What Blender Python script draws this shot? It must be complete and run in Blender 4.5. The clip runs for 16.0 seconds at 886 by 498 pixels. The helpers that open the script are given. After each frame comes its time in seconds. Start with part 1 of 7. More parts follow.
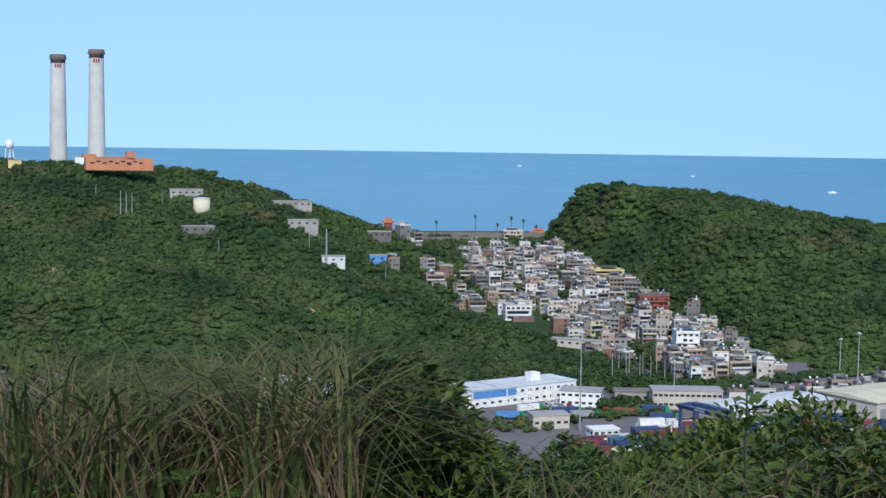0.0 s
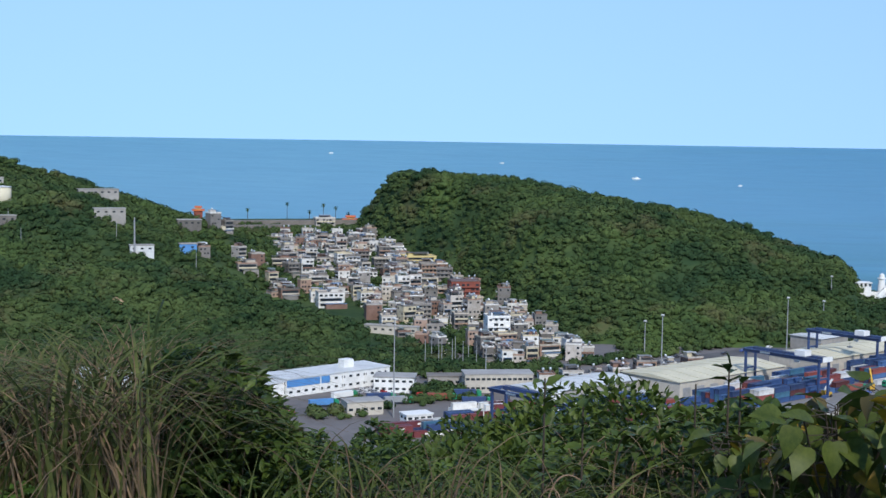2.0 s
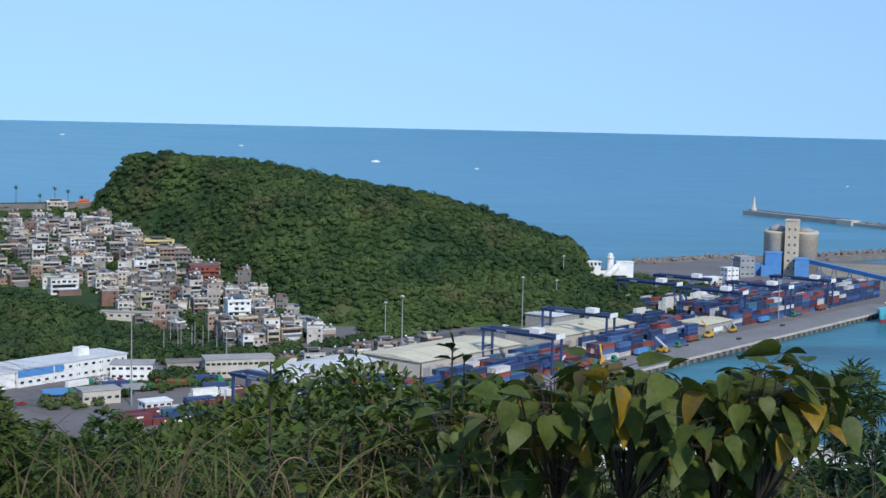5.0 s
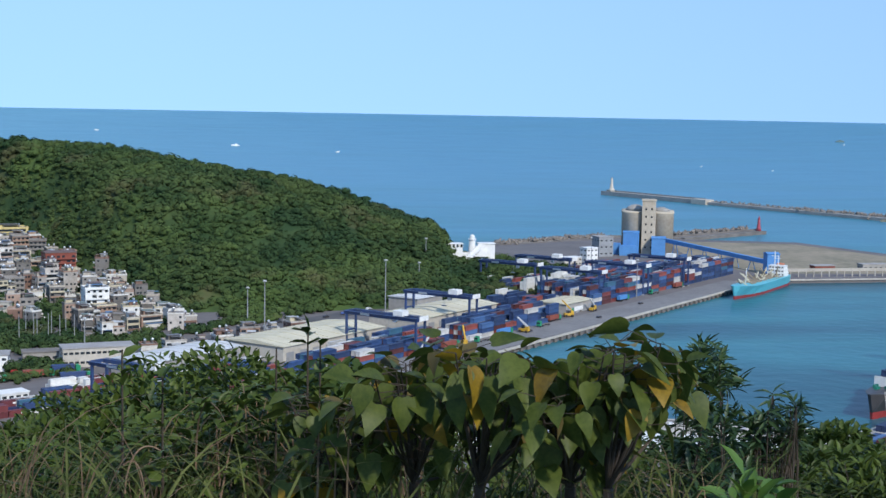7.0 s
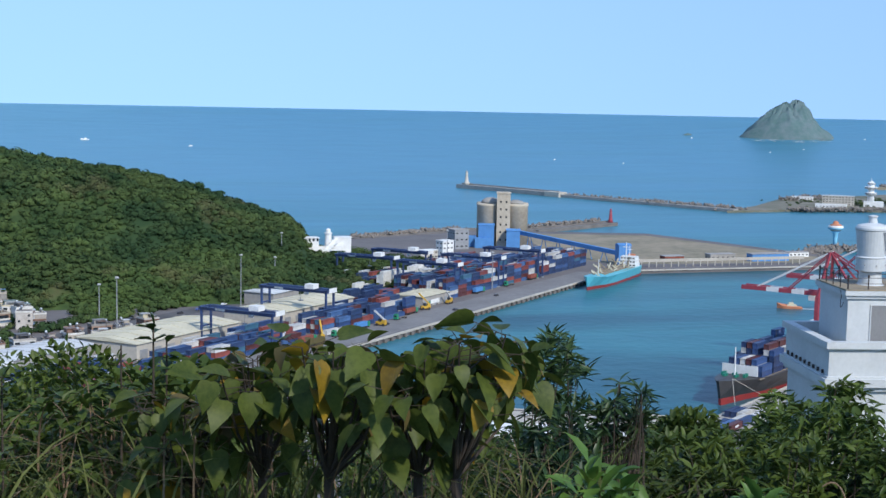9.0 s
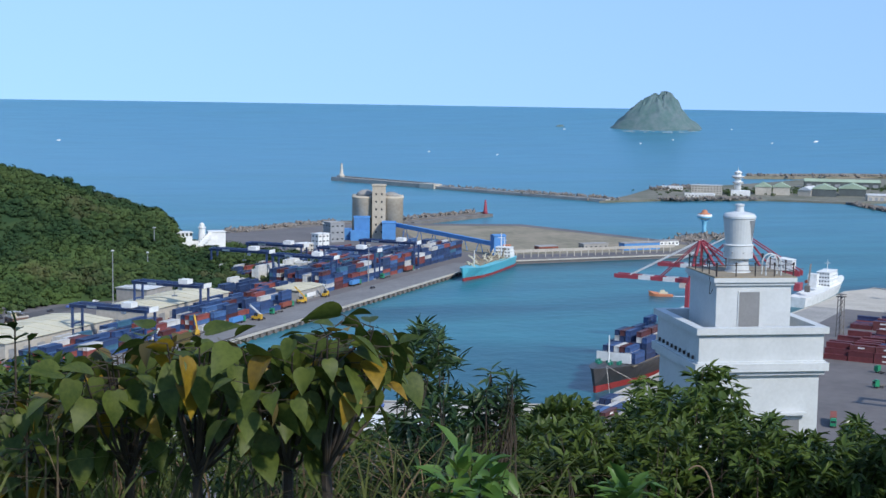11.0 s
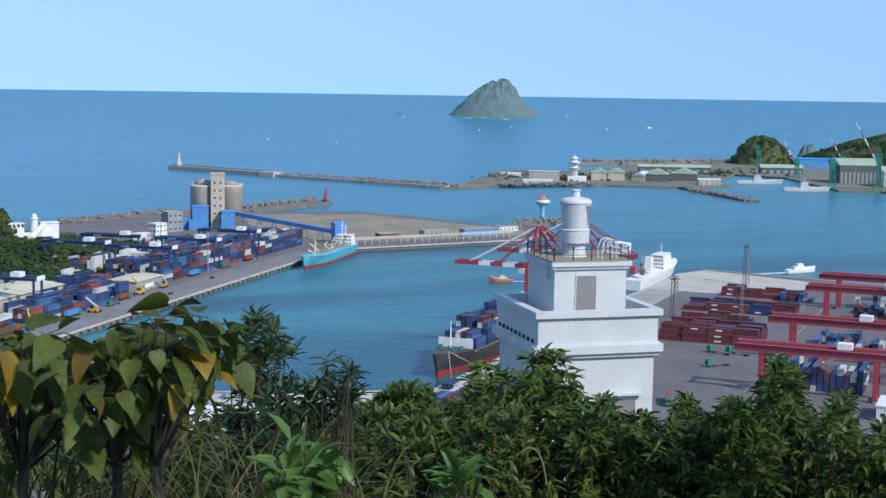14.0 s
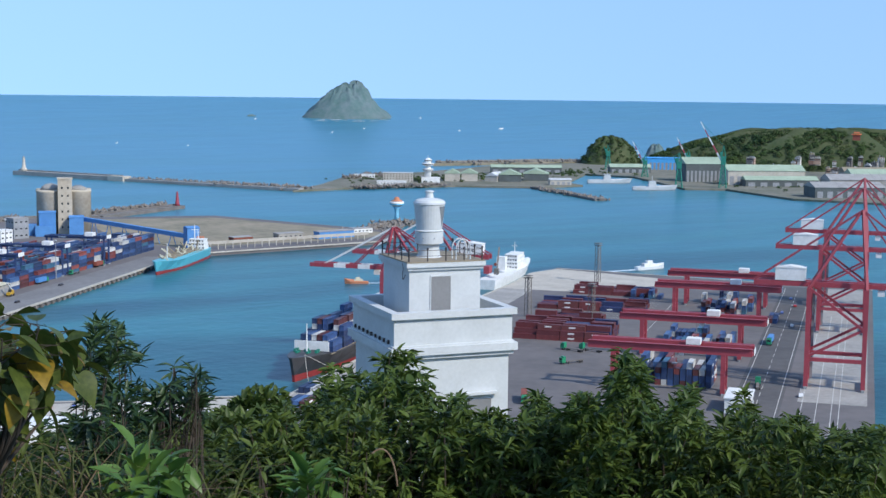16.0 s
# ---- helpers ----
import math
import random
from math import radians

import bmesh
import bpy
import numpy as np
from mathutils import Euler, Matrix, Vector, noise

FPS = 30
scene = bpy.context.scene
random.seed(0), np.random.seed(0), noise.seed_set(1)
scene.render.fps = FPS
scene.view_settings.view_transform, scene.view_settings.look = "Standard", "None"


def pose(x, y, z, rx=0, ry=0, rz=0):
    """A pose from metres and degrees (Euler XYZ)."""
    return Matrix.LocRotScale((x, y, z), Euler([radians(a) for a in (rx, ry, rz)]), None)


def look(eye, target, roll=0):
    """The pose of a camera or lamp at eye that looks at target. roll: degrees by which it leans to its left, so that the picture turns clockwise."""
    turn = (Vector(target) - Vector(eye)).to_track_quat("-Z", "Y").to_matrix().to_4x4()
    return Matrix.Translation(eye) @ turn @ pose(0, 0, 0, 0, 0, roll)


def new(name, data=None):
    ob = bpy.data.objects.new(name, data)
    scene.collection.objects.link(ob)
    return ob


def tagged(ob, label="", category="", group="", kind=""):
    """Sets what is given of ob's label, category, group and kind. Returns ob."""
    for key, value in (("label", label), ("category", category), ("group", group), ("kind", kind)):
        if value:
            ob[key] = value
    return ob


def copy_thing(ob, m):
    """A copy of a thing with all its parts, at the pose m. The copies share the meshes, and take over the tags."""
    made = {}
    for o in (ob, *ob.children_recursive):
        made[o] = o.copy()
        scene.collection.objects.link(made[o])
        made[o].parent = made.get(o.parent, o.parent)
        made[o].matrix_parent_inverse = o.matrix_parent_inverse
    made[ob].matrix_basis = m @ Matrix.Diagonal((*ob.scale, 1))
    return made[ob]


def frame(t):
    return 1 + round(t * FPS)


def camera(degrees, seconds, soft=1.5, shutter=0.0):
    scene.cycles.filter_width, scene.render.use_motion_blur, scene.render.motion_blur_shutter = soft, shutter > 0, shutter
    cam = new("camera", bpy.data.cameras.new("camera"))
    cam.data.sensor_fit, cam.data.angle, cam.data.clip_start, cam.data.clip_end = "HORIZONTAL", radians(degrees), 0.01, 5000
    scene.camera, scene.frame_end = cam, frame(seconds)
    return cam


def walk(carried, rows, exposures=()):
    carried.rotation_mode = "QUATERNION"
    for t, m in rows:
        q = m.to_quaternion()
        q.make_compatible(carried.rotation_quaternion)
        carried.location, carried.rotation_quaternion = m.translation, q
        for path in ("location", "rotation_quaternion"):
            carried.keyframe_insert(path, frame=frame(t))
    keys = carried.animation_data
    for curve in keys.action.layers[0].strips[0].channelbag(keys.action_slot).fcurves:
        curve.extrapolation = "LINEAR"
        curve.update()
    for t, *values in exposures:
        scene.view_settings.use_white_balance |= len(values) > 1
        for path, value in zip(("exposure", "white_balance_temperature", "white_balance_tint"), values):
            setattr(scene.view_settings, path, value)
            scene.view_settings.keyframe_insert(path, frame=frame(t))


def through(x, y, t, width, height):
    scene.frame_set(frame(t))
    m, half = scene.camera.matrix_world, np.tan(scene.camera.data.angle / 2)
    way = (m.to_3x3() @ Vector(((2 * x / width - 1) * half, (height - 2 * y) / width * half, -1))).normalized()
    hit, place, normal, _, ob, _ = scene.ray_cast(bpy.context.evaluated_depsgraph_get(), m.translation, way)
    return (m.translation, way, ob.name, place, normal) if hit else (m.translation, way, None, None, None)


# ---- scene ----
FOV = 35.22
# seconds, heading clockwise from +y, pitch, lean (degrees); the lens swings on a short arm round the wrist
HEADINGS = [
    (0.0, -18.470, -4.282, 0.832),
    (0.5, -16.767, -4.429, 0.759),
    (1.0, -15.122, -4.564, 0.722),
    (1.5, -12.967, -4.638, 0.585),
    (2.0, -10.754, -4.697, 0.895),
    (2.5, -9.051, -4.740, 0.914),
    (3.0, -7.293, -4.788, 1.179),
    (3.5, -5.129, -4.836, 1.348),
    (4.0, -3.328, -4.890, 1.269),
    (4.5, -1.680, -5.038, 1.085),
    (5.0, -0.086, -5.203, 1.290),
    (7.5, 7.029, -5.875, 0.957),
    (8.0, 8.537, -5.893, 0.978),
    (8.5, 10.063, -5.904, 1.030),
    (9.0, 11.522, -5.942, 1.106),
    (9.5, 12.910, -5.989, 1.031),
    (12.0, 18.774, -6.288, 0.924),
    (12.5, 19.756, -6.350, 1.003),
    (13.0, 20.799, -6.433, 1.134),
    (13.5, 21.956, -6.503, 0.682),
    (14.0, 23.205, -6.584, 0.868),
    (14.5, 24.632, -6.625, 1.189),
    (15.0, 26.083, -6.617, 1.219),
    (15.5, 27.557, -6.565, 0.973),
    (16.0, 29.188, -6.433, 0.642),
]
cam = camera(FOV, 16.0, soft=1.5)
EYE_Z, ARM = 130.0, 0.27


def aim(heading, pitch, lean):
    a, b = radians(heading), radians(pitch)
    way = Vector((math.sin(a) * math.cos(b), math.cos(a) * math.cos(b), math.sin(b)))
    eye = Vector((ARM * math.sin(a), ARM * math.cos(a) - ARM, EYE_Z))
    return look(eye, eye + way * 100, lean)


walk(cam, [(t, aim(h, p, r)) for t, h, p, r in HEADINGS], [(0, 0.43), (4, 0.36), (8.5, 0.46), (12.5, 0.46), (16, 0.54)])

# ---- light ----
SUN_AZ, SUN_EL = 158.0, 40.0      # clockwise from +y
world = bpy.data.worlds.new("world")
scene.world = world
world.use_nodes = True
wn, wl = world.node_tree.nodes, world.node_tree.links
sky = wn.new("ShaderNodeTexSky")
sky.sky_type = "NISHITA"
sky.sun_disc = False
sky.sun_elevation, sky.sun_rotation = radians(SUN_EL), radians(SUN_AZ)
sky.altitude, sky.air_density, sky.dust_density, sky.ozone_density = 0, 1.0, 0.1, 4.0
lift, span = wn.new("ShaderNodeTexCoord"), wn.new("ShaderNodeMapping")
span.inputs["Location"].default_value = (0, 0, 0.27)      # clear blue down to the sea line
span.inputs["Scale"].default_value = (1, 1, 0.3)
wl.new(lift.outputs["Generated"], span.inputs[0])
unit = wn.new("ShaderNodeVectorMath")
unit.operation = "NORMALIZE"
wl.new(span.outputs[0], unit.inputs[0])
wl.new(unit.outputs[0], sky.inputs[0])
wl.new(sky.outputs[0], wn["Background"].inputs[0])
wn["Background"].inputs[1].default_value = 0.165
sun_data = bpy.data.lights.new("sun", "SUN")
sun_data.energy, sun_data.angle, sun_data.color = 2.9, radians(3.0), (1.0, 0.96, 0.89)
sun = new("sun", sun_data)
sa, se = radians(SUN_AZ), radians(SUN_EL)
sun_way = Vector((math.sin(sa) * math.cos(se), math.cos(sa) * math.cos(se), math.sin(se)))
sun.matrix_world = look(sun_way * 500, (0, 0, 0))


# ---- materials ----
def mat(name, col, col2=None, rough=0.7, metal=0.0, scale=1.0, bump=0.0, fine=8.0, vary="", palette=None, amount=1.0):
    """Two tones mixed by a coarse and a fine noise. vary: 'object' or 'island' spreads the tone; palette: colours picked at random."""
    m = bpy.data.materials.new(name)
    m.use_nodes = True
    n, l = m.node_tree.nodes, m.node_tree.links
    b = n["Principled BSDF"]
    b.inputs["Roughness"].default_value, b.inputs["Metallic"].default_value = rough, metal
    geo = n.new("ShaderNodeNewGeometry")
    big, small = n.new("ShaderNodeTexNoise"), n.new("ShaderNodeTexNoise")
    for tex, s in ((big, scale), (small, scale * fine)):
        tex.inputs["Scale"].default_value = s
        tex.inputs["Detail"].default_value = 4
        l.new(geo.outputs["Position"], tex.inputs["Vector"])
    add = n.new("ShaderNodeMath")
    add.operation = "MULTIPLY_ADD"
    l.new(small.outputs[0], add.inputs[0])
    add.inputs[1].default_value = 0.5
    half = n.new("ShaderNodeMath")
    half.operation = "MULTIPLY"
    half.inputs[1].default_value = 0.75
    l.new(big.outputs[0], half.inputs[0])
    l.new(half.outputs[0], add.inputs[2])
    fac = add.outputs[0]
    rnd = None
    if vary == "object":
        rnd = n.new("ShaderNodeObjectInfo").outputs["Random"]
    elif vary == "island":
        rnd = geo.outputs["Random Per Island"]
    ramp = n.new("ShaderNodeMapRange")
    ramp.inputs[1].default_value, ramp.inputs[2].default_value = 0.42, 0.82
    l.new(fac, ramp.inputs[0])
    fac = ramp.outputs[0]
    mix = n.new("ShaderNodeMix")
    mix.data_type = "RGBA"
    col2 = col2 or tuple(c * 0.7 for c in col)
    if palette:
        pick = n.new("ShaderNodeValToRGB")
        pick.color_ramp.interpolation = "CONSTANT"
        while len(pick.color_ramp.elements) > 1:
            pick.color_ramp.elements.remove(pick.color_ramp.elements[0])
        for i, c in enumerate(palette):
            e = pick.color_ramp.elements[0] if i == 0 else pick.color_ramp.elements.new(i / len(palette))
            e.position = i / len(palette)
            e.color = (*c, 1)
        l.new(rnd, pick.inputs[0])
        dark = n.new("ShaderNodeMix")
        dark.data_type = "RGBA"
        dark.blend_type = "MULTIPLY"
        dark.inputs["Factor"].default_value = amount
        l.new(pick.outputs[0], dark.inputs["A"])
        mix.inputs["A"].default_value = (*col, 1)
        mix.inputs["B"].default_value = (*col2, 1)
        l.new(fac, mix.inputs["Factor"])
        l.new(mix.outputs["Result"], dark.inputs["B"])
        l.new(dark.outputs["Result"], b.inputs["Base Color"])
    else:
        if rnd is not None:
            blend = n.new("ShaderNodeMath")
            blend.operation = "MULTIPLY_ADD"
            blend.use_clamp = True
            l.new(rnd, blend.inputs[0])
            blend.inputs[1].default_value = 0.30
            shift = n.new("ShaderNodeMath")
            shift.operation = "MULTIPLY_ADD"
            shift.inputs[1].default_value, shift.inputs[2].default_value = 1.25, -0.25
            l.new(fac, shift.inputs[0])
            l.new(shift.outputs[0], blend.inputs[2])
            fac = blend.outputs[0]
        mix.inputs["A"].default_value = (*col, 1)
        mix.inputs["B"].default_value = (*col2, 1)
        l.new(fac, mix.inputs["Factor"])
        l.new(mix.outputs["Result"], b.inputs["Base Color"])
    if bump:
        bp = n.new("ShaderNodeBump")
        bp.inputs["Strength"].default_value = 0.6
        bp.inputs["Distance"].default_value = bump
        l.new(small.outputs[0], bp.inputs["Height"])
        l.new(bp.outputs[0], b.inputs["Normal"])
    return m


def patches(m, colour, scale, lo, hi, seed):
    """Lays patches of another growth over a material's base colour."""
    n, l = m.node_tree.nodes, m.node_tree.links
    b = n["Principled BSDF"]
    old = b.inputs["Base Color"].links[0].from_socket
    geo, shift, tex, cut, mix = n.new("ShaderNodeNewGeometry"), n.new("ShaderNodeVectorMath"), n.new("ShaderNodeTexNoise"), n.new("ShaderNodeMapRange"), n.new("ShaderNodeMix")
    shift.inputs[1].default_value = (seed * 613.0, seed * 287.0, 0)
    l.new(geo.outputs["Position"], shift.inputs[0])
    l.new(shift.outputs[0], tex.inputs["Vector"])
    tex.inputs["Scale"].default_value, tex.inputs["Detail"].default_value, tex.inputs["Roughness"].default_value = scale, 6, 0.65
    cut.inputs[1].default_value, cut.inputs[2].default_value, cut.inputs[4].default_value = lo, hi, 0.85
    l.new(tex.outputs[0], cut.inputs[0])
    mix.data_type = "RGBA"
    l.new(cut.outputs[0], mix.inputs["Factor"])
    l.new(old, mix.inputs["A"])
    mix.inputs["B"].default_value = (*colour, 1)
    l.new(mix.outputs["Result"], b.inputs["Base Color"])
    return m


def woodland(name, dark, light, vary):
    m = mat(name, dark, light, 0.9, scale=0.035, fine=5, vary=vary)
    m.node_tree.nodes["Principled BSDF"].inputs["Specular IOR Level"].default_value = 0.15
    patches(m, (0.078, 0.122, 0.032), 0.011, 0.53, 0.74, 1)
    patches(m, (0.020, 0.046, 0.019), 0.016, 0.50, 0.64, 2)
    return patches(m, (0.105, 0.095, 0.045), 0.021, 0.57, 0.74, 3)


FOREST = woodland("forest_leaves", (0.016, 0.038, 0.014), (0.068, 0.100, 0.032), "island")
# the same greens darkened, so shade inside the crowns sits in the colour
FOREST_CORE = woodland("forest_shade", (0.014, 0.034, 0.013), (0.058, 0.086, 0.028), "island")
SOIL = mat("hill_soil", (0.030, 0.055, 0.016), (0.075, 0.085, 0.035), 0.95, scale=0.02, bump=0.3)
BARE = mat("bare_earth", (0.32, 0.22, 0.13), (0.22, 0.16, 0.10), 0.95, scale=0.15, bump=0.3)
# rock tones carry the distance haze in their colour, bluer and greyer
HAZED_ROCK = mat("hazed_islet_rock", (0.066, 0.130, 0.122), (0.120, 0.165, 0.172), 0.9, scale=0.025, fine=4, bump=1.0)
CONCRETE = mat("concrete", (0.36, 0.34, 0.31), (0.24, 0.23, 0.21), 0.85, scale=0.05, bump=0.03)
PALE_CONC = mat("pale_concrete", (0.50, 0.46, 0.39), (0.36, 0.33, 0.28), 0.85, scale=0.06, bump=0.03)
DARK_CONC = mat("dark_concrete", (0.20, 0.18, 0.16), (0.11, 0.10, 0.09), 0.9, scale=0.1, bump=0.05)
ASPHALT = mat("asphalt", (0.105, 0.100, 0.098), (0.065, 0.062, 0.062), 0.85, scale=0.03, bump=0.01)
YARD = mat("yard_paving", (0.155, 0.140, 0.135), (0.105, 0.097, 0.095), 0.85, scale=0.025, bump=0.01)
SHIPYARD = mat("shipyard_ground", (0.21, 0.19, 0.155), (0.095, 0.105, 0.065), 0.95, scale=0.02, bump=0.1)
WHARF = mat("wharf_paving", (0.21, 0.205, 0.20), (0.145, 0.14, 0.138), 0.85, scale=0.05, bump=0.01)
SAND = mat("dry_ground", (0.30, 0.25, 0.18), (0.15, 0.14, 0.09), 0.95, scale=0.02, bump=0.1)
WHITE = mat("white_paint", (0.78, 0.78, 0.76), (0.60, 0.60, 0.57), 0.6, scale=0.3, bump=0.004)
TOWER_WHITE = mat("tower_white_paint", (0.55, 0.57, 0.57), (0.47, 0.49, 0.49), 0.6, scale=0.7, bump=0.004)
GREY = mat("grey_steel", (0.30, 0.31, 0.32), (0.20, 0.21, 0.22), 0.5, scale=0.3)
GLASS = mat("window_glass", (0.035, 0.045, 0.055), (0.015, 0.02, 0.025), 0.12, scale=0.5)


def sea_material():
    m = bpy.data.materials.new("sea_water")
    m.use_nodes = True
    n, l = m.node_tree.nodes, m.node_tree.links
    b = n["Principled BSDF"]
    b.inputs["Roughness"].default_value, b.inputs["IOR"].default_value = 0.30, 1.33
    b.inputs["Specular IOR Level"].default_value = 0.2
    geo = n.new("ShaderNodeNewGeometry")
    sep = n.new("ShaderNodeSeparateXYZ")
    l.new(geo.outputs["Position"], sep.inputs[0])

    def maths(kind, a, c, d=None):
        q = n.new("ShaderNodeMath")
        q.operation = kind
        for k, v in enumerate((a, c, d)):
            if v is None:
                continue
            if isinstance(v, (int, float)):
                q.inputs[k].default_value = v
            else:
                l.new(v, q.inputs[k])
        return q.outputs[0]

    def noise(sx, sy, detail, rough=0.55):
        mp, tex = n.new("ShaderNodeMapping"), n.new("ShaderNodeTexNoise")
        mp.inputs["Scale"].default_value = (sx, sy, 0.001)
        mp.inputs["Rotation"].default_value = (0, 0, -0.18)
        l.new(geo.outputs["Position"], mp.inputs[0])
        tex.inputs["Scale"].default_value, tex.inputs["Detail"].default_value, tex.inputs["Roughness"].default_value = 1.0, detail, rough
        l.new(mp.outputs[0], tex.inputs["Vector"])
        return tex.outputs[0]

    def blend(fac, a, c):
        q = n.new("ShaderNodeMix")
        q.data_type = "RGBA"
        l.new(fac, q.inputs["Factor"])
        for key, v in (("A", a), ("B", c)):
            if isinstance(v, tuple):
                q.inputs[key].default_value = (*v, 1)
            else:
                l.new(v, q.inputs[key])
        return q.outputs["Result"]

    depth = n.new("ShaderNodeMapRange")       # dark harbour water to paler open sea, along y
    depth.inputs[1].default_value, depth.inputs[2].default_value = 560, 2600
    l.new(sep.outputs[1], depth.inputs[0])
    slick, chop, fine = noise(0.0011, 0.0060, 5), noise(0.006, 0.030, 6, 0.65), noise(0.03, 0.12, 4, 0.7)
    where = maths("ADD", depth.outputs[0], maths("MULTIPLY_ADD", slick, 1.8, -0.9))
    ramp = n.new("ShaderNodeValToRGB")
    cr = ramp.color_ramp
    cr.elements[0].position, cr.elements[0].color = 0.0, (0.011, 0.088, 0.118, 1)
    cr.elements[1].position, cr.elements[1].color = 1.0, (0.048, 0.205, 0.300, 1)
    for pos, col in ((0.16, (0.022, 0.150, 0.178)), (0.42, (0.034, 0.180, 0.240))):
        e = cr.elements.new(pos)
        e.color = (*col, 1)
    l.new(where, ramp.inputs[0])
    shoal = n.new("ShaderNodeMapRange")        # paler, greener water off the village shore
    shoal.inputs[1].default_value, shoal.inputs[2].default_value = 300, -1000
    l.new(sep.outputs[0], shoal.inputs[0])
    col = blend(maths("MULTIPLY", shoal.outputs[0], maths("MULTIPLY_ADD", slick, 1.0, 0.25)), ramp.outputs[0], (0.105, 0.285, 0.350))
    tone = maths("MULTIPLY_ADD", chop, 0.8, maths("MULTIPLY_ADD", fine, 0.45, -0.20))
    cut = n.new("ShaderNodeMapRange")
    cut.inputs[1].default_value, cut.inputs[2].default_value, cut.inputs[4].default_value = 0.33, 0.52, 0.85
    l.new(tone, cut.inputs[0])
    dark = n.new("ShaderNodeMix")
    dark.data_type, dark.blend_type = "RGBA", "MULTIPLY"
    l.new(cut.outputs[0], dark.inputs["Factor"])
    l.new(col, dark.inputs["A"])
    dark.inputs["B"].default_value = (0.55, 0.72, 0.80, 1)
    l.new(dark.outputs["Result"], b.inputs["Base Color"])
    wave = n.new("ShaderNodeTexNoise")
    wave.inputs["Scale"].default_value, wave.inputs["Detail"].default_value = 0.12, 6
    l.new(geo.outputs["Position"], wave.inputs["Vector"])
    bp = n.new("ShaderNodeBump")
    bp.inputs["Strength"].default_value, bp.inputs["Distance"].default_value = 0.35, 1.2
    l.new(wave.outputs[0], bp.inputs["Height"])
    l.new(bp.outputs[0], b.inputs["Normal"])
    return m


SEA = sea_material()


# ---- mesh tools ----
class Shape:
    """Gathers vertices and faces, and links them as one mesh object."""

    def __init__(self):
        self.v, self.f = [], []

    def add(self, verts, faces):
        k = len(self.v)
        self.v += [tuple(p) for p in verts]
        self.f += [tuple(i + k for i in q) for q in faces]
        return self

    def box(self, x, y, z, sx, sy, sz, turn=0.0):
        """A box on the level z, its middle at x, y."""
        c, s = math.cos(turn), math.sin(turn)
        pts = []
        for dz in (0, sz):
            for dx, dy in ((-1, -1), (1, -1), (1, 1), (-1, 1)):
                a, b = dx * sx / 2, dy * sy / 2
                pts.append((x + c * a - s * b, y + s * a + c * b, z + dz))
        return self.add(pts, [(3, 2, 1, 0), (4, 5, 6, 7), (0, 1, 5, 4), (1, 2, 6, 5), (2, 3, 7, 6), (3, 0, 4, 7)])

    def tube(self, x, y, rings, n=12, cap=True):
        """Rings of (z, radius) round an upright axis."""
        pts = [(x + r * math.cos(2 * math.pi * i / n), y + r * math.sin(2 * math.pi * i / n), z) for z, r in rings for i in range(n)]
        fs = [(j * n + i, j * n + (i + 1) % n, (j + 1) * n + (i + 1) % n, (j + 1) * n + i) for j in range(len(rings) - 1) for i in range(n)]
        if cap:
            fs += [tuple(range(n - 1, -1, -1)), tuple((len(rings) - 1) * n + i for i in range(n))]
        return self.add(pts, fs)

    def beam(self, p, q, w, h=None):
        """A square bar from p to q."""
        p, q = Vector(p), Vector(q)
        h = h or w
        d = (q - p).normalized()
        side = d.cross(Vector((0, 0, 1)))
        side = Vector((1, 0, 0)) if side.length < 1e-3 else side.normalized()
        up = side.cross(d)
        pts = [e + side * (a * w / 2) + up * (b * h / 2) for e in (p, q) for a, b in ((-1, -1), (1, -1), (1, 1), (-1, 1))]
        return self.add(pts, [(3, 2, 1, 0), (4, 5, 6, 7), (0, 1, 5, 4), (1, 2, 6, 5), (2, 3, 7, 6), (3, 0, 4, 7)])

    def rod(self, p, q, r0, r1, n=6):
        """A tapered round bar from p to q."""
        p, q = Vector(p), Vector(q)
        d = (q - p).normalized()
        a = d.orthogonal().normalized()
        b = d.cross(a)
        pts = [e + (a * math.cos(2 * math.pi * i / n) + b * math.sin(2 * math.pi * i / n)) * r for e, r in ((p, r0), (q, r1)) for i in range(n)]
        return self.add(pts, [(i, (i + 1) % n, n + (i + 1) % n, n + i) for i in range(n)] + [tuple(range(n - 1, -1, -1)), tuple(range(n, 2 * n))])

    def slab(self, poly, z0, z1):
        n = len(poly)
        if sum(poly[i - 1][0] * poly[i][1] - poly[i][0] * poly[i - 1][1] for i in range(n)) < 0:
            poly = poly[::-1]
        pts = [(x, y, z0) for x, y in poly] + [(x, y, z1) for x, y in poly]
        return self.add(pts, [tuple(range(n - 1, -1, -1)), tuple(range(n, 2 * n))] + [(i, (i + 1) % n, n + (i + 1) % n, n + i) for i in range(n)])

    def gable(self, x, y, z, sx, sy, rise, turn=0.0, over=0.4):
        """A gabled roof, its ridge along local x."""
        c, s = math.cos(turn), math.sin(turn)
        a, b = sx / 2 + over, sy / 2 + over
        loc = [(-a, -b, 0), (a, -b, 0), (a, b, 0), (-a, b, 0), (-a, 0, rise), (a, 0, rise), (-a, -b, -0.25), (a, -b, -0.25), (a, b, -0.25), (-a, b, -0.25)]
        pts = [(x + c * p - s * q, y + s * p + c * q, z + r) for p, q, r in loc]
        return self.add(pts, [(0, 1, 5, 4), (2, 3, 4, 5), (3, 0, 4), (1, 2, 5), (6, 7, 1, 0), (7, 8, 2, 1), (8, 9, 3, 2), (9, 6, 0, 3), (9, 8, 7, 6)])

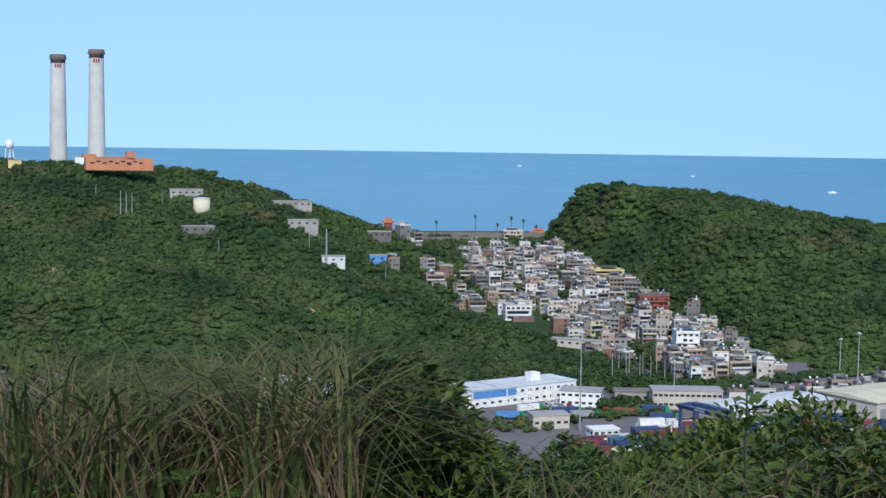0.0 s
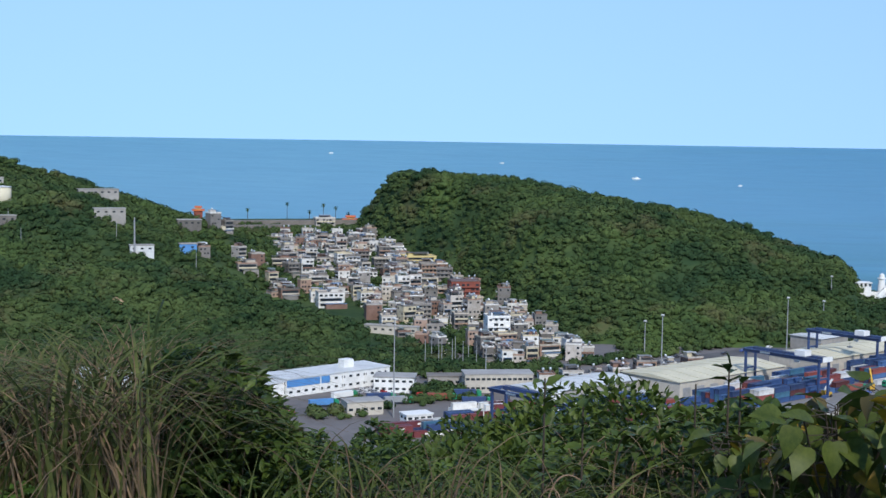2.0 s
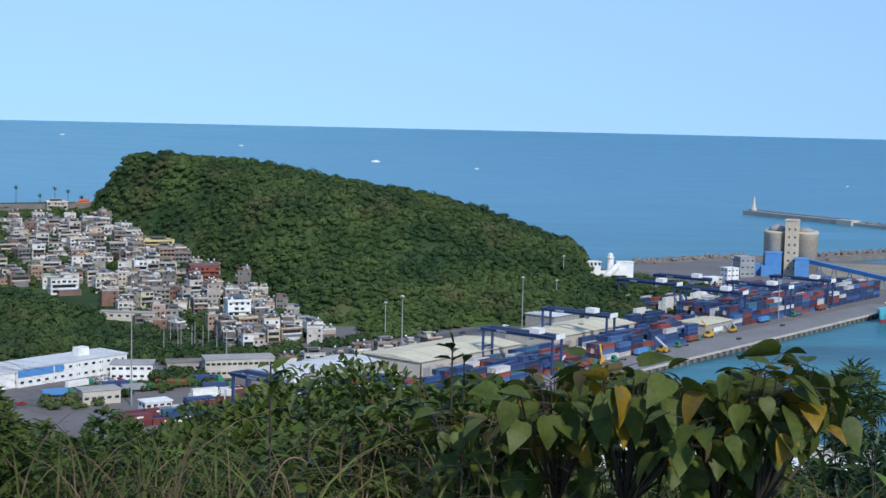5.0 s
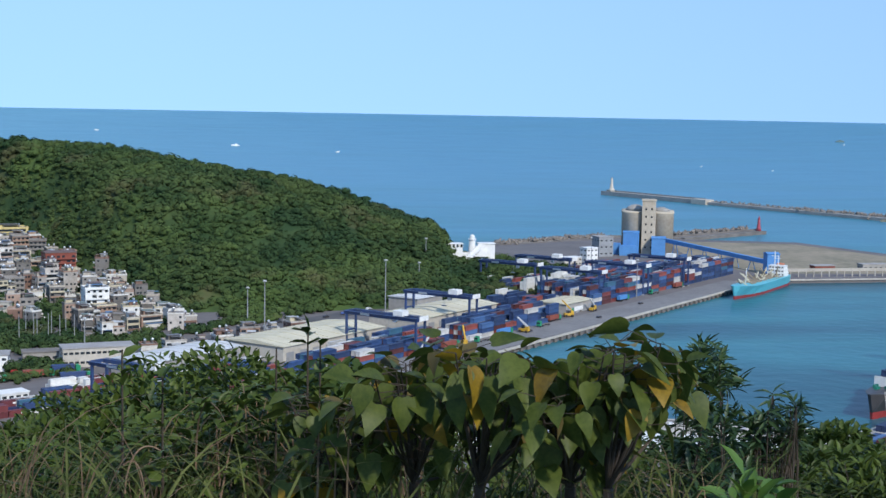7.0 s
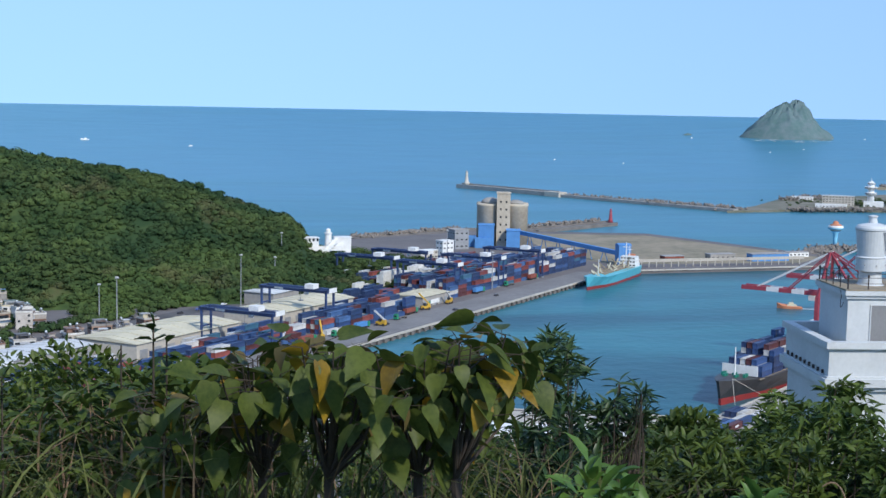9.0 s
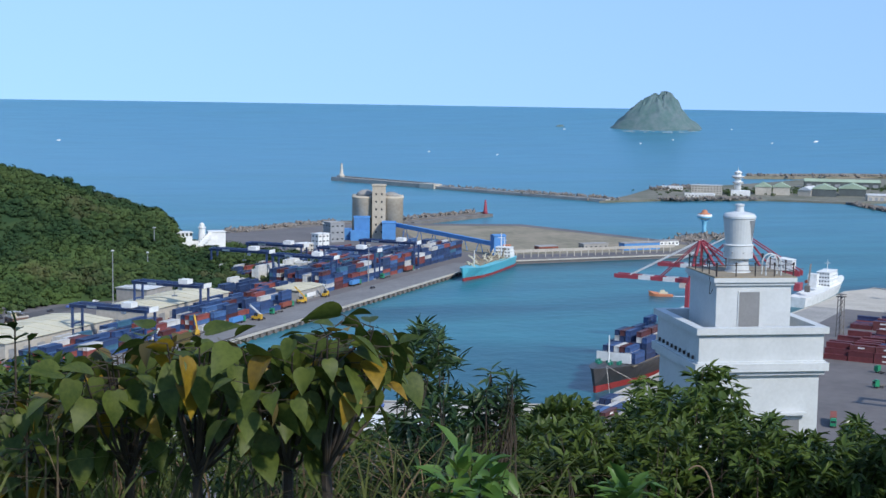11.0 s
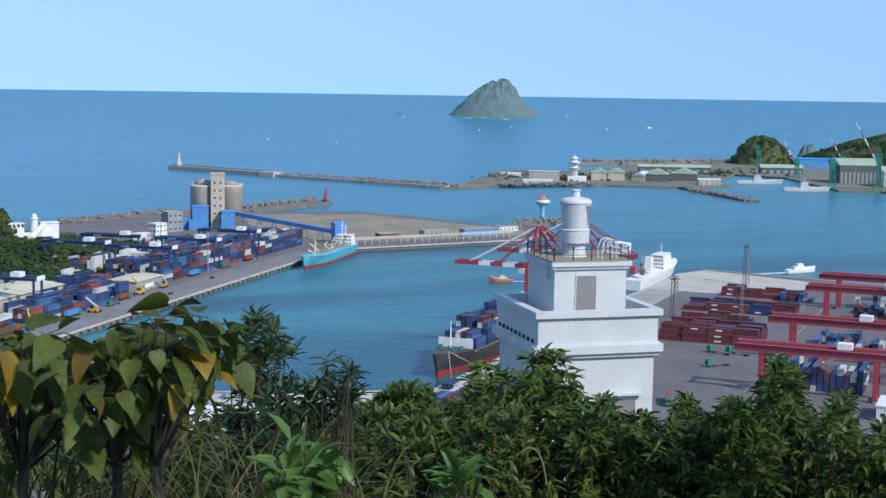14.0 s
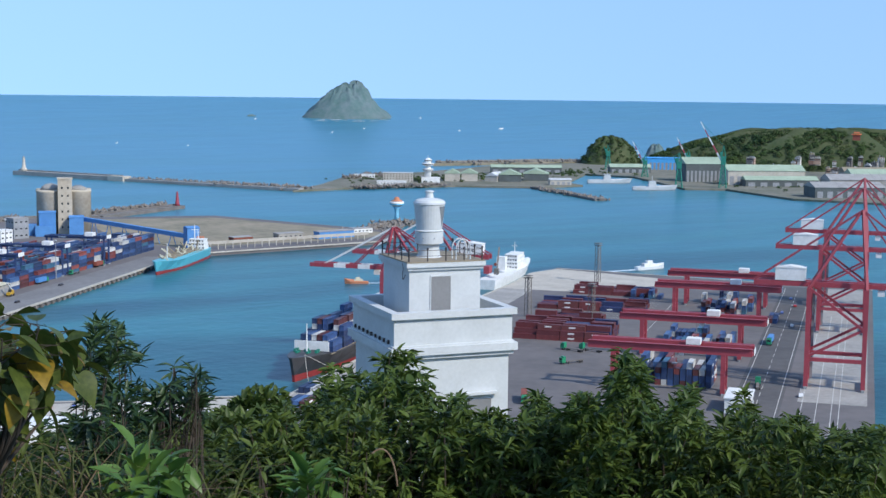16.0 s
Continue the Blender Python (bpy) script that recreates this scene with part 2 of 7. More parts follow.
    def mesh(self, name, material, smooth=False):
        me = bpy.data.meshes.new(name)
        me.from_pydata(self.v, [], self.f)
        me.materials.append(material)
        if smooth:
            me.polygons.foreach_set("use_smooth", [True] * len(me.polygons))
        return me


def part(name, shape, material, parent, label="", smooth=False):
    me = shape.mesh(name, material, smooth) if isinstance(shape, Shape) else shape
    ob = new(name, me)
    ob.parent = parent
    return tagged(ob, label) if label else ob


def thing(name, label, category, x=0, y=0, z=0, turn=0.0, group="", kind=""):
    ob = new(name)
    ob.empty_display_size = 0.5
    ob.matrix_basis = pose(x, y, z, 0, 0, math.degrees(turn))
    return tagged(ob, label, category, group, kind)


def setting(name, shape, material, label, category="", smooth=False, kind="structure"):
    ob = new(name, shape.mesh(name, material, smooth) if isinstance(shape, Shape) else shape)
    return tagged(ob, label, category or name.split("_")[0], "", kind)


def big_mesh(name, verts, faces, material, smooth=False):
    """A mesh from arrays: verts (n, 3), faces (m, k)."""
    verts, faces = np.asarray(verts, np.float32), np.asarray(faces, np.int32)
    me = bpy.data.meshes.new(name)
    m, k = faces.shape
    me.vertices.add(len(verts))
    me.vertices.foreach_set("co", verts.ravel())
    me.loops.add(m * k)
    me.loops.foreach_set("vertex_index", faces.ravel())
    me.polygons.add(m)
    me.polygons.foreach_set("loop_start", np.arange(0, m * k, k, dtype=np.int32))
    if smooth:
        me.polygons.foreach_set("use_smooth", np.ones(m, bool))
    me.update(calc_edges=True)
    me.materials.append(material)
    return me


def grid_faces(nu, nv):
    i, j = np.meshgrid(np.arange(nu - 1), np.arange(nv - 1), indexing="ij")
    a = (i * nv + j).ravel()
    return np.stack([a, a + nv, a + nv + 1, a + 1], 1)


rng = np.random.default_rng(7)

# ---- sea ----
def sea_level(r):
    """Far water climbs towards the horizon, standing in for the miles beyond it."""
    s = np.clip((r - 2500) / 2400, 0, None)
    return 104 * s ** 2


radii = np.concatenate([[1.0, 200], np.linspace(400, 2400, 21), np.linspace(2500, 4900, 60)])
turns = np.linspace(0, 2 * np.pi, 145)
rr, aa = np.meshgrid(radii, turns, indexing="ij")
pts = np.stack([rr * np.sin(aa), rr * np.cos(aa), sea_level(rr)], -1).reshape(-1, 3)
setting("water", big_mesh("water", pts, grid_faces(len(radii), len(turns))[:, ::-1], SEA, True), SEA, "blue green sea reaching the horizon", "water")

# ---- land ----
def sstep(a, b, x):
    t = np.clip((x - a) / (b - a), 0, 1)
    return t * t * (3 - 2 * t)


def ridge(x, y, pts):
    """Height of a ridge: pts of x, y, top, near width, far width."""
    best = np.full(np.shape(x), -8.0)
    r = np.hypot(x, y)
    for (x0, y0, z0, n0, f0), (x1, y1, z1, n1, f1) in zip(pts, pts[1:]):
        dx, dy = x1 - x0, y1 - y0
        t = np.clip(((x - x0) * dx + (y - y0) * dy) / (dx * dx + dy * dy), 0, 1)
        px, py = x0 + t * dx, y0 + t * dy
        d = np.hypot(x - px, y - py)
        near = sstep(-25, 25, np.hypot(px, py) - r)
        w = (n0 + t * (n1 - n0)) * near + (f0 + t * (f1 - f0)) * (1 - near)
        s = d / w
        top = z0 + t * (z1 - z0)
        best = np.maximum(best, 3 + (top - 3) * (1 - s ** 1.6))
    return best


def lumps(x, y, size, seed):
    a = np.sin(x / size + seed) * np.cos(y / size * 1.13 + seed * 2.1)
    b = np.sin((x + y) / size * 0.61 + seed * 3.3) * np.sin((x - 1.7 * y) / size * 0.47 + seed)
    return a * 0.6 + b * 0.8


WEST_RIDGE = [(-900, 1010, 120, 420, 120), (-736, 1010, 113, 410, 120), (-652, 1008, 110, 380, 120), (-572, 998, 99, 310, 110), (-486, 987, 76, 220, 100),
              (-442, 1007, 65, 120, 90), (-420, 1049, 57, 75, 80), (-412, 1106, 50, 55, 80)]
SPUR = [(-520, 780, 60, 160, 200), (-413, 810, 46, 120, 170), (-369, 843, 41, 110, 110), (-317, 842, 31, 100, 60), (-276, 846, 21, 80, 40), (-238, 847, 7, 60, 30)]
HEADLAND = [(-308, 1232, 70, 60, 60), (-274, 1209, 93, 90, 80), (-237, 1187, 95, 150, 90), (-170, 1168, 95, 230, 90), (-113, 1124, 85, 275, 90), (-48, 1109, 70, 255, 80),
            (23, 1090, 54, 220, 70), (62, 1068, 46, 185, 70), (99, 1050, 32, 140, 60), (125, 1052, 24, 90, 55), (165, 1075, 8, 60, 40)]
V0, V1 = np.array([-105.0, 815.0]), np.array([-345.0, 1240.0])
VL = np.hypot(*(V1 - V0))
VD = (V1 - V0) / VL


def village_ground(x, y):
    s = ((x - V0[0]) * VD[0] + (y - V0[1]) * VD[1]) / VL
    side = np.abs((x - V0[0]) * VD[1] - (y - V0[1]) * VD[0])
    z = 2.2 + 44 * np.clip(s, 0, 1) ** 1.1
    z = z - 60 * sstep(1.16, 1.42, s)
    return z - 55 * sstep(150, 290, side) - 12 * sstep(0.05, -0.1, s)


def headland_edge(x, y, h):
    """The headland ends at the upper side of the village."""
    sd = (x + 300) * 0.871 + (y - 1220) * 0.491 + np.interp(y, [1090, 1180], [-8, 26])
    az = np.degrees(np.arctan2(x, y))
    h = 3 + (h - 3) * (1 - 0.6 * sstep(5.2, 6.3, az))
    return np.where(sd > 0, 3 + (h - 3) * np.clip(sd / 42, 0, 1) ** 0.6, -8)


def height(x, y):
    h1, h2, h3 = ridge(x, y, WEST_RIDGE), ridge(x, y, SPUR), ridge(x, y, HEADLAND)
    h3 = headland_edge(x, y, h3)
    hill = np.maximum(np.maximum(h1, h2), h3)
    hill = hill + lumps(x, y, 26, 1.0) * 2.6 * sstep(4, 30, hill) + lumps(x, y, 44, 2.0) * 4.5 * sstep(4, 40, hill)
    return np.maximum(np.maximum(hill, village_ground(x, y)), -8)


def near_slope(x, y):
    r, a = np.hypot(x, y), np.arctan2(x, y)
    front = sstep(-0.35, 0.35, np.cos(a))
    fall = np.clip(r - 2.0, 0, None) * 0.33 * front
    return np.maximum(128.4 - fall + lumps(x, y, 9, 4.0) * 0.25 * sstep(3, 12, r) + lumps(x, y, 40, 5.0) * 1.5 * sstep(30, 120, r), 1.0)


xs, ys = np.arange(-1150, 260, 8.0), np.arange(640, 1480, 8.0)
gx, gy = np.meshgrid(xs, ys, indexing="ij")
gz = height(gx, gy)
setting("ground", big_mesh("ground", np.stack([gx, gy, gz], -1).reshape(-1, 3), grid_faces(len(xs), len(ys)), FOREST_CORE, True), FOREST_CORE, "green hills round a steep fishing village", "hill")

radii = np.concatenate([np.linspace(0.0005, 12, 25), np.geomspace(12.6, 420, 60)])
turns = np.linspace(0, 2 * np.pi, 181)
rr, aa = np.meshgrid(radii, turns, indexing="ij")
px, py = rr * np.sin(aa), rr * np.cos(aa)
pz = near_slope(px, py)
setting("ground_hilltop", big_mesh("ground_hilltop", np.stack([px, py, pz], -1).reshape(-1, 3), grid_faces(len(radii), len(turns))[:, ::-1], SOIL, True), SOIL, "overgrown lookout hilltop falling to the harbour", "hill")

# frames of the two quays: u along the water, v away from it
def west(u, v):
    return 122 + 0.63 * u - 0.777 * v, 743 + 0.777 * u + 0.63 * v


def east(u, v):
    return 224 + 0.719 * u + 0.695 * v, 532 + 0.695 * u - 0.719 * v


WEST_TURN, EAST_TURN = math.atan2(0.777, 0.63), math.atan2(0.695, 0.719)
WEST_LAND = [(-1100, 330), (-60, 330), (110, 570), (45, 648), (352, 1034), (532, 1058), (585, 1120), (484, 1340), (310, 1375), (175, 1285), (100, 1150), (-1100, 1000)]
EAST_LAND = [(-60, 330), (110, 570), (224, 532), east(300, 0), (524, 812), (565, 841), east(425, 235), east(-230, 235)]
setting("pavement_west", Shape().slab(WEST_LAND, -6, 3.0), YARD, "grey concrete harbour apron of the old wharf", "pavement")
setting("pavement_east", Shape().slab(EAST_LAND, -6, 3.0), YARD, "grey asphalt container yard pavement", "pavement")

# ---- woods ----
def crown_template(seed, leaves=66):
    """Leaf clumps on a lumpy dome (triangles), size one."""
    g = np.random.default_rng(seed)
    n = g.normal(size=(leaves, 3))
    n[:, 2] = np.abs(n[:, 2]) * 0.9 - 0.15
    n /= np.linalg.norm(n, axis=1)[:, None]
    lobes = g.normal(size=(5, 3))
    lobes /= np.linalg.norm(lobes, axis=1)[:, None]
    rad = 0.78 + 0.3 * np.clip((n @ lobes.T).max(1), 0, 1) ** 2 + g.uniform(-0.08, 0.1, leaves)
    c = n * rad[:, None] * np.array([1, 1, 0.85])
    t = np.cross(n, g.normal(size=(leaves, 3)))
    t /= np.linalg.norm(t, axis=1)[:, None]
    b = np.cross(n, t) + n * g.uniform(-0.35, 0.35, (leaves, 1))
    s = g.uniform(0.13, 0.30, (leaves, 1))
    v = np.stack([c + t * s, c - t * s * 0.6 + b * s * 0.8, c - t * s * 0.5 - b * s * 0.9], 1).reshape(-1, 3)
    return v, np.arange(leaves * 3).reshape(-1, 3)


def blob_template(seed):
    g = np.random.default_rng(seed)
    bm = bmesh.new()
    bmesh.ops.create_icosphere(bm, subdivisions=1, radius=0.72)
    v = np.array([p.co[:] for p in bm.verts]) * g.uniform(0.85, 1.15, (len(bm.verts), 1)) * np.array([1, 1, 0.85])
    f = np.array([[p.index for p in q.verts] for q in bm.faces])
    bm.free()
    return v, f


CROWNS = [crown_template(20 + i) for i in range(8)]
BLOBS = [blob_template(40 + i) for i in range(4)]


def scatter(name, places, templates, material, label, category):
    """One mesh of many small plants: places of x, y, z, radius, height factor."""
    vs, fs, k = [], [], 0
    for i, (x, y, z, r, h) in enumerate(places):
        v, f = templates[i % len(templates)]
        a = rng.uniform(0, 6.28)
        c, s = math.cos(a), math.sin(a)
        w = np.stack([(v[:, 0] * c - v[:, 1] * s) * r + x, (v[:, 0] * s + v[:, 1] * c) * r + y, v[:, 2] * r * h + z], 1)
        vs.append(w)
        fs.append(f + k)
        k += len(v)
    return setting(name, big_mesh(name, np.concatenate(vs), np.concatenate(fs), material), material, label, category, kind="stuff")


VILLAGE = [(-352, 925), (-380, 1000), (-392, 1120), (-372, 1168), (-296, 1178), (-204, 1062), (-132, 945), (-86, 850), (-60, 806), (-98, 740), (-165, 800), (-212, 868), (-262, 905), (-318, 915)]


def inside(x, y, poly):
    hit = False
    for (x0, y0), (x1, y1) in zip(poly, poly[1:] + poly[:1]):
        if (y0 > y) != (y1 > y) and x < (x1 - x0) * (y - y0) / (y1 - y0) + x0:
            hit = not hit
    return hit


def wooded(x, y):
    """Where the hill carries trees: off the village, the roads and the flat."""
    s = ((x - V0[0]) * VD[0] + (y - V0[1]) * VD[1]) / VL
    side = (x - V0[0]) * VD[1] - (y - V0[1]) * VD[0]
    hill = np.maximum(np.maximum(ridge(x, y, WEST_RIDGE), ridge(x, y, SPUR)), headland_edge(x, y, ridge(x, y, HEADLAND)))
    return (hill > 4.0) & (hill > village_ground(x, y) - 1.5)


def facing(x, y, f):
    e = 4.0
    nx, ny = (f(x - e, y) - f(x + e, y)) / (2 * e), (f(x, y - e) - f(x, y + e)) / (2 * e)
    r = np.hypot(x, y)
    up = (130 - f(x, y)) / r
    return -(nx * x + ny * y) / r + up


tx, ty = rng.uniform(-1000, 220, 70000), rng.uniform(660, 1250, 70000)
keep = wooded(tx, ty) & (facing(tx, ty, height) > -0.04) & (np.degrees(np.arctan2(tx, ty)) > -38.5)
tx, ty = tx[keep][:20500], ty[keep][:20500]
keep = np.array([not (a < -270 and inside(a, b, VILLAGE)) for a, b in zip(tx, ty)])
tx, ty = tx[keep], ty[keep]
fx, fy = rng.uniform(-640, -205, 5200), rng.uniform(470, 830, 5200)      # wooded flat west of the factory
keep = (height(fx, fy) < 6) & ~((fx > -250) & (fy > 610) & (fy < 735)) & ~((np.abs(fx + 285) < 24) & (np.abs(fy - 632) < 20))
tx, ty = np.concatenate([tx, fx[keep]]), np.concatenate([ty, fy[keep]])
for x0, x1, y0, y1, n in ((-310, -120, 940, 1230, 2600), (-800, -420, 640, 850, 5200)):      # steep faces need closer planting
    ex, ey = rng.uniform(x0, x1, n), rng.uniform(y0, y1, n)
    keep = wooded(ex, ey) & (facing(ex, ey, height) > 0.45 if x0 > -400 else height(ex, ey) > 3)
    tx, ty = np.concatenate([tx, ex[keep]]), np.concatenate([ty, ey[keep]])
keep = np.hypot(tx - 119, ty - 1022) > 19
tx, ty = tx[keep], ty[keep]
tz = np.maximum(height(tx, ty), 3.0)
tr = 1.5 + 3.6 * rng.random(len(tx)) ** 3.0 + 0.9 * lumps(tx, ty, 30, 9.0)
tr = np.clip(tr, 1.2, 5.5)
WOODS = [(x, y, z + r * 0.32, r, h) for x, y, z, r, h in zip(tx, ty, tz, tr, rng.uniform(0.7, 1.08, len(tx)))]
scatter("woods", WOODS, CROWNS, FOREST, "dense green broadleaf woods on the hillsides", "woods")
scatter("woods_shade", WOODS, BLOBS, FOREST_CORE, "inner foliage of the hillside woods, coloured darker for shade", "woods")

# ---- village ----
HOUSE_WALL = mat("house_render", (1.0, 1.0, 1.0), (0.62, 0.60, 0.56), 0.85, scale=0.25, bump=0.01, vary="object",
                 palette=[(0.66, 0.65, 0.62), (0.20, 0.19, 0.18), (0.50, 0.45, 0.38), (0.36, 0.24, 0.18), (0.30, 0.28, 0.26), (0.74, 0.73, 0.70), (0.15, 0.14, 0.13), (0.42, 0.39, 0.36), (0.60, 0.53, 0.38), (0.22, 0.13, 0.10), (0.70, 0.69, 0.66), (0.23, 0.215, 0.20), (0.54, 0.50, 0.46), (0.40, 0.28, 0.22)])
ROOF_TIN = mat("tin_roof", (1.0, 1.0, 1.0), (0.6, 0.57, 0.52), 0.5, scale=0.3, vary="object",
               palette=[(0.30, 0.30, 0.30), (0.62, 0.64, 0.65), (0.17, 0.11, 0.09), (0.10, 0.20, 0.36), (0.22, 0.15, 0.12), (0.14, 0.14, 0.14), (0.46, 0.46, 0.45), (0.20, 0.25, 0.23), (0.24, 0.23, 0.22)])
ROOF_DECK = mat("roof_deck", (0.27, 0.25, 0.23), (0.15, 0.14, 0.13), 0.9, scale=0.3, vary="object")
STAINLESS = mat("stainless_tank", (0.55, 0.56, 0.57), (0.42, 0.43, 0.44), 0.35, 0.8, scale=1.0)
ORANGE = mat("orange_render", (0.52, 0.21, 0.11), (0.42, 0.16, 0.085), 0.8, scale=0.2)
TEMPLE_ROOF = mat("temple_tiles", (0.55, 0.14, 0.04), (0.38, 0.09, 0.03), 0.6, scale=0.5)
YELLOW = mat("yellow_render", (0.66, 0.54, 0.24), (0.54, 0.43, 0.19), 0.8, scale=0.2)
BRICK = mat("brick_red", (0.26, 0.07, 0.045), (0.18, 0.05, 0.035), 0.85, scale=0.3)
BLUE = mat("blue_cladding", (0.085, 0.26, 0.54), (0.065, 0.20, 0.44), 0.55, scale=0.2)
SILO = mat("silo_concrete", (0.52, 0.46, 0.36), (0.36, 0.31, 0.24), 0.9, scale=0.08, fine=5, bump=0.05)
CREAM = mat("cream_roof", (0.60, 0.55, 0.40), (0.48, 0.44, 0.32), 0.7, scale=0.1)
PALE_ROOF = mat("pale_roof", (0.60, 0.61, 0.60), (0.45, 0.46, 0.46), 0.6, scale=0.08)
GREY_ROOF = mat("grey_roof", (0.36, 0.35, 0.33), (0.25, 0.24, 0.23), 0.7, scale=0.1)
CRANE_BLUE = mat("crane_blue", (0.025, 0.06, 0.17), (0.035, 0.05, 0.10), 0.5, scale=0.3)
CRANE_RED = mat("crane_red", (0.36, 0.052, 0.070), (0.26, 0.045, 0.058), 0.5, scale=0.3)
CHIMNEY = mat("chimney_concrete", (0.56, 0.54, 0.50), (0.43, 0.41, 0.37), 0.85, scale=0.03, fine=4)
SOOT = mat("sooty_crown", (0.12, 0.09, 0.08), (0.20, 0.14, 0.12), 0.9, scale=0.3)
BARK = mat("bark", (0.10, 0.075, 0.05), (0.06, 0.045, 0.03), 0.9, scale=3.0, bump=0.02)


def window_mesh(w, h):
    return Shape().box(0, 0, 0, w, 0.12, h).mesh("window", GLASS)


WIN = {"small": window_mesh(1.2, 1.1), "wide": window_mesh(1.9, 1.15), "strip": window_mesh(3.4, 1.2)}


def house(w, d, floors, seed, wall=HOUSE_WALL, label=""):
    """A concrete town house with its front towards -y: storeys with window rows, balconies, lean-tos and a cluttered roof."""
    g = random.Random(seed)
    base = thing("house", label, "house", group="village houses")
    hgt = floors * 3.1
    body = Shape().box(0, 0, -6, w, d, hgt + 6)
    for f in range(1, floors + 1):
        body.box(0, -0.12, f * 3.1 - 0.22, w + 0.24, d + 0.1, 0.2)
    part("wall", body, wall, base)
    rim = Shape()
    for x, y, sx, sy in ((0, -d / 2, w + 0.5, 0.3), (0, d / 2, w + 0.5, 0.3), (-w / 2, 0, 0.3, d - 0.3), (w / 2, 0, 0.3, d - 0.3)):
        rim.box(x, y, hgt + 0.02, sx, sy, 0.9)
    part("parapet", rim, wall, base)
    part("roof_deck", Shape().box(0, 0, hgt + 0.02, w - 0.4, d - 0.4, 0.12), ROOF_DECK, base)
    cols = max(2, int(w / 2.9))
    row = Shape()
    for f in range(floors):
        deep = g.random() < 0.3      # a dark slab for an open loggia's shade instead of single windows
        if deep:
            row.box(0, -d / 2 - 0.02, f * 3.1 + 0.75, w * 0.86, 0.16, 1.75)
        for c in range(cols):
            if not deep and g.random() < 0.85:
                row.box(-w / 2 + (c + 0.5) * w / cols, -d / 2 - 0.02, f * 3.1 + 0.85, w / cols * g.uniform(0.45, 0.72), 0.16, g.uniform(1.2, 1.6))
        for sd in (-1, 1):
            for y in (-d * 0.28, d * 0.05, d * 0.3):
                if g.random() < 0.6:
                    row.box(sd * (w / 2 + 0.02), y, f * 3.1 + 0.9, 0.16, 1.3, 1.25)
        if f and g.random() < 0.5:
            part("balcony", Shape().box(0, -d / 2 - 0.65, f * 3.1 - 0.15, w * 0.92, 1.3, 0.15).box(0, -d / 2 - 1.25, f * 3.1, w * 0.92, 0.1, 0.85), wall, base)
        elif g.random() < 0.6:
            part("awning", Shape().box(g.uniform(-0.1, 0.1) * w, -d / 2 - 0.5, f * 3.1 + 2.5, w * g.uniform(0.5, 0.95), 1.0, 0.1), ROOF_TIN, base)
    tagged(part("glazing", row, GLASS, base), "small dark windows and dark slabs for loggia shade", "", "", "stuff")
    if g.random() < 0.7:
        lw = w * g.uniform(0.4, 0.9)
        part("lean_to", Shape().box(g.uniform(-0.3, 0.3) * w, -d / 2 - 1.8, -4, lw, 3.2, 6.2), wall, base)
        part("lean_to_roof", Shape().box(g.uniform(-0.3, 0.3) * w, -d / 2 - 1.9, 2.3, lw + 0.8, 3.8, 0.16), ROOF_TIN, base)
    top = g.random()
    if top < 0.62:
        sw, sx = w * g.uniform(0.35, 0.6), g.uniform(-0.18, 0.18) * w
        part("stair_house", Shape().box(sx, d * 0.15, hgt + 0.14, sw, d * 0.5, 2.5), wall, base)
        part("stair_roof", Shape().box(sx, d * 0.13, hgt + 2.66, sw + 0.8, d * 0.58, 0.18), ROOF_TIN, base)
        part("roof_shelter", Shape().box(-sx * 1.5, -d * 0.25, hgt + 2.2, w * 0.5, d * 0.4, 0.12).box(-sx * 1.5 - w * 0.2, -d * 0.4, hgt + 0.14, 0.12, 0.12, 2.06).box(-sx * 1.5 + w * 0.2, -d * 0.4, hgt + 0.14, 0.12, 0.12, 2.06), ROOF_TIN, base)
    elif top < 0.82:
        part("tin_roof", Shape().gable(0, 0, hgt + 1.2, w, d, 0.9), ROOF_TIN, base)
    for k in range(g.choice((1, 1, 2))):
        tx0, ty0 = w * (0.32 - 0.5 * k), d * g.uniform(0.05, 0.3)
        lift = 2.7 if top < 0.62 and abs(tx0) < w * 0.3 else 1.2
        part("water_tank", Shape().tube(tx0, ty0, [(hgt + 0.14, 0.45), (hgt + lift - 0.1, 0.45), (hgt + lift, 0.75), (hgt + lift + 1.4, 0.75), (hgt + lift + 1.7, 0.2)], 10), STAINLESS, base, "", True)
    return base


HOUSE_LABELS = ["weathered concrete town house with dark windows and roof tank", "narrow rendered village house with balconies and flat roof", "low concrete house with a corrugated tin roof"]
house_kinds = []
for i, (w, d, fl) in enumerate([(7, 9, 3), (9, 9, 2), (11, 8, 2), (6, 8, 3), (12, 9, 3), (8, 8, 2), (13, 9, 2), (9, 10, 3), (9, 8, 1), (14, 8, 2), (7, 7, 1), (9, 9, 4)]):
    h = house(w, d, fl, 100 + i, HOUSE_WALL, HOUSE_LABELS[2] if fl < 3 else HOUSE_LABELS[i % 2])
    house_kinds.append([h, max(w, d), False])

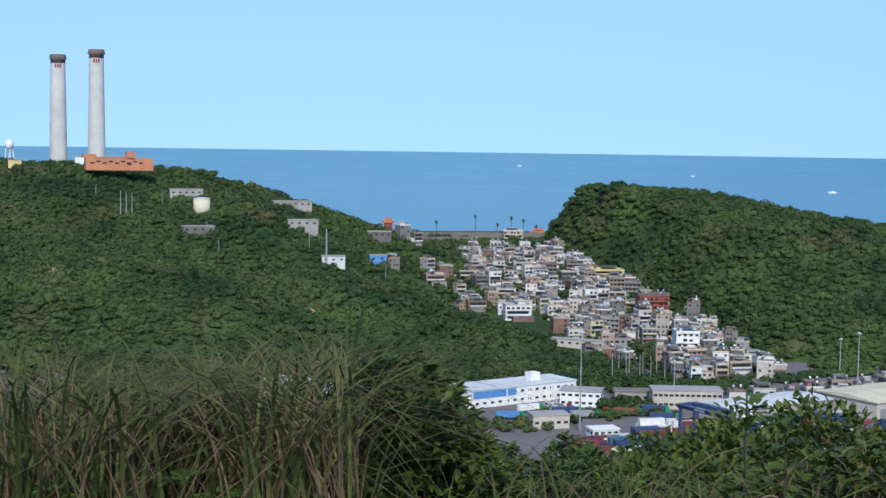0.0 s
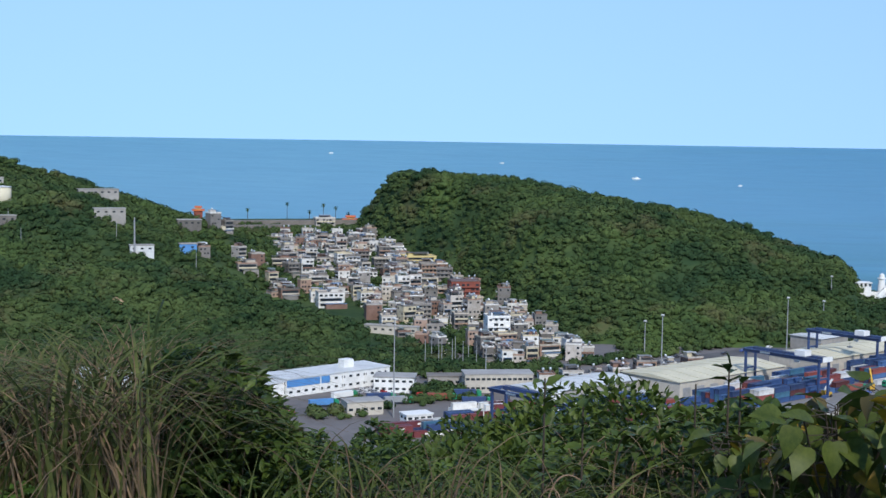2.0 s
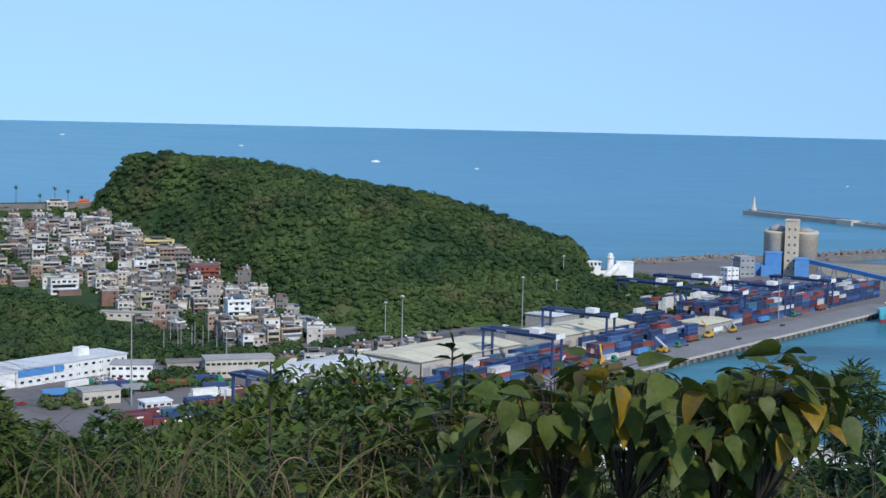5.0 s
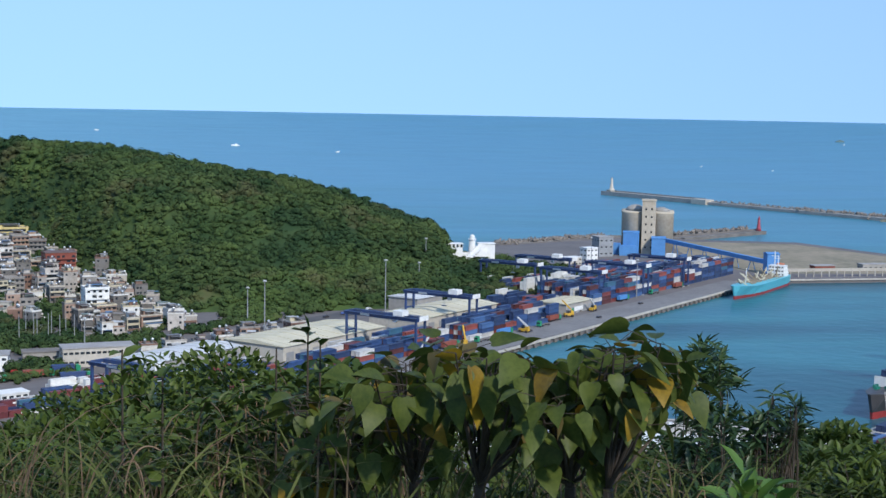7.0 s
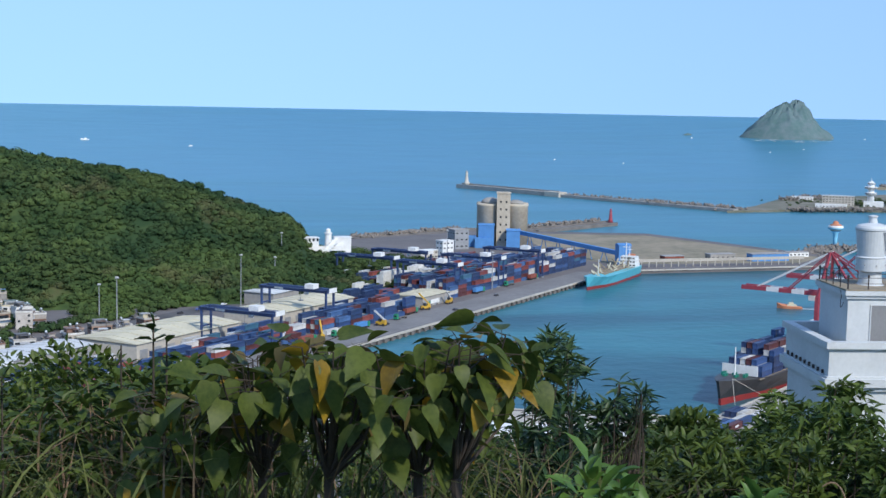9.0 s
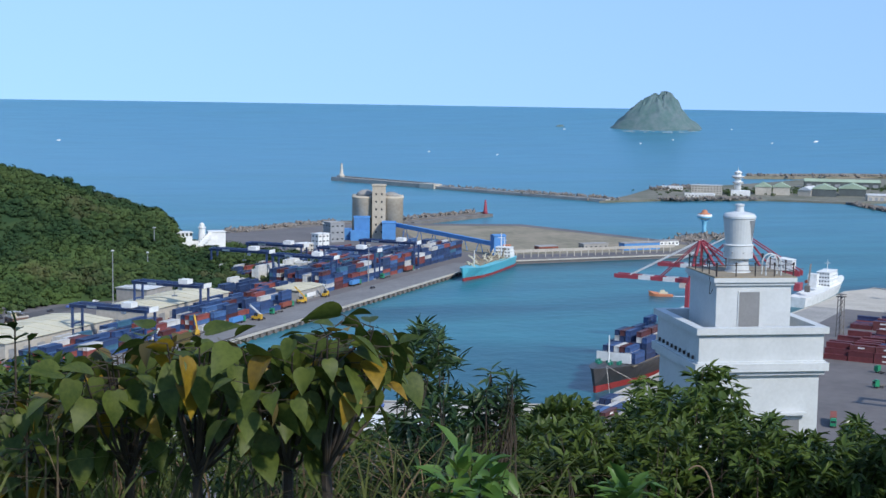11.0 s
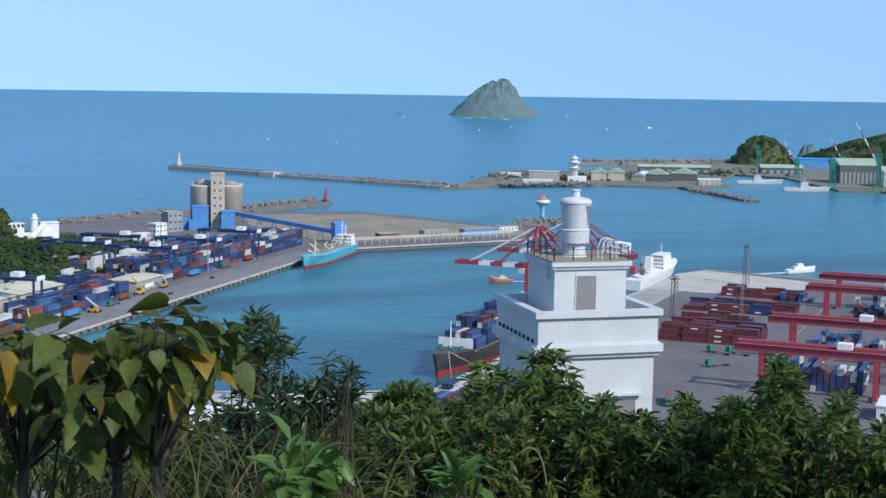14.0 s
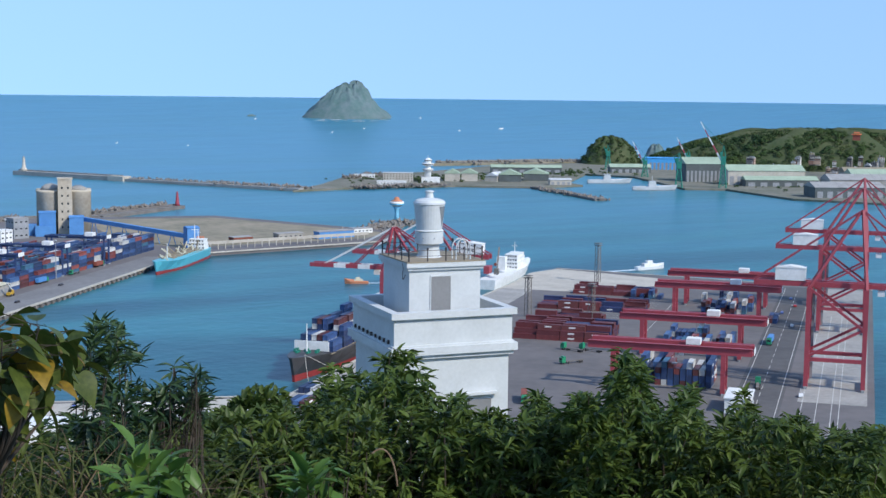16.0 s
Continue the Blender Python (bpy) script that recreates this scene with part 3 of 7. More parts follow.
GREEN_GAPS = [(-150, 835, 17), (-178, 853, 12), (-330, 1010, 16), (-375, 1110, 16), (-280, 1000, 9), (-325, 1170, 9), (-235, 990, 9)]
SPECIAL = [(-225, 1080, 17), (-167, 958, 15), (-125, 838, 12), (-248, 900, 13)]
hr = random.Random(3)
spots = []
tries = 0
while len(spots) < 205 and tries < 14000:
    tries += 1
    x, y = hr.uniform(-395, -55), hr.uniform(735, 1225)
    if (x > -270 and float(height(np.array(x), np.array(y))) > float(village_ground(np.array(x), np.array(y))) + 6) or not inside(x, y, VILLAGE) or any(math.hypot(x - a, y - b) < r for a, b, r in GREEN_GAPS + SPECIAL):
        continue
    side_az = math.degrees(math.atan2(x, y))
    if side_az < -16.4 and hr.random() > (0.45 if side_az > -17.7 else 0.08):      # scattered houses on the wooded side
        continue
    k = hr.randrange(12)
    size = house_kinds[k][1]
    if any(math.hypot(x - a, y - b) < (size + s) * 0.45 for a, b, s, *_ in spots):
        continue
    spots.append((x, y, size, k))
for x, y, size, k in spots:
    z = max(3.0, float(height(np.array(x), np.array(y))))
    turn = math.degrees(math.atan2(-x, y)) + hr.choice((0, 0, 0, 90, -90)) + hr.gauss(14, 10)
    m = pose(x, y, z - 0.1, 0, 0, turn)
    if house_kinds[k][2]:
        copy_thing(house_kinds[k][0], m)
    else:
        house_kinds[k][0].matrix_basis, house_kinds[k][2] = m, True

# low houses along the hill foot road
for i in range(15):
    u, v = -188 + i * 9.5 + hr.uniform(-2, 2), 121 + (i % 2) * 9 + hr.uniform(-2, 2)
    x, y = 122 + 0.63 * u - 0.777 * v, 743 + 0.777 * u + 0.63 * v
    if (x + 101) ** 2 + (y - 682) ** 2 > 26 ** 2:
        copy_thing(house_kinds[(8, 10, 1, 5, 8, 2)[i % 6]][0], pose(x, y, 3.0, 0, 0, 18 + hr.gauss(0, 14)))

# houses that stand out
for (x, y, w, d, fl, wall, label, seed) in ((-225, 1080, 26, 14, 2, YELLOW, "long pale yellow village house with dark windows", 301), (-167, 958, 20, 15, 4, BRICK, "tall red brick house among pale ones", 302),
                                             (-125, 838, 14, 13, 5, WHITE, "tall white apartment house with rows of windows", 303), (-248, 900, 17, 11, 3, HOUSE_WALL, "pale three storey house with balconies", 304),
                                             (-345, 1232, 18, 12, 2, HOUSE_WALL, "grey house beside the coast road", 305)):
    h = house(w, d, fl, seed, wall, label)
    h.matrix_basis = pose(x, y, float(height(np.array(x), np.array(y))) + 0.3, 0, 0, math.degrees(math.atan2(-x, y)) + 12)


# ---- coast road above the village ----
def bar_wall(name, a, b, z, hgt, thick, material, label, category):
    s = Shape().beam((a[0], a[1], z + hgt / 2), (b[0], b[1], z + hgt / 2), thick, hgt)
    return setting(name, s, material, label, category)


bar_wall("trim_embankment", (-455, 1175), (-318, 1252), 44, 6.0, 6, DARK_CONC, "grey concrete road embankment above the village", "embankment")
bar_wall("trim_embankment_lower", (-440, 1140), (-372, 1190), 42, 6, 4, DARK_CONC, "weathered lower retaining wall", "embankment")


def palm(x, y, z, hgt):
    base = thing("palm_tree", "tall slender palm against the sea", "palm", x, y, z, 0, "coast palms")
    part("trunk", Shape().tube(0, 0, [(-3, 0.35), (hgt * 0.5, 0.26), (hgt, 0.22)], 7), BARK, base)
    crown = Shape()
    for i in range(26):
        a, e = i * 2.4, (0.9 - (i % 5) * 0.42)
        p = Vector((0, 0, hgt))
        for j in range(4):
            q = p + Vector((math.cos(a) * math.cos(e), math.sin(a) * math.cos(e), math.sin(e))) * 0.85
            side = Vector((-math.sin(a), math.cos(a), 0)) * (0.36 - 0.07 * j)
            crown.add([p - side, p + side, q + side * 0.8, q - side * 0.8], [(0, 1, 2, 3)])
            p, e = q, e - 0.5
    part("crown", crown, FOREST_CORE, base)
    return base


for x, y, hgt in ((-398, 1289, 16), (-364, 1296, 15), (-352, 1297, 12.5), (-432, 1272, 10), (-376, 1290, 8.5), (-336, 1284, 7)):
    palm(x, y, 130 - math.hypot(x, y) * 0.0625, hgt)


def temple(x, y, z, w):
    base = thing("temple", "small temple with orange tiled roof by the sea", "temple", x, y, z, math.atan2(-x, y))
    part("wall", Shape().box(0, 0, -6, w, w * 0.7, 9.0), BRICK, base)
    part("lower_roof", Shape().gable(0, 0, 3.0, w + 2, w * 0.8, 1.6, 0, 0.8), TEMPLE_ROOF, base)
    part("upper_wall", Shape().box(0, 0, 4.2, w * 0.6, w * 0.4, 1.6), YELLOW, base)
    part("upper_roof", Shape().gable(0, 0, 5.8, w * 0.7, w * 0.5, 1.5, 0, 0.6), TEMPLE_ROOF, base)


temple(-328, 1262, 46, 12)
temple(-462, 1220, 53.5, 8)

# ---- power station on the western hill ----
def chimney(x, y, top, r0, r1):
    base = thing("chimney", "tall pale concrete power station chimney with dark crown", "chimney", x, y, 10, 0, "power station chimneys")
    H = top - 10
    part("shaft", Shape().tube(0, 0, [(0, r0), (H * 0.4, r0 * 0.86 + r1 * 0.14), (H - 9, r1)], 40, False), CHIMNEY, base, "", True)
    part("crown", Shape().tube(0, 0, [(H - 9, r1 + 0.05), (H - 5.5, r1 + 0.1), (H - 5, r1 + 0.9), (H - 1, r1 + 0.9), (H, r1 + 0.3)], 40), SOOT, base, "sooty dark crown", True)
    rail = Shape()
    for k in range(20):
        a = k * math.pi / 10
        rail.box((r1 + 1.4) * math.cos(a), (r1 + 1.4) * math.sin(a), H - 5, 0.4, 0.4, 1.6)
    part("gallery", rail, GREY, base)
    bars = Shape()
    tow = math.atan2(-y, -x)
    for k in (-1, 0, 1):
        a = tow + k * 0.32
        bars.box((r1 + 0.05) * math.cos(a), (r1 + 0.05) * math.sin(a), H - 14, 0.4, 1.6, 4.5, a)
    part("sign", bars, BRICK, base, "faded red painted marks")


for az, el, D in ((-33.9, 3.19, 1500), (-32.43, 3.43, 1500)):
    a = radians(az)
    chimney(D * math.sin(a), D * math.cos(a), 130 + D * math.tan(radians(el)) + 3, 9.6, 7.4)


def at(az, D):
    return D * math.sin(radians(az)), D * math.cos(radians(az))


x, y = at(-31.6, 1110)
ob = thing("power_station_office", "long orange two storey building on the hill", "building", x, y, 110.5, math.atan2(-x, y) + 0.1)
part("wall", Shape().box(0, 0, -4, 50, 12, 9.5).box(-22, 0, 5.5, 10, 12, 3).box(9, -1, 5.5, 6, 12, 5).box(22, 0, -4, 8, 13, 8), ORANGE, ob)
part("roof", Shape().box(-5, 0, 5.6, 30, 12.6, 0.7), ORANGE, ob)
for i in range(9):
    o = part("window", WIN["strip"], GLASS, ob)
    o.location = (-20 + i * 4.6, -6.05 if i not in (6,) else -7.05, 2.2 if i % 2 else 1.0)
for az, w, h, z, ml, lab in ((-35.55, 10, 5, 108, YELLOW, "small cream hut on the hilltop"), (-33.1, 7, 6, 110, WHITE, "small white hut beside the chimneys")):
    x, y = at(az, 1150)
    o = thing("hut", lab, "hut", x, y, z, math.atan2(-x, y))
    part("wall", Shape().box(0, 0, -5, w, 6, h + 5), ml, o)
    part("roof", Shape().box(0, 0, h + 0.02, w + 1, 7, 0.4), CONCRETE, o)
x, y = at(-35.75, 1260)
o = thing("water_tower", "white water tower on four legs", "tower", x, y, 108)
for a, b in ((-1, -1), (1, -1), (1, 1), (-1, 1)):
    part("leg", Shape().beam((a * 3, b * 3, 0), (a * 2, b * 2, 13), 0.7), WHITE, o)
part("tank", Shape().tube(0, 0, [(12.5, 1), (14, 3.4), (19, 3.4), (21, 1)], 14), WHITE, o, "", True)

# ---- buildings and poles on the western slope ----
def hut(x, y, w, d, h, wall, label, turn=0.0, roof=None):
    z = float(height(np.array(x), np.array(y)))
    o = thing("building", label, "building", x, y, z, math.atan2(-x, y) + turn)
    part("wall", Shape().box(0, 0, -5, w, d, h + 5), wall, o)
    part("roof", Shape().box(0, 0, h + 0.02, w + 0.8, d + 0.8, 0.5), roof or CONCRETE, o)
    n = max(2, int(w / 4.5))
    for i in range(n):
        q = part("window", WIN["wide"], GLASS, o)
        q.location = (-w / 2 + (i + 0.5) * w / n, -d / 2 - 0.03, h - 2.6)
    return o


hut(-512, 926, 24, 9, 8, CONCRETE, "grey concrete house half hidden by trees", 0.1)
hut(-474, 874, 22, 9, 5, DARK_CONC, "low dark concrete shelter in the trees", 0.2)
hut(-421, 935, 22, 9, 8, CONCRETE, "grey flat roofed house on the slope", 0.1)
hut(-378, 891, 16, 8, 6, PALE_ROOF, "small pale roofed shed beside the mast", 0.1)
hut(-455, 990, 30, 8, 8, CONCRETE, "long low grey barracks on the ridge", 0.2)
hut(-388, 1005, 18, 9, 8, HOUSE_WALL, "grey house at the edge of the woods", 0.1)
hut(-360, 930, 12, 8, 7, BLUE, "small bright blue clad house", 0.1)
hut(-190, 835, 34, 6, 5, PALE_CONC, "low pale shed on a terrace", -0.3)
x, y = -487, 904
o = thing("water_tank", "rusty cream cylindrical water tank on the slope", "tank", x, y, float(height(np.array(x), np.array(y))))
part("tank_wall", Shape().tube(0, 0, [(-3, 6), (11.5, 6)], 28), CREAM, o, "", True)
part("tank_lid", Shape().tube(0, 0, [(11.5, 6.3), (11.9, 6.3), (12.6, 0.5)], 28), PALE_ROOF, o)


def mast(x, y, z, hgt, name="light_mast", label="tall slim grey floodlight mast", head=True, r=0.42):
    o = thing(name, label, "mast", x, y, z, 0.6, "harbour masts")
    part("pole", Shape().tube(0, 0, [(-2, r), (hgt, r * 0.5)], 8), GREY, o)
    if head:
        part("lamp_ring", Shape().tube(0, 0, [(hgt - 0.3, 0.9), (hgt + 0.2, 0.9)], 8), PALE_ROOF, o)
        for k in range(4):
            a = k * math.pi / 2
            part("floodlight", Shape().box(1.0 * math.cos(a), 1.0 * math.sin(a), hgt - 0.7, 0.5, 0.5, 0.4, a), GREY, o)
    return o


mast(-380, 884, 38, 33, "radio_mast", "tall grey steel mast on the wooded slope", False, 0.9)
for i, (x, y) in enumerate(((-531, 866), (-527, 867), (-523, 868))):
    mast(x, y, float(height(np.array(x), np.array(y))), 17, "pylon", "pale lattice pole rising from the trees", False, 0.45)
for x, y, h in ((-470, 880, 9), (-560, 880, 12), (-445, 850, 14), (-400, 900, 12), (-330, 868, 16), (-520, 905, 10)):
    mast(x, y, float(height(np.array(x), np.array(y))), h, "utility_pole", "thin wooden utility pole among trees", False, 0.28)

# bare earth scars
def scar(name, x, y, w, label):
    g = np.random.default_rng(int(w * 10))
    n, vs = 14, [(x, y, float(height(np.array(x), np.array(y))) + 3.6)]
    for i in range(n):
        a = i * 2 * math.pi / n
        r = w * g.uniform(0.6, 1.1)
        p, q = x + r * math.cos(a), y + r * 0.7 * math.sin(a)
        vs.append((p, q, float(height(np.array(p), np.array(q))) + 1.5))
    setting(name, Shape().add(vs, [(0, 1 + i, 1 + (i + 1) % n) for i in range(n)]), BARE, label, "ground", True)


scar("ground_scar_1", -496, 732, 9, "pale bare earth slip on the slope")
scar("ground_scar_2", -345, 775, 7, "small brown landslip on the slope")
scar("ground_scar_3", -475, 760, 5, "small patch of bare earth")

# ---- western wharf ----
def hall(name, label, fn, turn, u0, u1, v0, v1, hgt, wall, roof, rise=1.8, bays=8, group="harbour sheds", z=3.0):
    x, y = fn((u0 + u1) / 2, (v0 + v1) / 2)
    o = thing(name, label, "warehouse", x, y, z, turn, group)
    L, W = abs(u1 - u0), abs(v1 - v0)
    part("wall", Shape().box(0, 0, 0, L, W, hgt), wall, o)
    part("roof", Shape().gable(0, 0, hgt + 0.27, L, W, rise, 0, 0.8), roof, o)
    for i in range(bays):
        xx = -L / 2 + (i + 0.5) * L / bays
        part("roller_door", Shape().box(xx, -W / 2 - 0.05, 0.02, L / bays * 0.55, 0.2, hgt * 0.62), GREY, o)
        part("roof_rib", Shape().beam((xx, -W / 2 - 0.8, hgt + 0.32), (xx, 0, hgt + 0.32 + rise), 0.35, 0.3), roof, o)
        part("roof_rib", Shape().beam((xx, W / 2 + 0.8, hgt + 0.32), (xx, 0, hgt + 0.32 + rise), 0.35, 0.3), roof, o)
    return o


hall("warehouse", "long pale roofed transit shed beside the road", west, WEST_TURN, -130, -46, 66, 104, 8, PALE_CONC, CREAM)
hall("warehouse", "long low grey roofed transit shed", west, WEST_TURN, -200, -136, 88, 112, 7, CONCRETE, PALE_ROOF, 1.0)
hall("warehouse", "cream roofed cargo shed by the wharf", west, WEST_TURN, -16, 72, 66, 98, 8, PALE_CONC, CREAM)
hall("warehouse", "open sided cream roofed shed on the quay", west, WEST_TURN, 106, 140, 36, 56, 6.5, CONCRETE, CREAM, 0.8, 5)
hall("warehouse", "small pale shed under the headland", west, WEST_TURN, 56, 84, 114, 136, 8, CONCRETE, PALE_ROOF, 0.8, 4)


def block(name, label, x, y, turn, L, W, hgt, wall, floors, cols, band=None, roof=PALE_ROOF, z=3.0, extra=None):
    o = thing(name, label, "building", x, y, z, turn)
    part("wall", Shape().box(0, 0, 0, L, W, hgt), wall, o)
    part("roof", Shape().box(0, 0, hgt + 0.02, L + 0.8, W + 0.8, 0.5), roof, o)
    for sx, sy, n, span in ((0, -1, cols, L), (1, 0, max(2, int(cols * W / L)), W), (-1, 0, max(2, int(cols * W / L)), W)):
        for f in range(floors):
            for i in range(n):
                q = part("window", WIN["wide"], GLASS, o)
                t = -span / 2 + (i + 0.5) * span / n
                zz = f * hgt / floors + hgt / floors * 0.38
                if sy:
                    q.location = (t, -W / 2 - 0.03, zz)
                else:
                    q.location, q.rotation_euler = (sx * (L / 2 + 0.03), t, zz), (0, 0, math.pi / 2)
    if band:
        part("band", Shape().box(-L * 0.3, -W / 2 - 0.12, hgt * 0.55, L * 0.4, 0.2, hgt * 0.4), band, o, "bright blue fascia band")
    return o


A29 = math.atan2(72, 40)
o = block("factory", "big white flat roofed factory with blue fascia", -185, 668, 0.921, 64, 21, 8.5, WHITE, 2, 14, BLUE)
part("stair_house", Shape().box(12, 0, 9.1, 6, 5, 4), WHITE, o)
for xx in (-12, 2, 16, 30):
    part("pilaster", Shape().box(xx, -10.7, 0, 0.6, 0.5, 8), WHITE, o)
part("annex", Shape().box(-42, 1, 0, 19, 20, 7), WHITE, o)
part("annex_roof", Shape().box(-42.5, 1, 7.05, 19.4, 20.6, 0.4), PALE_ROOF, o)
block("office_building", "small white two storey office with dark window rows", -150, 668, 0.12, 20, 13, 7.5, WHITE, 2, 6, None, GREY_ROOF)
block("office_building", "low white office with a dark cluttered roof", -128, 690, 0.25, 20, 10, 5, CONCRETE, 1, 6, None, DARK_CONC)
block("office_building", "cream office block with close window rows", -101, 682, 0.3, 34, 13, 9.0, PALE_CONC, 2, 13, None, GREY_ROOF)
block("office_building", "weathered low building beside the factory", -152, 609, 0.55, 17, 10, 6, PALE_CONC, 1, 5, None, GREY_ROOF)
block("workshop", "pale roofed workshop at the foot of the hill", -285, 632, A29 - 1.2, 40, 20, 8, WHITE, 1, 8, None, PALE_ROOF)
block("site_office", "stacked white site office by the containers", -122, 586, 0.6, 12, 8, 6, WHITE, 2, 4, None, WHITE)


# containers
def container_mesh(name, L, material):
    """A steel box with sunk panels on its sides, doors and roof; long side along x."""
    bm = bmesh.new()
    bmesh.ops.create_cube(bm, size=1.0)
    bmesh.ops.scale(bm, vec=(L, 2.44, 2.59), verts=bm.verts)
    bmesh.ops.translate(bm, vec=(0, 0, 1.295), verts=bm.verts)
    sides = [f for f in bm.faces if f.normal.z > -0.5]
    bmesh.ops.inset_individual(bm, faces=sides, thickness=0.16, depth=-0.07)
    me = bpy.data.meshes.new(name)
    bm.to_mesh(me)
    bm.free()
    me.materials.append(material)
    return me


NAVY = [(0.030, 0.060, 0.15), (0.045, 0.095, 0.23), (0.024, 0.042, 0.105), (0.19, 0.050, 0.046), (0.034, 0.070, 0.18), (0.065, 0.14, 0.30), (0.27, 0.070, 0.055), (0.028, 0.055, 0.13), (0.62, 0.62, 0.60), (0.036, 0.08, 0.20), (0.52, 0.51, 0.48), (0.024, 0.046, 0.115), (0.10, 0.032, 0.032), (0.05, 0.14, 0.22), (0.022, 0.046, 0.12)]
REDS = [(0.145, 0.032, 0.036), (0.17, 0.040, 0.042), (0.12, 0.028, 0.032), (0.15, 0.045, 0.045), (0.030, 0.045, 0.12), (0.14, 0.036, 0.042)]
CONT = {"mix": mat("container_paint", (1, 1, 1), (0.72, 0.70, 0.68), 0.5, scale=0.4, vary="object", palette=NAVY),
        "red": mat("container_red_paint", (1, 1, 1), (0.72, 0.70, 0.68), 0.5, scale=0.4, vary="object", palette=REDS),
        "white": mat("reefer_paint", (0.66, 0.66, 0.63), (0.50, 0.49, 0.46), 0.5, scale=0.4, vary="object")}
CONT_STUFF = mat("container_paint_rows", (1, 1, 1), (0.72, 0.70, 0.68), 0.5, scale=0.4, vary="island", palette=NAVY)
MESH40 = {k: container_mesh("container", 12.19, m) for k, m in CONT.items()}
CONT_LABEL = {"mix": "painted steel shipping container in a stack", "red": "dull red steel shipping container in a row", "white": "white refrigerated shipping container"}
tv = np.array([v.co[:] for v in MESH40["mix"].vertices])
tf = np.array([list(p.vertices) for p in MESH40["mix"].polygons])
CONT_RED_STUFF = mat("container_red_rows", (1, 1, 1), (0.72, 0.70, 0.68), 0.5, scale=0.4, vary="island", palette=REDS)
rows_v, rows_f = [], []
cr = random.Random(11)
MARK = Shape().box(0.6, -1.17, 1.0, 3.4, 0.06, 0.75).box(0.6, 1.17, 1.0, 3.4, 0.06, 0.75).mesh("marking", WHITE)


def stack(fn, turn, u0, u1, v0, v1, tiers, kind="mix", along="u", single=True, fill=0.9, z=3.0, rise=0.0):
    """Fills a plot with containers, up to that many high. single: each is a thing; else they join the far rows."""
    a, b = (12.6, 2.75) if along == "u" else (2.75, 12.6)
    rot = turn + (0 if along == "u" else math.pi / 2)
    for i in range(max(1, int((u1 - u0) / a))):
        for j in range(max(1, int((v1 - v0) / b))):
            if cr.random() > fill:
                continue
            top = min(tiers, max(1, round(cr.gauss(tiers - 0.7, 0.9))))
            x, y = fn(u0 + (i + 0.5) * a, v0 + (j + 0.5) * b)
            for k in range(top):
                if single:
                    o = new("shipping_container", MESH40[kind])
                    o.matrix_basis = pose(x, y, z + k * 2.6, 0, 0, math.degrees(rot))
                    tagged(o, CONT_LABEL[kind], "container", "yard containers")
                    if kind != "white" and cr.random() < 0.5:
                        part("marking", MARK, WHITE, o, "pale bar of unreadable lettering")
                else:
                    c, s = math.cos(rot), math.sin(rot)
                    rows_v.append(np.stack([tv[:, 0] * c - tv[:, 1] * s + x, tv[:, 0] * s + tv[:, 1] * c + y, tv[:, 2] + z + k * 2.6], 1))
                    rows_f.append(tf + len(tv) * len(rows_f))


# front rows along the quay, then the rows behind
stack(west, WEST_TURN, -15, 98, 30, 58, 4, fill=0.92, single=False)
stack(west, WEST_TURN, 150, 390, 40, 52, 5, fill=0.97, single=False)
stack(west, WEST_TURN, -128, -20, 30, 61, 3, single=False, fill=0.88)
stack(west, WEST_TURN, -205, -134, 58, 84, 2, single=False, fill=0.85)
stack(west, WEST_TURN, 100, 150, 58, 96, 3, single=False, fill=0.8)
stack(west, WEST_TURN, -270, -200, 20, 62, 2, single=False, fill=0.75)
stack(west, WEST_TURN, -200, -135, 30, 54, 2, single=False, fill=0.6)
stack(west, WEST_TURN, 150, 390, 52, 84, 5, single=False)
stack(west, WEST_TURN, 240, 350, 96, 124, 4, single=False)
stack(west, WEST_TURN, 160, 236, 104, 124, 4, single=False, fill=0.8)
stack(west, WEST_TURN, 160, 236, 96, 102, 5, "white", fill=0.95)
stack(west, WEST_TURN, 172, 240, 132, 137, 5, "white", fill=0.9)
stack(west, WEST_TURN, 130, 160, 100, 106, 3, "white", fill=0.8)
flat = lambda u, v: (u, v)
for x, y, tiers, kind, t in ((-106, 580, 3, "mix", 0.6), (-122, 570, 2, "red", 0.6), (-88, 541, 3, "mix", 0.05), (-92, 600, 2, "mix", 0.75), (-70, 600, 2, "mix", 0.75), (-100, 622, 2, "white", 0.6), (-72, 560, 2, "mix", 0.4), (-84, 628, 2, "red", 0.6), (-62, 625, 2, "mix", 0.6)):
    stack(lambda u, v, x=x, y=y, t=t: (x + u * math.cos(t) - v * math.sin(t), y + u * math.sin(t) + v * math.cos(t)), t, -13, 13, -7, 7, tiers, kind)
def flush_rows(name, label, paint=CONT_STUFF):
    setting(name, big_mesh(name, np.concatenate(rows_v), np.concatenate(rows_f), paint), paint, label, "containers", kind="stuff")
    rows_v.clear()
    rows_f.clear()


flush_rows("container_rows", "close rows of stacked navy and red containers")


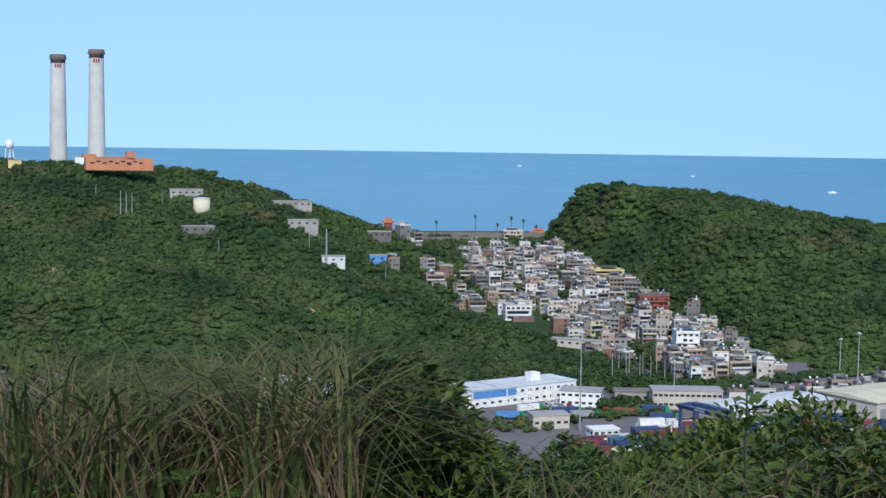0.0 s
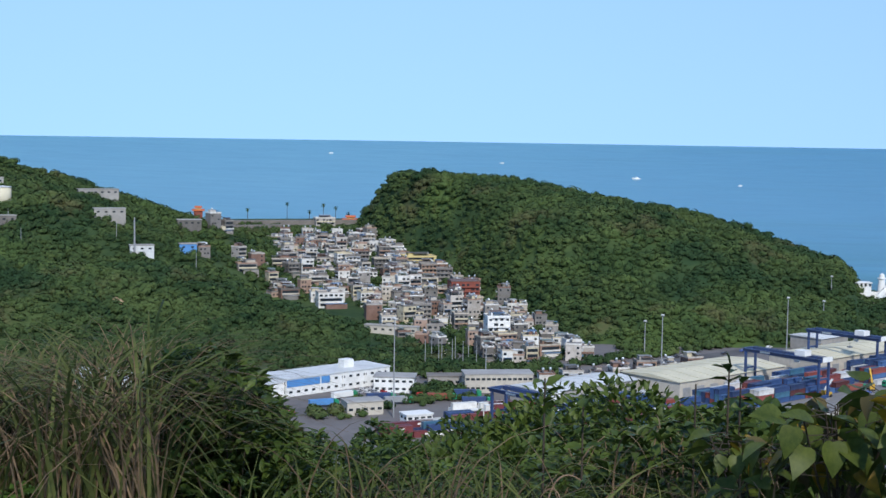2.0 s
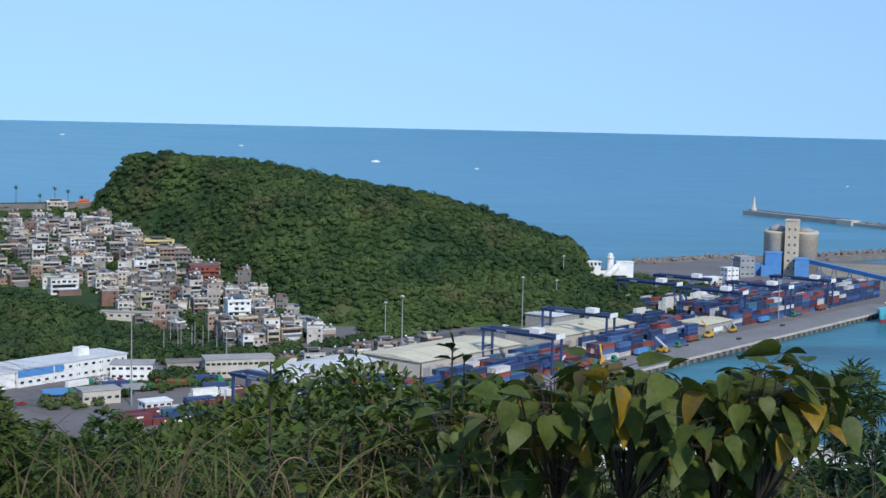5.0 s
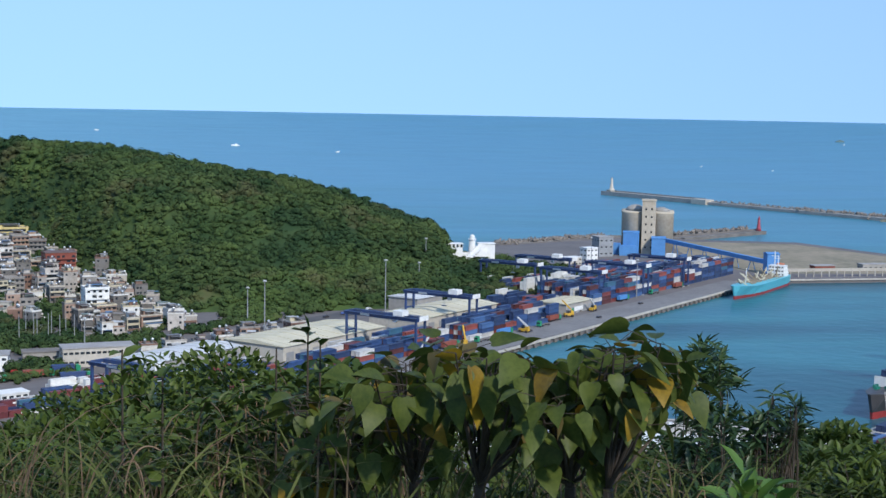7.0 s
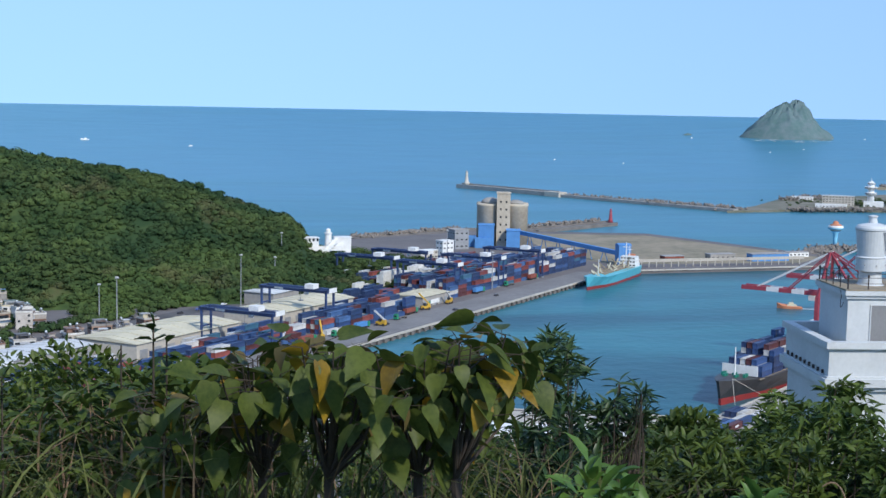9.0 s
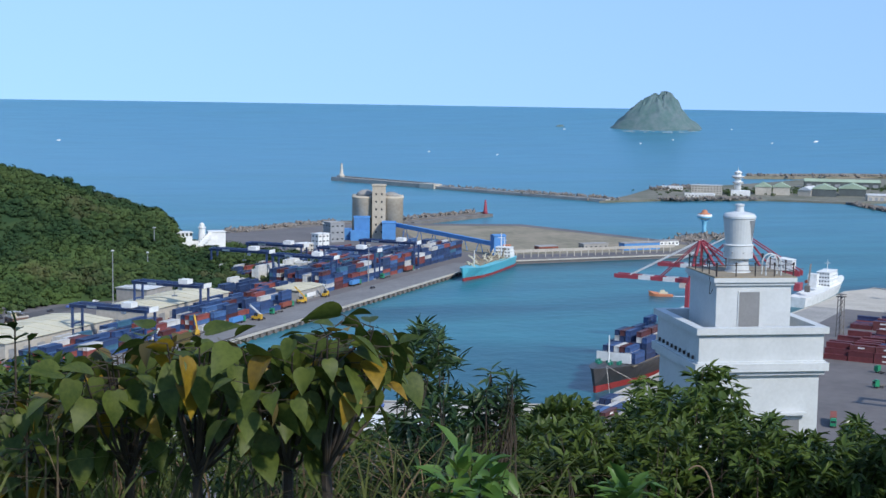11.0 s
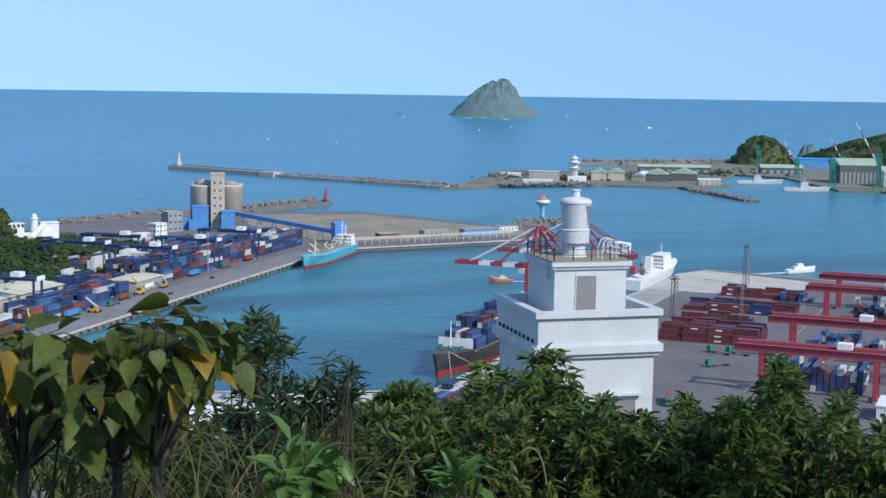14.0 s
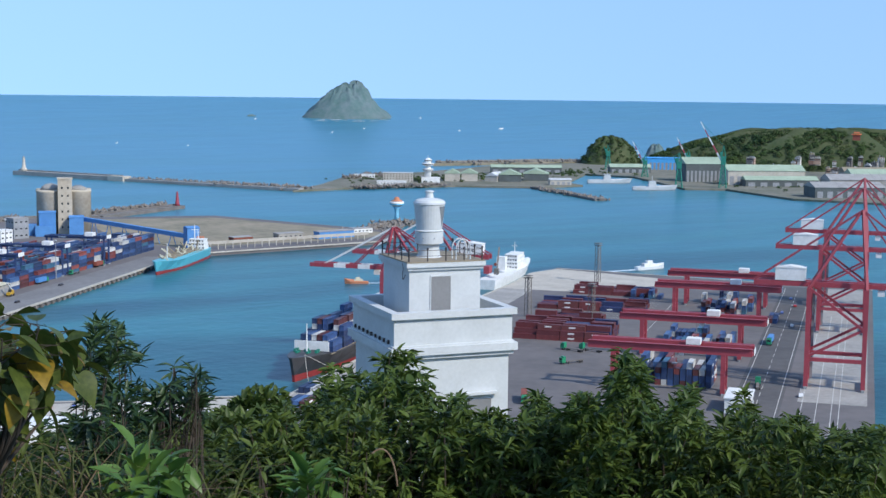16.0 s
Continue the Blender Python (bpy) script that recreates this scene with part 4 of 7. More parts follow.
def gantry(label, paint, span, hgt, over0, over1, cab=True, depth=9.0, deep=2.9, stout=1.6):
    """A rubber tyred yard crane: legs at local y 0 and span, beams along y."""
    o = thing("gantry_crane", label, "crane", group="yard cranes")
    for y in (0, span):
        for x in (-depth / 2, depth / 2):
            part("leg", Shape().box(x, y, 0.9, stout * 0.9, stout, hgt - 0.9), paint, o)
            part("wheel_truck", Shape().box(x, y, 0, 3.2, 1.0, 0.9), GREY, o)
        part("sill_beam", Shape().box(0, y, 1.0, depth - 1.4, 1.0, 1.4), paint, o)
        part("brace", Shape().beam((-depth / 2, y, hgt * 0.55), (depth / 2, y, hgt * 0.55), 0.8), paint, o)
    for x in (-depth / 2, depth / 2):
        part("girder", Shape().box(x, (span + over1 - over0) / 2, hgt + 0.02, stout, span + over0 + over1, deep), paint, o)
        part("walkway", Shape().box(x * 1.3, (span + over1 - over0) / 2, hgt + deep + 0.05, 0.8, span + over0 + over1, 0.15), paint, o)
    for y in (-over0, span + over1):
        part("end_tie", Shape().box(0, y, hgt + 0.3, depth - 1.6, 1.0, 1.4), paint, o)
    part("machine_house", Shape().box(0, span * 0.28, hgt + deep + 0.05, 5.5, 6.0, 2.6), WHITE, o, "white machine house on the trolley")
    if cab:
        part("cab", Shape().box(2.5, span * 0.4, hgt - 2.6, 1.8, 2.0, 2.4), WHITE, o)
        part("spreader", Shape().box(0, span * 0.45, hgt - 6, 2.2, 2.4, 0.5).rod((0, span * 0.45, hgt - 5.5), (0, span * 0.45, hgt), 0.1, 0.1), GREY, o)
    part("sign_board", Shape().box(-depth / 2 - 0.85, span * 0.72, hgt + 0.5, 0.1, 6.0, 1.3), WHITE, o, "white board with unreadable dark bars")
    part("name_board", Shape().box(0, -over0 - 0.6, hgt + 0.2, 8.0, 0.15, 2.6), WHITE, o, "white name board with unreadable marks")
    return o


rtg = gantry("dark blue rubber tyred gantry crane over container rows", CRANE_BLUE, 44, 19, 1.5, 1.5, True, 8.0, 1.6, 1.1)
first = True
for u, v in ((-257, 14), (-75, 22), (13, 46), (173, 46), (228, 40), (290, 37), (182, 100), (228, 98)):
    x, y = west(u, v)
    m = pose(x, y, 3.0, 0, 0, math.degrees(WEST_TURN))
    if first:
        rtg.matrix_basis, first = m, False
    else:
        copy_thing(rtg, m)

# quay edge: pale coping and dark fenders
for k, (a, b) in enumerate((((45, 648), (352, 1034)), ((352, 1034), (532, 1058)), ((532, 1058), (585, 1120)), ((110, 570), (45, 648)), ((224, 532), (110, 570)))):
    setting(f"trim_coping_{k + 1}", Shape().beam((a[0], a[1], 2.7), (b[0], b[1], 2.7), 1.6, 1.0), PALE_CONC, "pale concrete quay coping", "quay")
q = thing("quay_fenders", "dark rubber fenders along the wharf edge", "fender", 45, 648, 0)
for i in range(64):
    t = (i + 0.5) / 64
    part("fender", Shape().box(307 * t + 0.8, 386 * t - 0.7, 0.1, 2.4, 1.0, 2.0, WEST_TURN), DARK_CONC, q)
setting("road_wharf", Shape().slab([west(-118, 4), west(345, 4), west(345, 29), west(-118, 29)], 2.5, 3.02), WHARF, "dark asphalt apron road along the quay", "road")
setting("road_hillfoot", Shape().slab([west(-420, 140), west(60, 136), west(120, 128), west(120, 138), west(60, 150), west(-420, 156)], 2.5, 3.02), ASPHALT, "asphalt road along the foot of the hill", "road")

# cars and trucks
CAR = mat("car_paint", (1, 1, 1), (0.9, 0.9, 0.9), 0.3, scale=0.5, vary="object", palette=[(0.6, 0.6, 0.6), (0.7, 0.7, 0.7), (0.05, 0.05, 0.06), (0.35, 0.03, 0.03), (0.08, 0.12, 0.3), (0.3, 0.3, 0.32)])
TYRE = mat("tyre_rubber", (0.02, 0.02, 0.02), (0.035, 0.03, 0.03), 0.9)


def car():
    o = thing("car", "parked saloon car on the asphalt", "car", group="parked cars")
    body = Shape()
    loc = [(-2.2, 0.35), (2.2, 0.35), (2.2, 0.85), (1.2, 0.95), (0.5, 1.45), (-1.3, 1.45), (-2.1, 0.95)]
    n = len(loc)
    body.add([(x, -0.85, z) for x, z in loc] + [(x, 0.85, z) for x, z in loc], [tuple(range(n)), tuple(range(2 * n - 1, n - 1, -1))] + [(i, n + i, n + (i + 1) % n, (i + 1) % n) for i in range(n)])
    part("body", body, CAR, o)
    part("windscreen", Shape().add([(1.12, -0.7, 1.02), (1.12, 0.7, 1.02), (0.56, 0.6, 1.44), (0.56, -0.6, 1.44)], [(0, 1, 2, 3)]), GLASS, o)
    part("side_window", Shape().box(-0.4, 0, 0.98, 1.5, 1.74, 0.36), GLASS, o)
    for x in (-1.35, 1.35):
        for y in (-0.8, 0.8):
            part("wheel", Shape().rod((x, y - 0.1, 0.33), (x, y + 0.1, 0.33), 0.33, 0.33, 10), TYRE, o)
    return o


base_car = car()
spots = []
for i in range(26):
    spots.append((*west(-300 + i * 15 + cr.uniform(-4, 4), cr.choice((143, 147, 151))), WEST_TURN))
for i in range(14):
    spots.append((-165 + (i % 7) * 3.4 + cr.uniform(-0.4, 0.4), 655 + (i // 7) * 9 + (i % 7) * 2, A29 - 1.57))
for i in range(4):
    spots.append((*west(-40 + i * 74, 14 + cr.uniform(-3, 10)), WEST_TURN))
for i, (x, y, t) in enumerate(spots):
    m = pose(x, y, 3.03, 0, 0, math.degrees(t))
    if i == 0:
        base_car.matrix_basis = m
    else:
        copy_thing(base_car, m)

for x, y, h in ((-136, 603, 45), (*west(-93, 110), 34), (*west(33, 122), 34), (*west(150, 172), 36), (*west(210, 38), 26), (*west(-50, 160), 22), (*west(110, 150), 24), (*west(-180, 152), 20), (*west(300, 120), 30)):
    mast(x, y, 3.0, h)
# power poles by the substation
for i in range(9):
    mast(-150 + (i % 5) * 7, 742 + (i // 5) * 12 + (i % 3) * 3, 3.0, 15, "utility_pole", "grey substation pole with crossbars", False, 0.3)

# ---- grain silo ----
x, y = 305, 1225
o = thing("grain_silo", "weathered concrete grain silo with a lift tower", "silo", x, y, 3, -0.24)
for i, (a, b) in enumerate(((-14, -4), (12, -4), (-14, 15), (12, 15))):
    part("silo_drum", Shape().tube(a, b, [(0, 10), (36, 10), (36.6, 10.5), (38.2, 10.5), (38.2, 9.8)], 40), SILO, o, "", True)
part("dome", Shape().tube(-12, 4, [(38.2, 9), (41, 7.5), (43, 4), (43.6, 0.5)], 24), CONCRETE, o, "", True)
part("dome", Shape().tube(11, 4, [(38.2, 8), (40, 6.5), (41.6, 2.5)], 24), CONCRETE, o, "", True)
part("lift_tower", Shape().box(0, -12, 0, 12, 11, 48).box(0, -12, 48, 13, 12, 1.4), SILO, o)
for k in range(12):
    part("window", Shape().box(-2.5 + 5 * (k % 2), -17.55, 6 + (k // 2) * 6.8, 1.4, 0.2, 1.8), GLASS, o)
part("blue_annex", Shape().box(-15, -19, 0, 14, 10, 20).gable(-15, -19, 20.3, 14, 10, 1.2), BLUE, o, "bright blue clad annex")
part("blue_annex", Shape().box(-18, -25, 0, 14, 6, 9), BLUE, o)
part("blue_annex", Shape().box(9, -24, 0, 12, 12, 16).gable(9, -24, 16.3, 12, 12, 1.5), BLUE, o)
part("blue_annex", Shape().box(-28, -17, 0, 8, 9, 10), BLUE, o)
for k in range(7):
    part("annex_pilaster", Shape().box(-21 + k * 2.0, -24.15, 9.3, 0.4, 0.3, 10.4), BLUE, o)
o = thing("conveyor", "long blue enclosed grain conveyor on trestles", "conveyor", 315, 1202, 3)
part("gallery", Shape().beam((0, 0, 14), (50, -122, 9), 3.6, 3.4), BLUE, o)
for k in range(6):
    t = (k + 0.7) / 6.5
    for w in (-1.6, 1.6):
        part("trestle_leg", Shape().beam((50 * t + w * 2, -122 * t, 0), (50 * t + w * 0.5, -122 * t, 12.5 - 5 * t), 0.5), BLUE, o)
part("transfer_tower", Shape().box(53, -128, 0, 10, 10, 16).gable(53, -128, 16.3, 10, 10, 1.2), BLUE, o)
block("silo_office", "grey louvred plant building beside the silo", 258, 1200, 0.3, 14, 14, 17, GREY, 3, 3, None, GREY_ROOF)
block("silo_office", "white three storey control building", 236, 1150, 0.5, 12, 9, 12, WHITE, 3, 3, None, WHITE)
block("silo_office", "low white workers hut", 214, 1120, 0.5, 18, 9, 7, PALE_CONC, 2, 5, None, WHITE)
block("silo_office", "low white gatehouse beside the container rows", 262, 1085, 0.5, 22, 9, 6, WHITE, 1, 6, None, PALE_ROOF)

# jetty behind the silo: dry ground, pipe rack, sheds
setting("ground_jetty", Shape().slab([(330, 1150), (360, 1075), (528, 1082), (566, 1120), (474, 1318), (350, 1345)], 2.6, 3.03), SAND, "dry bare ground of the jetty", "ground")
o = thing("pipe_rack", "long pale pipe rack along the jetty", "pipes", 370, 1052, 3)
for k in range(24):
    part("trestle_leg", Shape().beam((k * 6.6, k * 0.9, 0), (k * 6.6, k * 0.9, 5), 0.6), PALE_CONC, o)
for h in (4.6, 5.4, 6.2):
    part("pipe", Shape().beam((-2, 0, h), (156, 21, h), 0.7), PALE_CONC, o)
for x, y, L, hgt, wall, lab in ((505, 1098, 36, 6, BLUE, "low blue sheds on the jetty"), (465, 1105, 24, 5, CONCRETE, "small grey hut on the jetty"), (545, 1128, 20, 4, WHITE, "white store hut near the jetty end"), (420, 1100, 18, 4, BRICK, "rusty red store hut")):
    block("jetty_shed", lab, x, y, 0.15, L, 9, hgt, wall, 1, 5, None, GREY_ROOF)

# ---- old lighthouse on the headland ----
x, y = 120, 1032
z = 23
o = thing("old_lighthouse", "white headland lighthouse with terraced stairs", "lighthouse", x, y, z, math.atan2(-x, y) + 0.2)
part("keepers_house", Shape().box(-12, 0, -6, 14, 9, 12).box(-12, 0, 6.02, 15, 10, 0.6), WHITE, o)
part("keepers_house", Shape().box(14, 2, -6, 12, 9, 12).box(14, 2, 6.02, 13, 10, 0.6), WHITE, o)
part("tower", Shape().tube(3, 0, [(-4, 3), (6, 2.5), (9, 2.4), (9.2, 3.2), (9.8, 3.2), (9.9, 1.9), (12, 1.9), (13.2, 0.3)], 16), WHITE, o)
for k in range(9):
    part("stair_step", Shape().box(8 - k * 1.8, -6 - k * 1.6, 4 - k * 1.4, 4, 2.2, 1.4 + 1.2), WHITE, o)
part("terrace", Shape().box(-2, -5, -3, 30, 4, 2.6).box(-2, -6.9, -0.4, 30, 0.3, 0.9), WHITE, o)
part("terrace", Shape().box(-8, -20, -16, 8, 6, 8), WHITE, o)
for k in range(5):
    part("window", Shape().box(-18 + k * 3, -5.08, 4, 1.4, 0.15, 2), GLASS, o)

# greenery among the houses
setting("ground_terrace", Shape().slab([(-420, 690), (-222, 692), (-176, 712), (-140, 742), (-150, 800), (-420, 830)], 2.4, 3.05), SOIL, "rough green ground behind the factory", "ground")
gp = []
for a, b, r in GREEN_GAPS:
    for k in range(int(r * 1.6)):
        t, q = hr.uniform(0, 6.28), r * math.sqrt(hr.random()) * 0.95
        gp.append((a + q * math.cos(t), b + q * math.sin(t)))
for k in range(900):
    x, y = hr.uniform(-395, -60), hr.uniform(740, 1225)
    if inside(x, y, VILLAGE):
        gp.append((x, y))
for k in range(700):
    x, y = hr.uniform(-440, -270), hr.uniform(930, 1200)
    if math.degrees(math.atan2(x, y)) < -16.6:
        gp.append((x, y))
for k in range(420):      # the foot of the hills, the embankment and the factory's edge
    s = k / 420
    gp.append((-400 + s * 330 + hr.gauss(0, 8), 790 + hr.gauss(0, 14) - 60 * s))
for k in range(200):
    s = hr.random()
    gp.append((-450 + 150 * s + hr.gauss(0, 6), 1135 + 70 * s + hr.gauss(0, 12)))
for k in range(40):
    gp.append((-130 + hr.gauss(0, 14), 668 + hr.gauss(0, 6)))
for k in range(240):
    gp.append(west(hr.uniform(-40, 300), 168 + hr.uniform(0, 26)))
for k in range(560):      # scrub between the factory and the spur
    x, y = hr.uniform(-360, -125), hr.uniform(704, 815)
    if (x + 174) * 0.6 + (y - 701) * 0.8 > 4 or x < -200:
        gp.append((x, y))
for k in range(120):
    gp.append(west(hr.uniform(-150, 60), 158 + hr.uniform(0, 12)))
for k in range(90):      # trees round the factory yard and the nearer stacks
    x, y = hr.choice(((-132, 640), (-150, 622), (-165, 598), (-130, 668), (-118, 655), (-60, 585)))
    gp.append((x + hr.gauss(0, 6), y + hr.gauss(0, 5)))
GREEN = []
for x, y in gp:
    r = hr.uniform(1.5, 4.2)
    GREEN.append((x, y, max(3.0, float(height(np.array(x), np.array(y)))) + r * 0.5, r, hr.uniform(0.8, 1.2)))
scatter("village_bushes", GREEN, CROWNS, FOREST, "green bushes and trees between the houses", "bushes")
scatter("village_bushes_shade", GREEN, BLOBS, FOREST_CORE, "inner foliage of the village bushes, coloured darker for shade", "bushes")

# ---- eastern container yard ----
EAST_DEG = math.degrees(EAST_TURN)
for k, (u0, rows, v0, cols, tiers) in enumerate(((166, 12, 55, 4, 3), (230, 6, 52, 3, 2), (270, 10, 44, 5, 2), (337, 9, 52, 4, 2))):
    stack(east, EAST_TURN, u0, u0 + 2.8, v0, v0 + cols * 12.6 + 0.2, tiers, "red", "v", fill=1.0)
    for r in range(1, rows):
        stack(east, EAST_TURN, u0 + r * 2.85, u0 + r * 2.85 + 2.8, v0, v0 + cols * 12.6 + 0.2, tiers, "red", "v", single=r < 3, fill=0.9)
flush_rows("container_rows_red", "dull red containers in close rows", CONT_RED_STUFF)
for u0, u1 in ((74, 112), (160, 198), (276, 346)):
    stack(east, EAST_TURN, u0, u1, 134, 167, 4 if u0 < 100 else 3, "mix", fill=0.62, single=u0 < 150)
stack(east, EAST_TURN, 262, 290, 178, 186, 1, "mix", fill=0.6)
stack(east, EAST_TURN, 330, 352, 90, 110, 2, "mix", fill=0.6)
# boxes by the bow of the ship
stack(east, EAST_TURN, -20, 22, 2, 16, 1, "mix", fill=0.6)

red_rtg = gantry("red rail gantry crane over the container blocks", CRANE_RED, 47, 17.5, 12, 11, True, 10, 3.2, 1.9)
for i, u in enumerate((66, 147, 266, 320)):
    x, y = east(u, 173)
    m = pose(x, y, 3.0, 0, 0, EAST_DEG)
    if i == 0:
        red_rtg.matrix_basis = m
    else:
        copy_thing(red_rtg, m)
STRIPE = mat("road_paint", (0.62, 0.60, 0.55), (0.40, 0.39, 0.36), 0.8, scale=0.2)
setting("road_east", Shape().slab([east(-150, 178), east(420, 178), east(420, 198), east(-150, 198)], 2.5, 3.02), ASPHALT, "dark asphalt truck lane in the container yard", "road")
setting("pavement_crane_track", Shape().slab([east(60, 204), east(420, 204), east(420, 232), east(60, 232)], 2.5, 3.03), CONCRETE, "grey concrete crane track along the quay", "pavement")
setting("pavement_yard_end", Shape().slab([east(345, 3), east(428, 3), (563, 838), east(422, 120), east(345, 60)], 2.5, 3.03), PALE_CONC, "pale concrete end of the yard", "pavement")
setting("pavement_quay_apron", Shape().slab([east(-10, 1), east(345, 1), east(345, 24), east(-10, 24)], 2.5, 3.025), CONCRETE, "grey concrete quay apron", "pavement")
lines = thing("lane_markings", "worn white lane lines on the yard", "markings", 0, 0, 0)
for v, u0, u1 in ((180, -60, 410), (188, -60, 410), (196.5, -60, 410), (206, -60, 300), (212, -60, 300), (218, -60, 300), (221, -60, 300), (120, 60, 110), (118, 130, 330)):
    n = 1 if v not in (188,) else 30
    for k in range(n):
        a = u0 + (u1 - u0) * k / n
        b = a + (u1 - u0) / n * (1 if n == 1 else 0.5)
        zz = 3.05
        part("lane_line", Shape().slab([east(a, v - 0.14), east(b, v - 0.14), east(b, v + 0.14), east(a, v + 0.14)], 3.0, zz), STRIPE, lines)
for k in range(9):
    part("bay_line", Shape().slab([east(250 + k * 9, 62), east(250.3 + k * 9, 62), east(250.3 + k * 9, 110), east(250 + k * 9, 110)], 2.99, 3.012), STRIPE, lines)
setting("trim_coping_6", Shape().beam((224, 532, 2.75), (*east(300, 0), 2.75), 1.6, 1.0), PALE_CONC, "pale concrete quay coping", "quay")
setting("trim_coping_7", Shape().beam((*east(300, 0), 2.7), (524, 812, 2.7), 1.6, 1.0), PALE_CONC, "pale concrete quay coping", "quay")
setting("trim_coping_8", Shape().beam((565, 841, 2.7), (*east(425, 235), 2.7), 1.6, 1.0), PALE_CONC, "pale concrete quay coping", "quay")
setting("road_harbour_head", Shape().slab([(112, 566), (224, 528), (214, 500), (95, 545)], 2.5, 3.02), PALE_CONC, "pale road at the head of the harbour", "road")


def ship_to_shore(label, hgt, apex, back, reach, gauge, striped):
    """A quay crane: legs at local y 0 (land) and gauge (water); the boom runs along +y."""
    o = thing("quay_crane", label, "crane", group="quay cranes")
    P = CRANE_RED
    for x in (-9, 9):
        for y in (0, gauge):
            part("leg", Shape().beam((x, y, 0.8), (x * 0.92, y, hgt), 1.9), P, o)
            part("bogie", Shape().box(x, y, 0, 5, 1.4, 1.0), GREY, o)
        part("portal_beam", Shape().beam((x, 0, 13), (x, gauge, 13), 1.6), P, o)
        part("diagonal", Shape().beam((x, 0, 14), (x * 0.95, gauge, hgt * 0.62), 1.1), P, o)
        part("diagonal", Shape().beam((x, gauge, hgt * 0.6), (x * 0.92, 0, hgt), 1.1), P, o)
        part("apex_leg", Shape().beam((x * 0.9, gauge, hgt), (x * 0.25, gauge - 3, apex), 1.2), P, o)
        part("apex_leg", Shape().beam((x * 0.9, 0, hgt), (x * 0.25, gauge - 4, apex - 1), 1.0), P, o)
        part("forestay", Shape().beam((x * 0.25, gauge - 3, apex), (x * 0.3, gauge + reach * 0.8, hgt + 2), 0.55), WHITE if striped else P, o)
        part("forestay", Shape().beam((x * 0.25, gauge - 3, apex), (x * 0.3, gauge + reach * 0.42, hgt + 2), 0.5), P, o)
        part("backstay", Shape().beam((x * 0.25, gauge - 3, apex), (x * 0.3, -back, hgt + 2), 0.6), P, o)
        part("girder", Shape().box(x * 0.3, (gauge + 2 - back) / 2, hgt + 0.02, 1.3, gauge + 2 + back, 2.2), P, o)
        n = 6
        for k in range(n):
            y0 = gauge + 2 + (reach - 2) * k / n
            part("boom_section", Shape().box(x * 0.3, y0 + (reach - 2) / n / 2, hgt + 0.1, 1.2, (reach - 2) / n - 0.05, 2.0), WHITE if striped and k in (1, 3) else P, o)
    for y in (0, gauge):
        for zz in (1.6, 13, hgt):
            part("sill_beam", Shape().beam((-8.6, y, zz), (8.6, y, zz), 1.5), P, o)
        part("cross_brace", Shape().beam((-8.4, y, 14), (8, y, hgt - 1), 0.7), P, o)
    for k in range(10):
        y = -back + (back + gauge + reach) * (k + 0.5) / 10
        part("girder_tie", Shape().box(0, y, hgt + 0.6, 4.2, 0.6, 0.8), P, o)
    part("machine_house", Shape().box(0, -back * 0.35, hgt + 2.4, 7, 13, 5.4).gable(0, -back * 0.35, hgt + 8.0, 7, 13, 0.8, 0, 0.2), WHITE, o, "white machine house with unreadable dark marks")
    part("marks", Shape().box(-3.56, -back * 0.35, hgt + 4.4, 0.08, 4.5, 1.2), GREY, o)
    part("cab", Shape().box(1.5, gauge + 6, hgt - 3, 2.4, 3, 2.9), WHITE, o)
    part("stair_tower", Shape().box(-10.6, 1, 1, 1.4, 2.2, hgt - 2), GREY, o)
    for k in range(12):
        part("railing_post", Shape().box(2.9, -back + k * (back + gauge) / 12, hgt + 2.2, 0.12, 0.12, 1.2), P, o)
    part("handrail", Shape().box(2.9, (gauge - back) / 2, hgt + 3.4, 0.12, gauge + back, 0.12), P, o)
    return o


sts = ship_to_shore("towering red container quay crane with white machine house", 44, 78, 24, 48, 24, False)
for i, u in enumerate((98, 250, 345)):
    x, y = east(u, 206)
    m = pose(x, y, 3.03, 0, 0, EAST_DEG + 180)
    if i == 0:
        sts.matrix_basis = m
    else:
        copy_thing(sts, m)
sts2 = ship_to_shore("red and white striped quay crane with boom lowered", 40, 61, 16, 40, 20, True)
for i, u in enumerate((112, 172)):
    x, y = east(u, 25)
    m = pose(x, y, 3.0, 0, 0, EAST_DEG)
    if i == 0:
        sts2.matrix_basis = m
    else:
        copy_thing(sts2, m)


def lattice_mast(x, y, hgt):
    o = thing("lattice_mast", "dark steel lattice floodlight mast", "mast", x, y, 3.0, 0.4, "lattice masts")
    for a, b in ((-1, -1), (1, -1), (1, 1), (-1, 1)):
        part("leg", Shape().beam((a * 1.5, b * 1.5, 0), (a * 1.2, b * 1.2, hgt), 0.35), DARK_CONC, o)
    br = Shape()
    for k in range(7):
        z0, z1 = k * hgt / 7, (k + 1) * hgt / 7
        br.beam((-1.5, -1.5, z0), (1.4, -1.4, z1), 0.22).beam((-1.5, 1.5, z0), (-1.4, -1.4, z1), 0.22).beam((-1.4, -1.4, z1), (1.4, -1.4, z1), 0.22)
    part("bracing", br, DARK_CONC, o)
    part("platform", Shape().box(0, 0, hgt, 4, 4, 0.5).box(0, 0, hgt + 1.4, 4, 4, 0.3), DARK_CONC, o)


lattice_mast(548, 766, 25)
lattice_mast(427, 664, 22)
lattice_mast(*east(232, 84), 20)

TRUCK_GREEN = mat("truck_green", (0.02, 0.26, 0.13), (0.02, 0.18, 0.09), 0.4)


